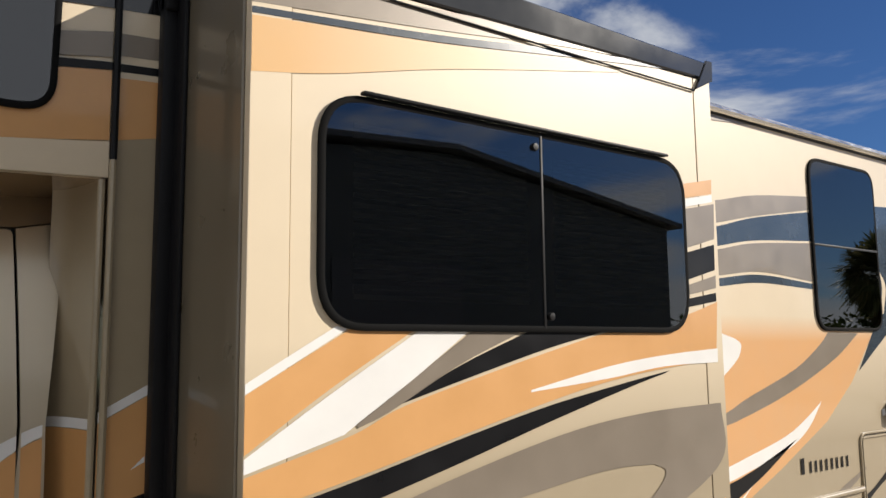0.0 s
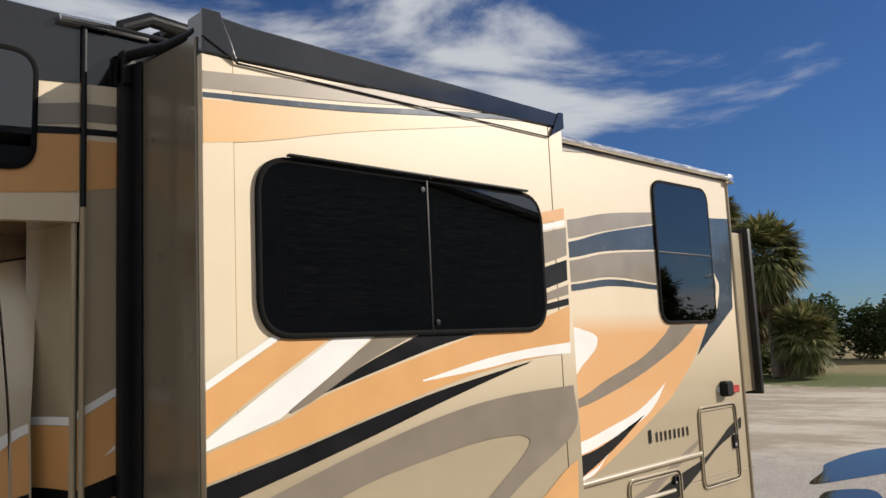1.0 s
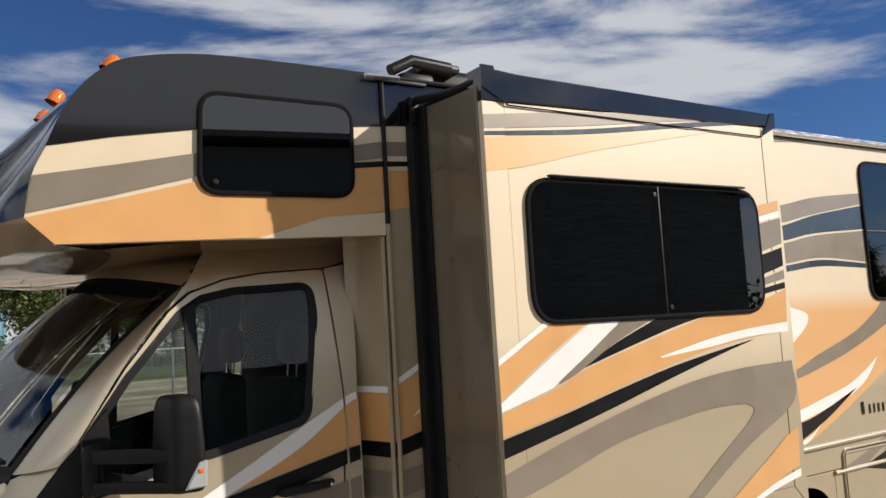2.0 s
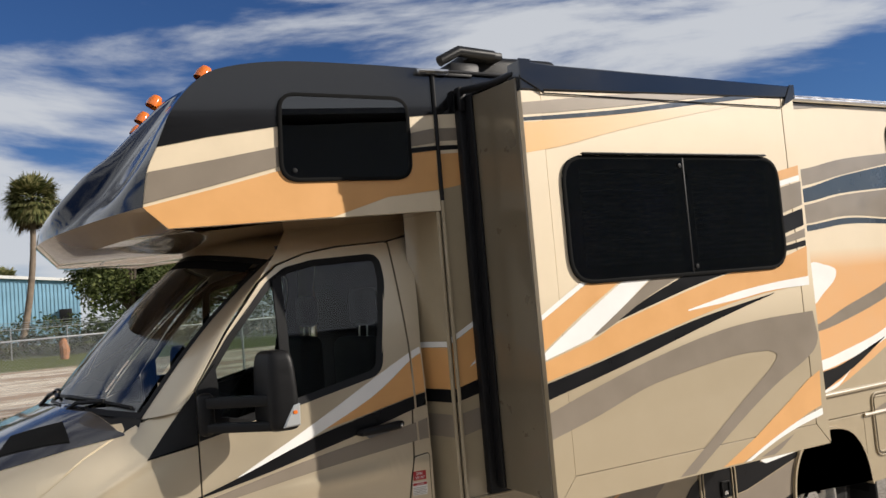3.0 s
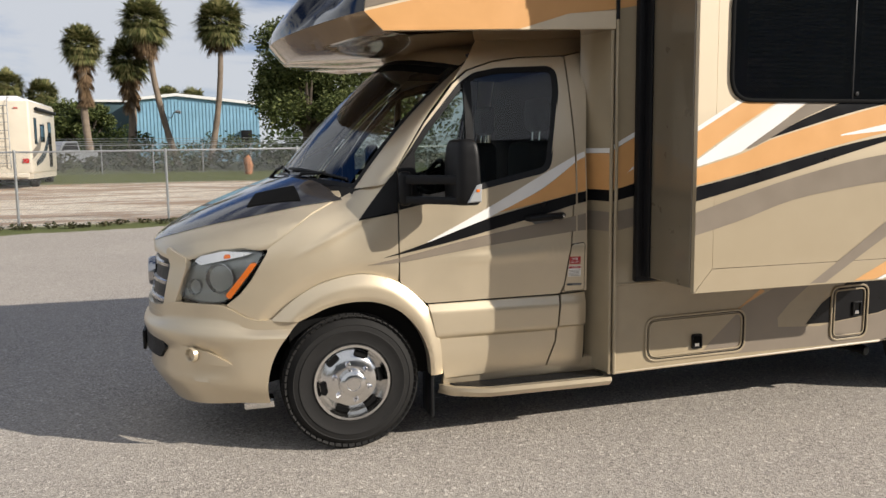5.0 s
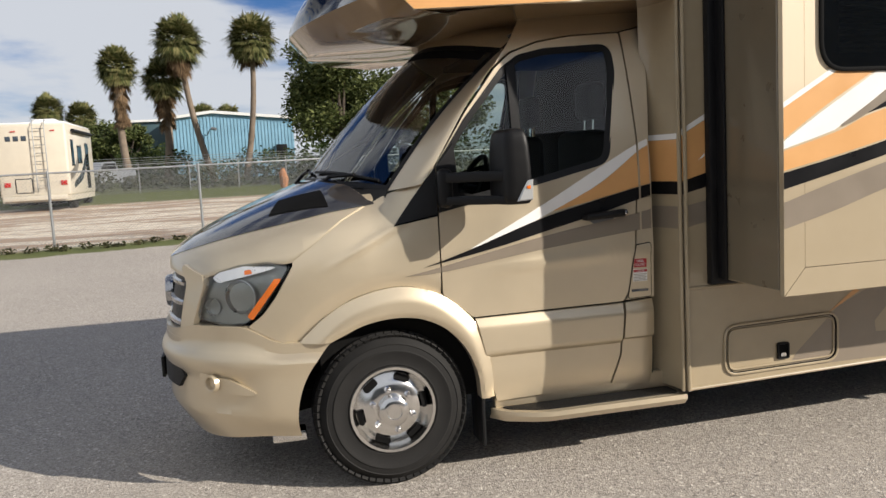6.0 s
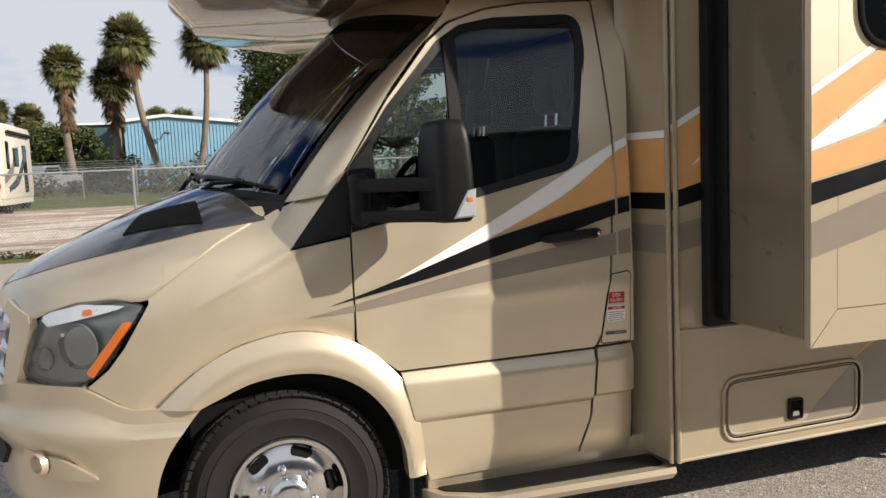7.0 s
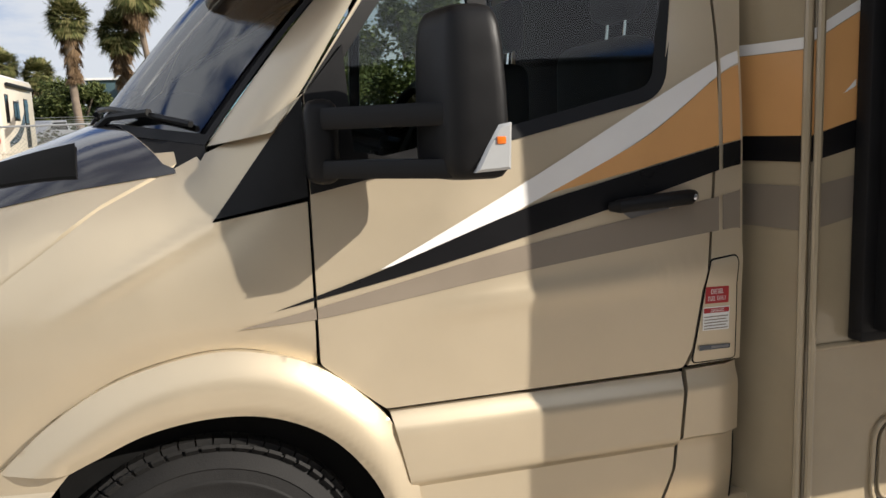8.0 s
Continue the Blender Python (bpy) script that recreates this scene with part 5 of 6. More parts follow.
# door handle, lock, fuel flap and labels
handle = part("door_handle", tube(bmesh.new(), [(1.085, side_y(1.085, 1.322) - 0.012, 1.322), (1.10, side_y(1.1, 1.32) - 0.036, 1.324), (1.20, side_y(1.2, 1.33) - 0.042, 1.331), (1.31, side_y(1.3, 1.33) - 0.036, 1.337), (1.335, side_y(1.33, 1.33) - 0.012, 1.338)], [0.013, 0.019, 0.021, 0.021, 0.015], 10), M_PLASTIC, door, "black pull handle")
part("lock", lathe([(0.0, -0.058), (0.008, -0.056), (0.010, -0.045)], 12, (1.316, side_y(1.31, 1.33), 1.337)), M_CHROME, door)
part("handle_bowl", patch(ring([(1.125, 1.315), (1.15, 1.285), (1.20, 1.268), (1.25, 1.285), (1.265, 1.318), (1.20, 1.345)]), lambda x, z: (x, side_y(x, z) - 0.0015, z), 0), M_GREYTRIM, door)
FLAP = rounded([(1.394, 1.150), (1.478, 1.160), (1.478, 0.862), (1.342, 0.860)], 0.012, 3)
part("flap_gap", patch(inset(FLAP, -0.005), cab_at(0.0025), 0.06), M_DARK, cab)
flap = part("fuel_flap", patch(FLAP, cab_at(0.005), 0.06, (0, 0.004, 0)), M_CHAMP, motorhome, "closed fuel flap with warning stickers")


def words(text, size, at, mat, parent, width=None):
    """Flat lettering that faces the near side."""
    cu = bpy.data.curves.new("lettering", "FONT")
    cu.body, cu.size, cu.align_x, cu.align_y = text, size, "CENTER", "CENTER"
    tmp = bpy.data.objects.new("lettering", cu)
    scene.collection.objects.link(tmp)
    me = bpy.data.meshes.new_from_object(tmp.evaluated_get(bpy.context.evaluated_depsgraph_get()))
    bpy.data.objects.remove(tmp)
    k = 1.0
    if width:
        xs = [v.co.x for v in me.vertices]
        k = width / (max(xs) - min(xs))
    for v in me.vertices:
        v.co = Vector((at[0] + v.co.x * k, at[1], at[2] + v.co.y))
    me.materials.clear()
    me.materials.append(mat)
    ob = new("lettering", me)
    ob.parent = parent
    return ob


M_SIGNRED = plain("sticker_red", (0.42, 0.025, 0.03), 0.5)
fy = side_y(1.41, 1.04) - 0.0065
film("sticker", [(1.379, 1.076), (1.453, 1.074), (1.452, 1.027), (1.377, 1.028)], M_SIGNRED, flap, fy)
words("DIESEL", 0.020, (1.415, fy - 0.001, 1.061), M_WHITE, flap, 0.040)
words("FUEL ONLY", 0.018, (1.415, fy - 0.001, 1.041), M_WHITE, flap, 0.058)
film("sticker", [(1.371, 1.018), (1.456, 1.017), (1.454, 0.949), (1.369, 0.951)], M_WHITE, flap, fy)
film("sticker", [(1.373, 1.015), (1.454, 1.014), (1.453, 1.000), (1.372, 1.001)], M_SIGNRED, flap, fy - 0.001)
words("DANGER", 0.013, (1.415, fy - 0.002, 1.007), M_WHITE, flap, 0.042)
for k in range(5):
    z = 0.991 - 0.0085 * k
    film("print_line", [(1.374, z), (1.450 - 0.006 * (k % 2), z), (1.450 - 0.006 * (k % 2), z - 0.003), (1.374, z - 0.003)], M_GRAY, flap, fy - 0.001)
film("sticker", [(1.361, 0.908), (1.460, 0.906), (1.458, 0.893), (1.359, 0.894)], M_NAVY, flap, fy)
film("sticker", [(1.398, 0.905), (1.455, 0.904), (1.454, 0.896), (1.397, 0.897)], M_GREYTRIM, flap, fy - 0.001)

# step board and mud flaps
STEP = [(0.535, 0.19), (0.60, 0.09), (0.74, 0.02), (0.82, 0.0), (1.605, 0.0), (1.605, 0.19)]


def step_board():
    bm = bmesh.new()
    a = [bm.verts.new((x, y, 0.325)) for x, y in STEP]
    b = [bm.verts.new((x, y - 0.004, 0.300)) for x, y in STEP]
    c = [bm.verts.new((x, y + 0.03, 0.265)) for x, y in STEP]
    bm.faces.new(a)
    bm.faces.new(c[::-1])
    for u, v in ((a, b), (b, c)):
        for k in range(6):
            bm.faces.new((u[k], u[(k + 1) % 6], v[(k + 1) % 6], v[k]))
    bmesh.ops.recalc_face_normals(bm, faces=bm.faces)
    return bm


step = part("step_board", step_board(), M_CHAMP, motorhome, "champagne running board with black tread")
part("tread", patch(rounded(inset(STEP, 0.028), 0.02, 3), lambda x, y: (x, y + 0.015, 0.330), 0, (0, 0, -0.006)), M_PLASTIC, step)
part("sill", boxes(((0.56, 0.185, 0.32), (1.60, 0.24, 0.42)), bevel=0.01), M_CHAMP, cab)
part("mud_flap", boxes(((0.475, 0.155, 0.13), (0.497, 0.36, 0.60)), bevel=0.008), M_RUBBER, motorhome)
part("mud_flap", boxes(((4.93, 0.02, 0.12), (4.955, 0.55, 0.60)), bevel=0.008), M_RUBBER, motorhome)

# bumper details
both("fog_bezel", lambda: patch(rounded([(-0.955, 0.64), (-0.80, 0.615), (-0.665, 0.545), (-0.70, 0.535), (-0.93, 0.545)], 0.012, 3), lambda x, z: (x - 0.012, side_y(x, z) - 0.036, z), 0.04, (0.01, 0.02, 0)), M_CHAMP, bumper_part)
both("fog_lamp", lambda: lathe([(0.0, 0.016), (0.026, 0.012), (0.034, -0.008), (0.042, -0.010), (0.048, 0.014)], 24, (0, 0, 0)), M_CHAMP, bumper_part)
for ob in [o for o in bumper_part.children if o.name.startswith("fog_lamp")]:
    far = ob.data.vertices[0].co.y > 1
    if far:
        for v in ob.data.vertices:
            v.co.y -= 2 * YC
    yy = side_y(-0.895, 0.59) - 0.055
    ob.matrix_basis = Matrix.Translation((-0.905, 2 * YC - yy if far else yy, 0.592)) @ Matrix.Rotation(radians(48 if far else -48), 4, "Z")
part("bumper_intake", front_patch([(0.55, 0.60), (0.62, 0.70), (2 * YC - 0.62, 0.70), (2 * YC - 0.55, 0.60), (2 * YC - 0.62, 0.53), (0.62, 0.53)], 0.034), M_PLASTIC, bumper_part)
part("plate_holder", boxes(((-1.205, YC - 0.16, 0.50), (-1.185, YC + 0.16, 0.62)), bevel=0.004), M_PLASTIC, bumper_part)
part("tow_bracket", boxes(((-0.62, 0.30, 0.245), (-0.44, 0.42, 0.30)), bevel=0.01), M_STEEL, bumper_part)

# wipers
for u0 in (0.23, 0.58):
    w = bmesh.new()
    tube(w, [tuple(screen_point(u0, 0.0) + Vector((-0.05, 0, -0.01))), tuple(screen_point(u0 - 0.03, 0.03, 0.03)), tuple(screen_point(u0 - 0.12, 0.06, 0.025))], 0.011, 6)
    tube(w, [tuple(screen_point(u0 - 0.20, 0.045, 0.016)), tuple(screen_point(u0 - 0.10, 0.06, 0.018)), tuple(screen_point(u0 + 0.02, 0.065, 0.018)), tuple(screen_point(u0 + 0.12, 0.06, 0.016))], 0.009, 6)
    part("wiper", w, M_PLASTIC, motorhome)

# inside the cab
for y in (0.62, 1.67):
    s = part("cab_seat", box(box(box(bmesh.new(), (0.80, y - 0.25, 0.90), (1.32, y + 0.25, 1.08), 0.05, 3), (1.23, y - 0.24, 1.02), (1.39, y + 0.24, 1.80), 0.06, 3), (1.31, y - 0.13, 1.86), (1.41, y + 0.13, 2.08), 0.045, 3), M_SEAT, motorhome, "dark cloth captain's seat")
    part("headrest_post", tube(tube(bmesh.new(), [(1.35, y - 0.06, 1.77), (1.36, y - 0.06, 1.89)], 0.007, 6), [(1.35, y + 0.06, 1.77), (1.36, y + 0.06, 1.89)], 0.007, 6), M_CHROME, s)
part("dashboard", box(box(bmesh.new(), (-0.18, 0.26, 1.0), (0.42, 2 * YC - 0.26, 1.46), 0.09, 4), (0.10, 0.40, 1.40), (0.44, 0.86, 1.54), 0.05, 3), M_DASH, motorhome)
wheel_ring = bmesh.new()
tube(wheel_ring, [(0.20 * math.sin(k * math.tau / 24) * 0.0, 0.20 * math.cos(k * math.tau / 24), 0.20 * math.sin(k * math.tau / 24)) for k in range(25)], 0.016, 8, False)
tube(wheel_ring, [(0, -0.19, 0), (-0.03, 0, 0), (0, 0.19, 0)], 0.02, 6)
tube(wheel_ring, [(-0.03, 0, 0), (-0.20, 0, -0.02)], 0.035, 8)
part("steering_wheel", wheel_ring, M_PLASTIC, motorhome).matrix_basis = Matrix.Translation((0.60, 0.64, 1.50)) @ Matrix.Rotation(radians(28), 4, "Y")
part("cab_floor", boxes(((-0.35, 0.25, 0.40), (1.60, 2 * YC - 0.25, 0.85))), M_DARK, motorhome)
part("headliner", boxes(((0.80, 0.34, 2.30), (1.60, 2 * YC - 0.34, 2.33))), M_SEAT, motorhome)
part("engine_block", boxes(((-0.85, 0.50, 0.45), (-0.30, 2 * YC - 0.50, 1.10)), bevel=0.03), M_DARK, motorhome)
part("axle", tube(bmesh.new(), [(0, 0.3, 0.39), (0, 2 * YC - 0.3, 0.39)], 0.06, 10), M_DARK, motorhome)
part("axle", tube(bmesh.new(), [(4.325, 0.2, 0.39), (4.325, 2 * YC - 0.2, 0.39)], 0.09, 10), M_DARK, motorhome)
part("chassis_rail", boxes(((0.5, 0.60, 0.42), (6.4, 0.70, 0.56)), ((0.5, 1.59, 0.42), (6.4, 1.69, 0.56))), M_DARK, motorhome)
part("exhaust", tube(bmesh.new(), [(1.8, 0.42, 0.34), (3.4, 0.40, 0.33), (3.62, 0.25, 0.31), (3.66, 0.10, 0.30)], 0.035, 10), M_DARK, motorhome)


# ---- motorhome: hatches, lamps, roof ----
def hatch(poly, r, latch, mat, name="cargo_door"):
    p = rounded(poly, r, 5)
    h = part(name, hoop(inset(p, -0.010), 0.014, -0.012, -0.001), mat, motorhome, "flush cargo door with a paddle latch")
    part("gap", hoop(inset(p, 0.004), 0.005, -0.0085, -0.001), M_DARK, h)
    part("inner_bead", hoop(inset(p, 0.018), 0.009, -0.0095, -0.001), mat, h)
    x, z, w, d = latch
    l = part("latch", hoop(rounded([(x - w, z - d), (x + w, z - d), (x + w, z + d), (x - w, z + d)], 0.012, 4), 0.010, -0.016, -0.002), M_PLASTIC, h)
    part("paddle", slab(rounded([(x - w * 0.7, z - d * 0.75), (x + w * 0.7, z - d * 0.75), (x + w * 0.7, z + d * 0.8), (x - w * 0.7, z + d * 0.8)], 0.01, 3), -0.0075, -0.002, 0.002), M_DARK, h)
    part("key_cap", slab(rounded([(x - w * 0.5, z - d * 0.7), (x + w * 0.5, z - d * 0.7), (x + w * 0.4, z - d * 0.2), (x - w * 0.4, z - d * 0.2)], 0.006, 3), -0.014, -0.006, 0.002), M_STEEL, h)
    return h


hatch([(1.838, 0.405), (2.560, 0.418), (2.562, 0.690), (1.842, 0.675)], 0.075, (2.205, 0.505, 0.038, 0.047), M_TAN)
hatch([(3.247, 0.432), (3.540, 0.440), (3.545, 0.800), (3.252, 0.790)], 0.060, (3.455, 0.635, 0.036, 0.050), M_TAN)
hatch([(5.890, 0.855), (6.440, 0.855), (6.440, 1.412), (5.890, 1.412)], 0.060, (6.395, 1.13, 0.036, 0.050), M_TAN)
hatch([(4.965, 0.60), (5.590, 0.60), (5.590, 1.035), (4.965, 1.035)], 0.060, (5.52, 0.97, 0.03, 0.03), M_TAN)
for z0 in (0.478, 0.462):
    film("print_line", [(3.29, z0), (3.365, z0), (3.365, z0 - 0.006), (3.29, z0 - 0.006)], M_GRAY, motorhome, -0.0125)
part("arch_lip", patch(swoosh([(x, z) for x, z in ARCH_R], [(4.045, 0.40), (4.085, 0.625), (4.168, 0.772), (4.315, 0.862), (4.565, 0.867), (4.73, 0.795), (4.835, 0.625), (4.875, 0.42)]), wall_at(-0.022), 0, (0, 0.03, 0)), M_TAN, motorhome)
part("outlet_box", slab(rounded([(6.235, 1.47), (6.345, 1.47), (6.345, 1.585), (6.235, 1.585)], 0.03, 4), -0.06, 0.0, 0.012), M_PLASTIC, motorhome)
film("sticker", [(6.185, 1.505), (6.225, 1.505), (6.225, 1.545), (6.185, 1.545)], M_WHITE, motorhome, -0.003)
part("side_marker", slab(rounded([(6.385, 1.487), (6.490, 1.487), (6.490, 1.545), (6.385, 1.545)], 0.01, 3), -0.03, 0.0, 0.006), M_RED, motorhome, "red side marker lamp")
# plain bars in place of the model name
x = 5.235
for k, (w, h) in enumerate(((0.075, 0.085), (0.04, 0.062), (0.04, 0.062), (0.042, 0.062), (0.045, 0.062), (0.042, 0.062), (0.042, 0.062), (0.045, 0.062), (0.04, 0.062))):
    film("name_bar", [(x, 1.243), (x + w * 0.42, 1.243), (x + w * 0.42, 1.243 + h), (x, 1.243 + h)], M_BLACK, motorhome, -0.005)
    x += w + 0.014
# rear slide-out
rear = part("rear_slide", boxes(((6.62, 0.26, 1.44), (7.36, 2 * YC - 0.26, 2.80)), bevel=0.006), M_TAN, motorhome, "rear slide-out with a dark flange")
part("flange", boxes(((7.345, 0.205, 1.41), (7.40, 2 * YC - 0.205, 2.84)), bevel=0.01), M_RUBBER, rear)

# roof unit, brackets and gutter
ac = part("air_conditioner", box(bmesh.new(), (2.22, 0.72, 3.26), (3.02, 1.45, 3.585), 0.06, 4), M_PLASTIC, motorhome, "black low-profile roof air conditioner")
for k in range(7):
    part("louvre", boxes(((2.74, 0.715, 3.380 + 0.022 * k), (2.96, 0.735, 3.391 + 0.022 * k))), M_GREYTRIM, ac)
part("cover_clip", boxes(((2.24, 0.62, 3.52), (2.50, 0.73, 3.575)), bevel=0.02), M_PLASTIC, ac)
part("roof_bracket", tube(box(bmesh.new(), (2.02, 0.50, 3.26), (2.24, 0.66, 3.45), 0.03), [(1.98, 0.56, 3.46), (2.12, 0.56, 3.535), (2.40, 0.60, 3.535)], 0.035, 10), M_PLASTIC, motorhome)
part("gutter", tube(box(bmesh.new(), (1.60, -0.02, 3.185), (1.86, 0.015, 3.205), 0.004), [(1.60, -0.012, 3.21), (3.70, -0.012, 3.20)], 0.012, 8), M_RUBBER, motorhome)
clip = box(bmesh.new(), (1.515, -0.035, 3.185), (1.70, 0.01, 3.213), 0.006)
tube(clip, [(1.52, -0.03, 3.20), (1.70, -0.03, 3.205)], 0.014, 8)
part("gutter_cap", clip, M_STEEL, motorhome)
part("roof_seam", tube(bmesh.new(), [(1.612, -0.012, 3.19), (1.615, 0.2, 3.235), (1.615, YC, 3.29), (1.615, 2.1, 3.235)], 0.010, 6), M_RUBBER, motorhome)

# ---- behind the vehicle: fences, palms, trees, shed ----
M_BARK = plain("palm_bark", (0.20, 0.155, 0.115), 0.9, 0, 0, 0.35, 3, 0.6, 14)
M_OAKBARK = plain("oak_bark", (0.10, 0.08, 0.06), 0.95, 0, 0, 0.3, 4, 0.7, 18)
M_GALV = plain("galvanised_steel", (0.34, 0.35, 0.35), 0.45, 0.7, 0, 0.15, 9)


def leafy(name, colours, rough=0.55):
    """Leaves whose green wanders from leaf to leaf, a little light passing through."""
    m, nodes, links, b = material(name)
    geo = nodes.new("ShaderNodeNewGeometry")
    ramp = nodes.new("ShaderNodeValToRGB")
    el = ramp.color_ramp.elements
    el[0].color, el[1].color = (*colours[0], 1), (*colours[-1], 1)
    for i, c in enumerate(colours[1:-1]):
        e = el.new((i + 1) / (len(colours) - 1))
        e.color = (*c, 1)
    links.new(geo.outputs["Random Per Island"], ramp.inputs["Fac"])
    links.new(ramp.outputs["Color"], b.inputs["Base Color"])
    b.inputs["Roughness"].default_value = rough
    b.inputs["Specular IOR Level"].default_value = 0.15
    tr = nodes.new("ShaderNodeBsdfTranslucent")
    links.new(ramp.outputs["Color"], tr.inputs["Color"])
    mx = nodes.new("ShaderNodeMixShader")
    mx.inputs["Fac"].default_value = 0.25
    links.new(b.outputs["BSDF"], mx.inputs[1])
    links.new(tr.outputs["BSDF"], mx.inputs[2])
    links.new(mx.outputs["Shader"], nodes["Material Output"].inputs["Surface"])
    return m


M_FROND = leafy("palm_fronds", [(0.055, 0.066, 0.026), (0.11, 0.125, 0.045), (0.19, 0.19, 0.075), (0.32, 0.28, 0.13)])
M_DRY = leafy("dry_fronds", [(0.09, 0.06, 0.036), (0.16, 0.105, 0.06), (0.24, 0.165, 0.095)], 0.8)
M_LEAF = leafy("oak_leaves", [(0.032, 0.046, 0.016), (0.075, 0.095, 0.03), (0.18, 0.20, 0.075)])
M_BUSH = leafy("bush_leaves", [(0.025, 0.040, 0.014), (0.05, 0.075, 0.022), (0.09, 0.11, 0.035)])
M_TALL = leafy("weeds", [(0.03, 0.034, 0.016), (0.06, 0.062, 0.028), (0.10, 0.09, 0.045)])


def fan(verts, faces, root, d, size, rng, droop):
    """One fan leaf: a stalk and many narrow blades that bend down."""
    d = d.normalized()
    side = d.cross(Vector((0, 0, 1)))
    side = side.normalized() if side.length > 0.05 else Vector((1, 0, 0))
    up = side.cross(d).normalized()
    hub = root + d * size * 0.55
    k = len(verts)
    verts += [tuple(root + side * 0.015), tuple(root - side * 0.015), tuple(hub - side * 0.02), tuple(hub + side * 0.02)]
    faces.append((k, k + 1, k + 2, k + 3))
    n = 21
    for i in range(n):
        a = (i / (n - 1) - 0.5) * 2.9 + rng.uniform(-0.06, 0.06)
        b = (d * math.cos(a) + side * math.sin(a) + up * (0.25 * math.cos(a * 1.3))).normalized()
        ln = size * rng.uniform(0.50, 0.66) * (1 - 0.25 * abs(a) / 1.45)
        w = b.cross(up).normalized() * 0.030 * size
        m = hub + b * ln * 0.55 + Vector((0, 0, -droop * 0.10 * size))
        e = hub + b * ln + Vector((0, 0, -droop * 0.30 * size))
        k = len(verts)
        verts += [tuple(hub), tuple(m - w), tuple(e), tuple(m + w)]
        faces.append((k, k + 1, k + 2, k + 3))


def from_lists(name, verts, faces, mat, parent, label=""):
    me = bpy.data.meshes.new(name)
    me.from_pydata(verts, [], faces)
    me.materials.append(mat)
    ob = new(name, me)
    ob.parent = parent
    if label:
        ob["label"] = label
    return ob


def palm(base, top, r, seed, shaggy=0.4, label="tall cabbage palm with a round fan crown", thick=0.17):
    """A cabbage palm: leaning ringed trunk, hanging dry skirt, ball of fan leaves."""
    rng = random.Random(seed)
    base, top = Vector(base), Vector(top)
    t = thing("palm_tree", label, "palm tree", "palms behind the lot", at=base)
    bm = bmesh.new()
    h = (top - base).length
    pts, rs = [], []
    n = 16
    for i in range(n + 1):
        u = i / n
        p = (top - base) * u
        p.x += 0.05 * h * math.sin(u * math.pi) * (1 if seed % 2 else -1) * 0.6
        pts.append(p)
        rs.append(thick * (1.25 - 0.4 * u) * (1 + 0.07 * (i % 2)) * (1 + shaggy * 0.9 * smooth(0.55, 1.0, u)))
    tube(bm, pts, rs, 10)
    part("trunk", bm, M_BARK, t)
    crown = top - base
    v, f = [], []
    for i in range(170):
        z = 1.0 - 1.85 * (i + 0.5) / 170 + rng.uniform(-0.06, 0.06)
        a = i * 2.39996 + rng.uniform(-0.3, 0.3)
        c = math.sqrt(max(0.05, 1 - z * z))
        d = Vector((c * math.cos(a), c * math.sin(a), z))
        fan(v, f, crown + Vector((0, 0, 0.1)), d, r * rng.uniform(0.70, 1.04), rng, 0.75 - 0.35 * z)
    from_lists("crown", v, f, M_FROND, t)
    v, f = [], []
    for i in range(int(18 + 40 * shaggy)):
        a = rng.uniform(0, math.tau)
        lo = rng.uniform(0, 1) * shaggy
        d = Vector((math.cos(a) * 0.55, math.sin(a) * 0.55, -0.85 - rng.random() * 0.5))
        fan(v, f, crown - Vector((0, 0, lo * h * 0.42)), d, r * rng.uniform(0.55, 0.95 - 0.35 * lo), rng, 1.0)
    from_lists("dry_skirt", v, f, M_DRY, t, "hanging dead fronds")
    return t


def leaf_cloud(verts, faces, centre, radii, n, size, rng, shell=0.55):
    """Small bent leaves through an ellipsoid, thickest near its skin."""
    for _ in range(n):
        d = Vector((rng.gauss(0, 1), rng.gauss(0, 1), rng.gauss(0, 1))).normalized()
        q = rng.uniform(shell, 1.0) * (0.88 + 0.24 * noise.noise(d * 2.3 + Vector(centre)))
        p = Vector(centre) + Vector((d.x * radii[0], d.y * radii[1], d.z * radii[2])) * q
        a = Vector((rng.gauss(0, 1), rng.gauss(0, 1), rng.gauss(0, 0.6))).normalized()
        b = a.cross(Vector((rng.gauss(0, 1), rng.gauss(0, 1), rng.gauss(0, 1)))).normalized()
        s = size * rng.uniform(0.6, 1.3)
        k = len(verts)
        verts += [tuple(p - a * s), tuple(p + b * s * 0.45), tuple(p + a * s), tuple(p - b * s * 0.45)]
        faces.append((k, k + 1, k + 2, k + 3))


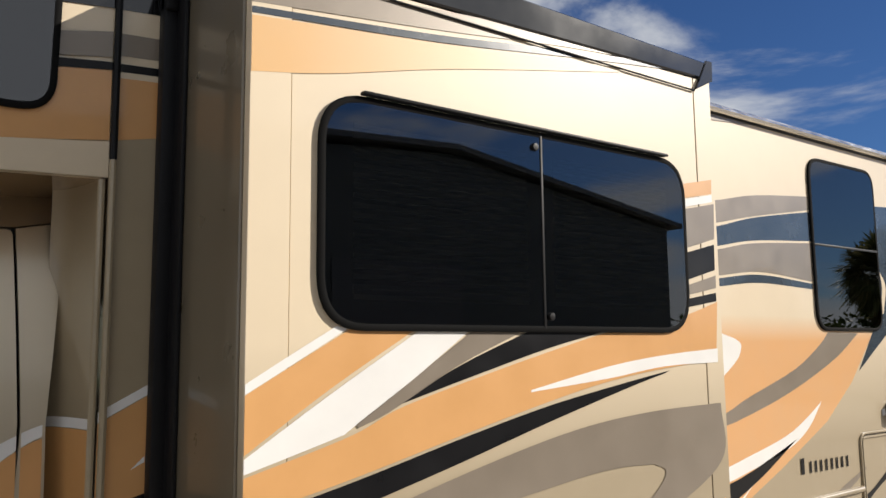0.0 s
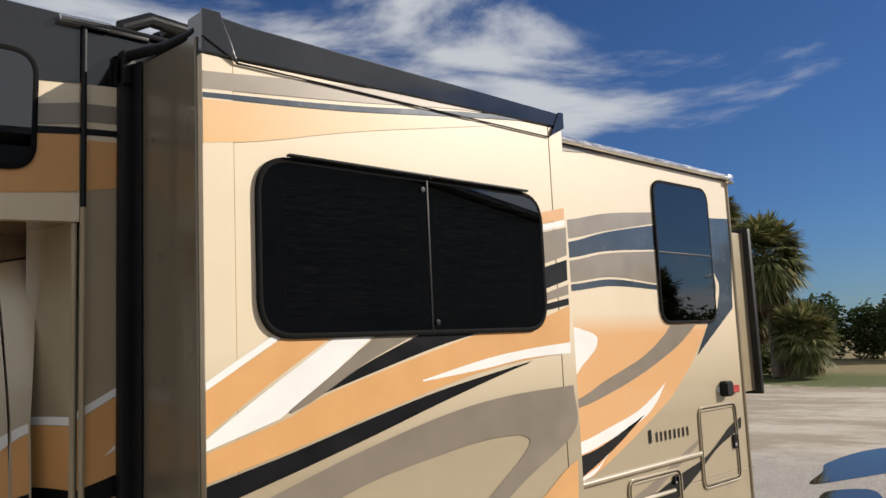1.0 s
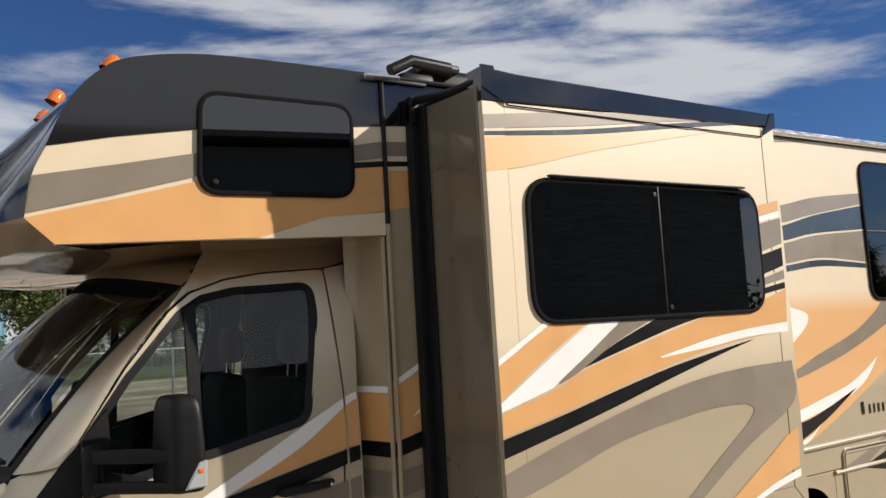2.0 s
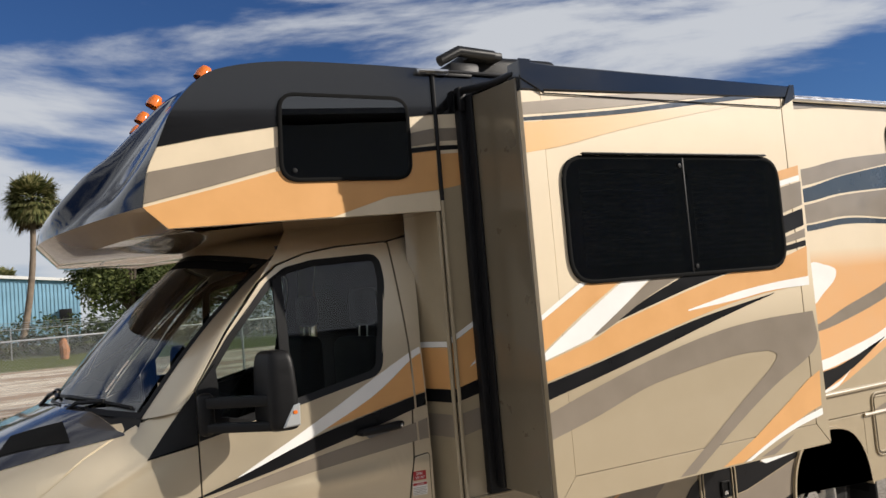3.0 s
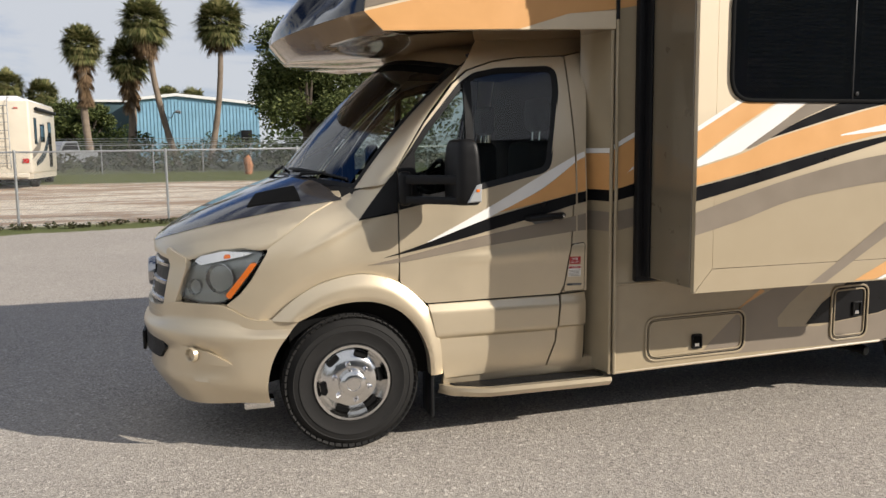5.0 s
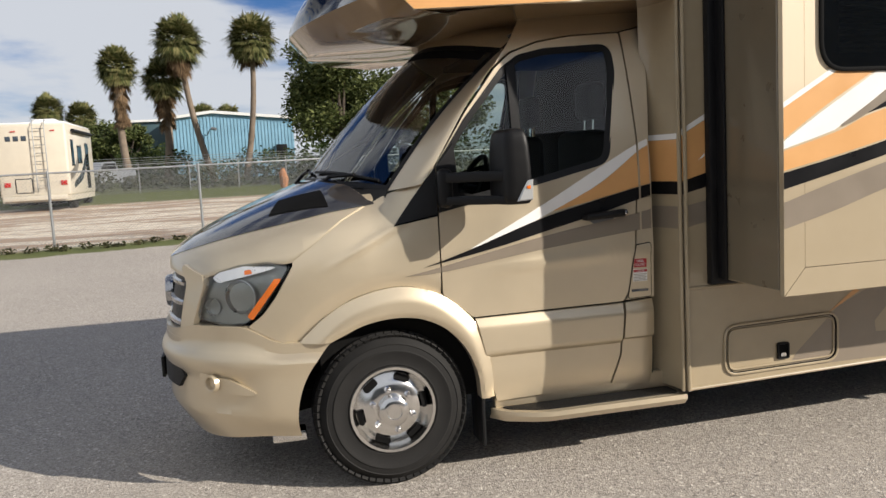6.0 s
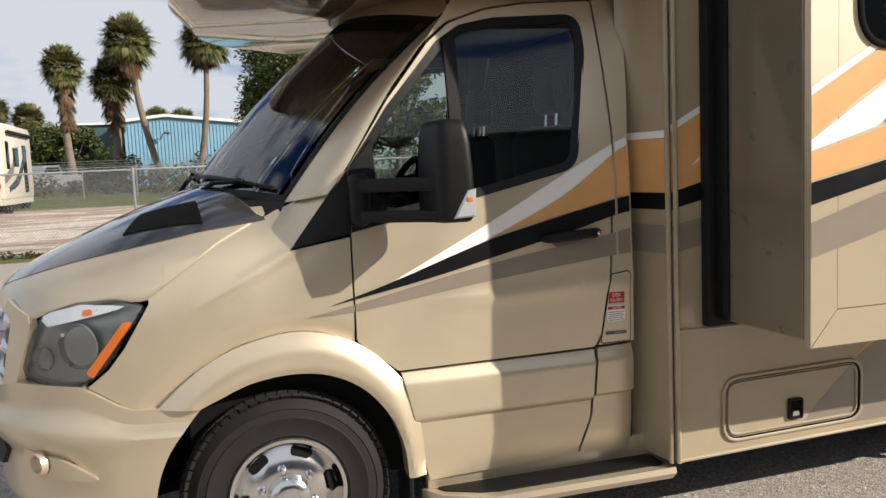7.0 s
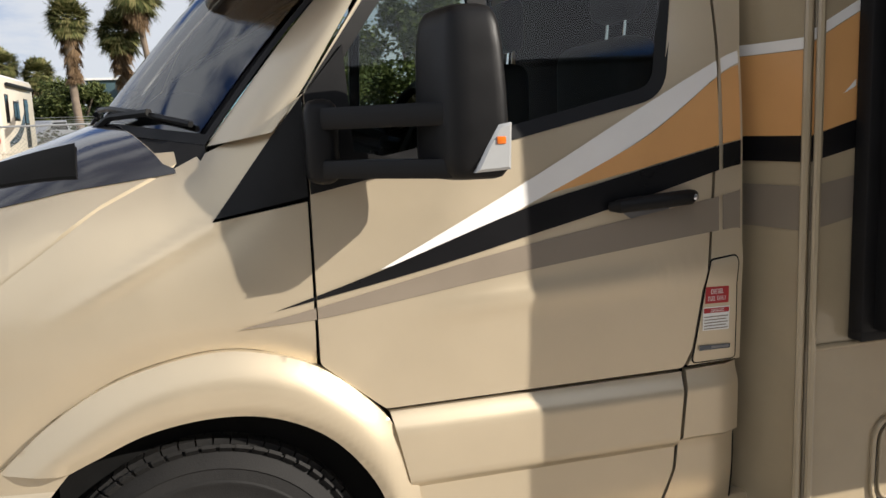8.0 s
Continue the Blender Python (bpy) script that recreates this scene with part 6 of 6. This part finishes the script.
def broad_tree(x, y, height, spread, seed, label, leaves=9000, size=0.17):
    rng = random.Random(seed)
    z0 = rise(y)
    t = thing("tree", label, "tree", at=(x, y, z0))
    bm = bmesh.new()
    tube(bm, [(0, 0, -0.1), (0.05, 0.0, height * 0.16), (-0.05, 0.1, height * 0.36)], [0.42, 0.32, 0.24], 10)
    clumps = []
    for i in range(17):
        a, u = i * 2.4, rng.uniform(0.30, 0.95)
        rad = spread * math.sqrt(1 - (2 * (u - 0.52)) ** 2 * 0.8) * rng.uniform(0.35, 0.85)
        c = Vector((math.cos(a) * rad, math.sin(a) * rad, height * u))
        clumps.append((c, spread * rng.uniform(0.30, 0.48)))
        tube(bm, [(0, 0.05, height * 0.25), tuple(c * 0.5 + Vector((0, 0, height * 0.12))), tuple(c)], [0.16, 0.09, 0.03], 6)
    part("trunk", bm, M_OAKBARK, t)
    v, f = [], []
    for c, r in clumps:
        leaf_cloud(v, f, c, (r, r, r * 0.8), leaves // 17, size, rng, 0.35)
    from_lists("crown", v, f, M_LEAF, t)
    return t


def bush_row(name, label, spots, mat, leaf, per, seed, kind="stuff", category="bushes"):
    rng = random.Random(seed)
    v, f = [], []
    for x, y, rx, ry, h in spots:
        leaf_cloud(v, f, (x, y, rise(y) + h * 0.45), (rx, ry, h * 0.6), per, leaf, rng, 0.45)
    ob = from_lists(name, v, f, mat, None)
    return tagged(ob, label, category, kind=kind)


def fence(name, posts, height, label, wire=0.0028, gap=0.075, mesh_on=True):
    """Chain-link fence: posts with caps, top rail, woven wire."""
    t = thing(name, label, "fence")
    first = None
    for x, y in posts:
        if first is None:
            bm = tube(bmesh.new(), [(0, 0, -0.3), (0, 0, height)], 0.030, 10)
            lathe_cap = bmesh.ops.create_uvsphere(bm, u_segments=10, v_segments=5, radius=0.034)["verts"]
            for q in lathe_cap:
                q.co.z += height
            first = part("post", bm, M_GALV, t)
            first.matrix_basis = Matrix.Translation((x, y, rise(y)))
        else:
            again(first, t, Matrix.Translation((x, y, rise(y))))
    pts = [Vector((x, y, rise(y))) for x, y in posts]
    part("top_rail", tube(bmesh.new(), [tuple(p + Vector((0, 0, height - 0.02))) for p in pts], 0.021, 8), M_GALV, t)
    part("bottom_wire", tube(bmesh.new(), [tuple(p + Vector((0, -0.03, 0.05))) for p in pts], 0.004, 5), M_GALV, t)
    v, f = [], []
    for a, b in zip(pts, pts[1:]):
        d = b - a
        ln = d.length
        d.normalize()
        hh = height - 0.06
        k = -int(hh / gap) - 1
        while k * gap < ln + hh:
            for s in (1, -1):
                u0, z0, u1, z1 = k * gap, 0.03, k * gap + hh, 0.03 + hh
                if s < 0:
                    u0, u1 = u1, u0
                lo, hi = sorted((u0, u1))
                w0, w1 = max(0.0, lo), min(ln, hi)
                if w1 - w0 > 0.01:
                    zz = lambda u: z0 + (z1 - z0) * (u - u0) / (u1 - u0)
                    p, q = a + d * w0 + Vector((0, -0.03, zz(w0))), a + d * w1 + Vector((0, -0.03, zz(w1)))
                    n = Vector((0, 0, 1)) * wire * 1.4
                    g = d.cross(Vector((0, 0, 1))) * wire
                    j = len(v)
                    v += [tuple(p + n), tuple(p - n), tuple(p + g), tuple(q + n), tuple(q - n), tuple(q + g)]
                    f += [(j, j + 1, j + 4, j + 3), (j + 1, j + 2, j + 5, j + 4), (j + 2, j, j + 3, j + 5)]
            k += 1
    from_lists("chain_link", v, f, M_GALV, t, "woven diamond wire")
    return t


fence("chain_link_fence", [(-13.98, 13.4), (-10.88, 14.0), (-7.78, 14.6), (-4.68, 15.2), (-1.59, 15.8), (1.52, 16.4), (4.62, 17.0), (7.72, 17.6), (10.82, 18.2)], 1.68, "galvanised chain-link fence with round posts")
fence("chain_link_fence", [(-22.3 + 2.4 * k, 38.5 + 0.08 * k) for k in range(18)], 1.45, "galvanised chain-link fence along the grass", 0.004, 0.11)
wires = bmesh.new()
for z in (1.52, 1.62, 1.74):
    tube(wires, [(-22, 38.5, rise(38.5) + z), (20, 39.8, rise(39.8) + z)], 0.012, 5)
tagged(part("barbed_wire", wires, M_GALV), "strands of barbed wire above the far fence", "wire")

G = 1.1
palm((-0.25, 50, G), (0.72, 50, 9.95), 1.78, 3, 0.10)
palm((-2.15, 49, G), (-3.68, 49, 9.8), 1.68, 4, 0.35, "tall leaning cabbage palm with a shaggy crown")
palm((-5.05, 50.5, G), (-4.85, 50.5, 7.65), 1.5, 5, 0.9, "cabbage palm thick with dead hanging fronds", 0.22)
palm((-6.95, 48, G), (-7.15, 48, 8.1), 1.36, 6, 0.95, "cabbage palm with vine-hung trunk", 0.19)
palm((-16.8, 76, G), (-16.8, 76, 8.0), 1.6, 7, 0.3, "small far cabbage palm")
palm((-14.0, 76, G), (-14.1, 76, 7.2), 1.6, 8, 0.3, "small far cabbage palm")
palm((-1.4, 84, G), (-1.4, 84, 7.2), 1.6, 9, 0.3, "far palm behind the shed")
palm((-3.8, 84, G), (-3.8, 84, 7.3), 1.6, 10, 0.3, "far palm behind the shed")
broad_tree(4.9, 41, 7.6, 4.0, 21, "dense dark-leaved oak beside the blue shed", 46000, 0.115)
broad_tree(11.0, 43, 7.6, 3.8, 22, "dense dark-leaved oak behind the fence", 9000, 0.18)
broad_tree(-12.5, 66, 4.6, 3.2, 23, "round green tree behind the far motorhome", 9000, 0.16)
broad_tree(-9.3, 64, 4.4, 2.4, 24, "round green tree behind the fence", 8000, 0.16)
rng = random.Random(5)
bush_row("bushes", "vine-covered bushes under the palms", [(-7.5 + 1.1 * k, 51 + rng.uniform(-1, 2), 1.0, 1.0, 1.6 + 1.4 * rng.random()) for k in range(4)], M_BUSH, 0.13, 700, 31)
bush_row("weeds", "rough weeds along the far fence", [(-14 + 1.3 * k, 41.5 + rng.uniform(-0.6, 1.2), 0.9, 0.7, 0.75 + 0.6 * rng.random()) for k in range(24)], M_TALL, 0.10, 330, 32, category="weeds")
bush_row("bushes", "dark shrubs in front of the blue shed", [(-3 + 1.5 * k, 60 + rng.uniform(-1, 1), 1.1, 0.9, 1.7 + 0.9 * rng.random()) for k in range(8)], M_BUSH, 0.14, 420, 33)
bush_row("bushes", "far green hedge behind the lot", [(-34 + 2.6 * k, 78 + rng.uniform(-3, 3), 2.2, 2.0, 3.0 + 1.8 * rng.random()) for k in range(9)], M_BUSH, 0.22, 420, 34)
bush_row("bushes", "far green hedge behind the shed", [(6 + 2.8 * k, 70 + rng.uniform(-3, 3), 2.3, 2.0, 3.6 + 2.5 * rng.random()) for k in range(14)], M_BUSH, 0.24, 420, 35)
bush_row("grass_tufts", "uneven grass tufts along the fence foot", [(-14 + 0.37 * k + rng.uniform(-0.1, 0.1), 13.25 + 0.0706 * k + rng.uniform(-0.35, 0.2), 0.22, 0.14, 0.10 + 0.08 * rng.random()) for k in range(70)], M_TALL, 0.045, 60, 36, category="grass")
stump = bmesh.new()
tube(stump, [(0, 0, 0), (0.03, 0, 0.4), (-0.03, 0, 0.75), (0.02, 0, 0.95)], [0.17, 0.22, 0.18, 0.06], 9)
s_ob = part("stump", stump, plain("dead_palm_wood", (0.36, 0.17, 0.09), 0.9, 0, 0, 0.4, 6, 0.4, 20))
s_ob.location = (1.4, 36.5, rise(36.5))
tagged(s_ob, "reddish dead palm stump by the fence", "stump")


# blue metal shed
def shed():
    t = thing("shed", "pale blue ribbed metal shed with a white roof edge", "building", at=(0, 75, 1.0))
    m_blue = plain("blue_sheet_steel", (0.22, 0.40, 0.52), 0.45, 0.1, 0.0, 0.12, 0.6)
    m_white = plain("white_trim_steel", (0.72, 0.72, 0.70), 0.5)
    x0, x1, peak, xp = -6.4, 4.62, 6.08, -2.73
    top = lambda x: peak - 0.098 * abs(x - xp)
    eave = top(x1)
    w = part("wall", slab([(x0, 0), (x1, 0), (x1, top(x1)), (xp, peak), (x0, top(x0))], 0.0, 0.3), m_blue, t)
    rib = None
    x = x0 + 0.15
    k = 0
    while x < x1:
        bm = boxes(((x, -0.055, 0.05), (x + 0.10, 0.0, top(x + 0.05) - 0.05)))
        part("rib", bm, m_blue, w)
        x += 0.305
    part("wall", boxes(((x0, 0.0, 0), (x0 + 0.2, 24, eave)), ((x1 - 0.2, 0.3, 0), (x1, 24, eave))), m_blue, t)
    bm = bmesh.new()
    for a, b in (((x0 - 0.3, top(x0) - 0.05), (xp, peak + 0.04)), ((xp, peak + 0.04), (x1 + 0.3, top(x1) - 0.05))):
        q = [bm.verts.new(p) for p in ((a[0], -0.35, a[1]), (b[0], -0.35, b[1]), (b[0], 24, b[1]), (a[0], 24, a[1]), (a[0], -0.35, a[1] + 0.26), (b[0], -0.35, b[1] + 0.26), (b[0], 24, b[1] + 0.26), (a[0], 24, a[1] + 0.26))]
        for idx in ((0, 1, 5, 4), (4, 5, 6, 7), (0, 3, 2, 1), (1, 2, 6, 5), (0, 4, 7, 3)):
            bm.faces.new([q[i] for i in idx])
    part("roof", bm, m_white, t)
    part("annex", boxes(((-10.6, 3.0, 0), (x0 - 0.05, 20, 5.75)), bevel=0.02), plain("teal_sheet_steel", (0.045, 0.085, 0.10), 0.5, 0.1, 0.0, 0.15, 0.6), t, "dark teal annex")
    part("annex_roof", boxes(((-10.9, 2.7, 5.75), (x0 - 0.05, 20, 5.95))), m_white, t)
    part("wall_lamp", tube(tube(bmesh.new(), [(-3.2, -0.05, 4.2), (-3.0, -0.6, 4.6), (-2.7, -0.9, 4.7)], 0.05, 6), [(-2.8, -0.85, 4.7), (-2.4, -1.0, 4.62)], 0.14, 8), M_GREYTRIM, t)
    part("wall_unit", boxes(((2.9, -0.8, 1.9), (3.9, -0.06, 3.0)), bevel=0.03), M_PLASTIC, t)
    return t


shed()


# second motorhome beyond the fence
def far_motorhome():
    t = thing("motorhome", "cream motorhome with a rear ladder on the gravel", "motorhome", at=(-9.22, 29.0, rise(29.0)))
    c = plain("cream_fibreglass", (0.60, 0.545, 0.44), 0.45, 0, 0.3, 0.06, 2)
    part("body", box(bmesh.new(), (0, 0, 0.55), (2.42, 5.4, 3.25), 0.09, 3), c, t)
    part("skirt", boxes(((0.05, 0.06, 0.36), (2.40, 5.2, 0.56))), c, t)
    part("roof", box(bmesh.new(), (0.05, 0.03, 3.22), (2.38, 5.3, 3.30), 0.03), M_WHITE, t)
    part("air_conditioner", box(bmesh.new(), (0.7, 2.6, 3.30), (1.6, 3.5, 3.58), 0.07), M_WHITE, t)
    part("bumper", box(bmesh.new(), (0.1, -0.12, 0.42), (2.3, 0.0, 0.60), 0.03), c, t)
    lad = bmesh.new()
    for x in (1.32, 1.72):
        tube(lad, [(x, -0.02, 0.75), (x, -0.12, 0.85), (x, -0.12, 3.15), (x, 0.02, 3.36), (x, 0.35, 3.36)], 0.018, 6)
    for k in range(8):
        tube(lad, [(1.32, -0.12, 0.95 + 0.3 * k), (1.72, -0.12, 0.95 + 0.3 * k)], 0.014, 6)
    part("ladder", lad, M_GALV, t)
    for x in (0.18, 2.10):
        part("tail_lamp", boxes(((x, -0.03, 0.95), (x + 0.22, 0.0, 1.12)), bevel=0.01), M_RED, t)
    part("tail_lamp", boxes(((0.55, -0.03, 2.95), (0.72, 0.0, 2.99)), ((1.9, -0.03, 2.95), (2.05, 0.0, 2.99))), M_RED, t)
    for x in (0.35, 0.62, 0.89):
        part("name_bar", boxes(((x, -0.012, 2.62), (x + 0.18, 0.0, 2.80)), bevel=0.004), M_NAVY, t)
    part("plate_recess", hoop(rounded([(0.55, 0.70), (1.15, 0.70), (1.15, 1.25), (0.55, 1.25)], 0.05, 3), 0.03, -0.02, 0.0), M_PLASTIC, t)
    for y0, y1, z0, z1 in ((0.7, 1.2, 1.65, 2.65), (1.9, 2.8, 1.75, 2.45), (3.6, 4.3, 0.75, 2.6)):
        w = part("window", boxes(((2.405, y0, z0), (2.435, y1, z1)), bevel=0.01), M_RUBBER, t)
        part("pane", boxes(((2.430, y0 + 0.05, z0 + 0.05), (2.440, y1 - 0.05, z1 - 0.05))), M_PRIVACY, w)
    for pts, mat in (([(0.2, 1.1), (1.7, 1.5), (2.9, 2.5), (2.5, 2.5), (1.4, 1.75), (0.2, 1.4)], M_GRAY), ([(0.8, 0.8), (2.8, 1.2), (4.5, 2.4), (4.1, 2.5), (2.6, 1.5), (0.8, 1.0)], M_NAVY)):
        part("stripe", patch(swoosh(pts[:3], [pts[5], pts[4], pts[3]]), lambda y, z: (2.4225, y, z)), mat, t)
    part("awning", tube(bmesh.new(), [(2.50, 0.9, 2.98), (2.50, 4.9, 2.98)], 0.075, 10), M_RUBBER, t)
    wl_ = None
    for y in (1.4, 4.5):
        if wl_ is None:
            wl_ = part("wheel", lathe([(0.0, 0.05), (0.2, 0.04), (0.22, 0.0), (0.36, 0.0), (0.39, 0.05), (0.39, 0.25)], 24), M_TYRE, t)
            wl_.matrix_basis = Matrix.Translation((2.34, y, 0.39)) @ Matrix.Rotation(radians(90), 4, "Z")
        else:
            again(wl_, t, Matrix.Translation((2.34, y, 0.39)) @ Matrix.Rotation(radians(90), 4, "Z"))
    part("underbody", boxes(((0.2, 0.4, 0.25), (2.2, 5.1, 0.5))), M_DARK, t)


far_motorhome()


def pickup():
    t = thing("pickup_truck", "silver pickup truck parked behind the fence", "truck", at=(-8.6, 43.0, rise(43.0)))
    t.rotation_euler = (0, 0, radians(68))
    m_s = plain("silver_paint", (0.42, 0.44, 0.47), 0.3, 0.5, 0.7, 0.05)
    prof = rounded([(0, 0.45), (0, 0.95), (1.1, 1.08), (1.75, 1.62), (3.1, 1.66), (3.35, 1.12), (5.3, 1.12), (5.3, 0.45)], 0.1, 4)
    part("body", slab(prof, 0.0, 1.85, 0.05), m_s, t)
    part("side_window", slab(rounded([(1.42, 1.15), (1.85, 1.54), (3.0, 1.56), (3.15, 1.15)], 0.05, 3), -0.006, 0.02, 0.003), M_RUBBER, t)
    for x in (1.0, 4.3):
        part("wheel", lathe([(0.0, 0.0), (0.2, 0.0), (0.22, -0.02), (0.36, -0.02), (0.38, 0.03), (0.38, 0.25)], 24, (x, 0.0, 0.38)), M_TYRE, t)


pickup()

# ---- beyond the rear of the motorhome ----
palm((33.0, 11.6, rise(11.6)), (33.2, 11.9, 5.0), 1.95, 41, 0.5, "bushy cabbage palm at the edge of the gravel", 0.22)
palm((36.0, 15.8, rise(15.8)), (36.2, 15.8, 7.2), 1.9, 42, 0.7, "cabbage palm with dead hanging fronds", 0.2)
palm((34.5, 13.6, rise(13.6)), (34.6, 13.5, 3.6), 1.9, 43, 0.8, "bushy cabbage palm at the edge of the gravel", 0.2)
palm((32.6, 10.6, rise(10.6)), (32.6, 10.4, 1.7), 1.5, 44, 0.3, "low palmetto under the palms", 0.15)
rng = random.Random(8)
bush_row("hedge", "dense green hedge beyond the grass", [(49 + rng.uniform(-1.5, 1.5), -26 + 1.9 * k, 1.7, 1.6, 3.0 + 1.1 * rng.random()) for k in range(28)], M_BUSH, 0.14, 3200, 51, category="hedge")
bush_row("bushes", "shrubs under the palms", [(34.5 + rng.uniform(-0.8, 0.8), 11 + 0.9 * k, 0.9, 0.9, 1.5) for k in range(7)], M_LEAF, 0.09, 1200, 52)


def puddle():
    m, nodes, links, b = material("puddle_water")
    b.inputs["Base Color"].default_value = (0.035, 0.032, 0.028, 1)
    b.inputs["Roughness"].default_value = 0.03
    w = noise_node(nodes, links, 6, 2)
    bump(nodes, links, b, w.outputs["Fac"], 0.02, 0.01)
    for pts in ([(10.6, 1.5), (11.6, 1.75), (12.5, 2.0), (14.2, 1.9), (15.2, 1.0), (14.6, -0.2), (13.4, -0.6), (12.6, 0.3), (12.1, 0.9), (11.3, 1.2)], [(9.4, 0.9), (10.2, 1.15), (10.6, 0.8), (10.0, 0.45), (9.5, 0.5)]):
        tagged(part("puddle", patch(ring(pts, 8), lambda x, y: (x + 0.6, y, -0.016)), m), "shallow rain puddle on the lot", "water", kind="structure")


puddle()


# ---- behind the camera: the shed and trees that the windows mirror ----
def near_shed():
    t = thing("workshop", "dark gabled metal workshop across the lot", "building", at=(0, -16.0, 0))
    m_w = plain("dark_sheet_steel", (0.14, 0.15, 0.145), 0.5, 0.1, 0.0, 0.15, 0.5)
    m_r = plain("grey_roof_steel", (0.22, 0.22, 0.22), 0.5, 0.3)
    gable = [(-7.0, 0), (23.3, 0), (23.3, 5.9), (14.2, 7.25), (6.2, 6.75), (-7.0, 6.3)]
    part("wall", slab(gable, 0.0, -0.3), m_w, t)
    part("wall", boxes(((-7.0, -22, 0), (-6.7, -0.3, 6.2)), ((23.0, -22, 0), (23.3, -0.3, 5.8)), ((-7.0, -22.3, 0), (23.3, -22.0, 5.8))), m_w, t)
    bm = bmesh.new()
    for a, b in (((-7.3, 6.3), (14.2, 7.32)), ((14.2, 7.32), (23.7, 5.92))):
        q = [bm.verts.new(p) for p in ((a[0], 0.35, a[1]), (b[0], 0.35, b[1]), (b[0], -22.4, b[1]), (a[0], -22.4, a[1]))]
        bm.faces.new(q)
    made = bmesh.ops.extrude_face_region(bm, geom=bm.faces[:])["geom"]
    for g in made:
        if isinstance(g, bmesh.types.BMVert):
            g.co.z += 0.15
    bmesh.ops.recalc_face_normals(bm, faces=bm.faces)
    part("roof", bm, m_r, t)
    part("roll_door", boxes(((10.5, 0.0, 0.0), (14.5, 0.06, 4.2))), plain("roll_door_steel", (0.16, 0.16, 0.16), 0.5), t)


near_shed()
rng = random.Random(12)
bush_row("bushes", "tree line across the lot", [(-30 + 2.2 * k, -22 + rng.uniform(-2, 2), 2.0, 1.8, 3.2 + 2.0 * rng.random()) for k in range(16)], M_LEAF, 0.22, 420, 61)
palm((38.5, -15.0, 0), (38.8, -15.0, 5.0), 2.2, 62, 0.6, "bushy cabbage palm across the lot", 0.22)
palm((36.5, -19.5, 0), (36.3, -19.5, 3.6), 2.1, 63, 0.6, "bushy cabbage palm across the lot", 0.22)
bush_row("hedge", "green hedge across the lot", [(36 + rng.uniform(-1.5, 1.5), -34 + 2.2 * k, 1.9, 1.8, 3.0 + 1.2 * rng.random()) for k in range(10)], M_BUSH, 0.2, 420, 64, category="hedge")
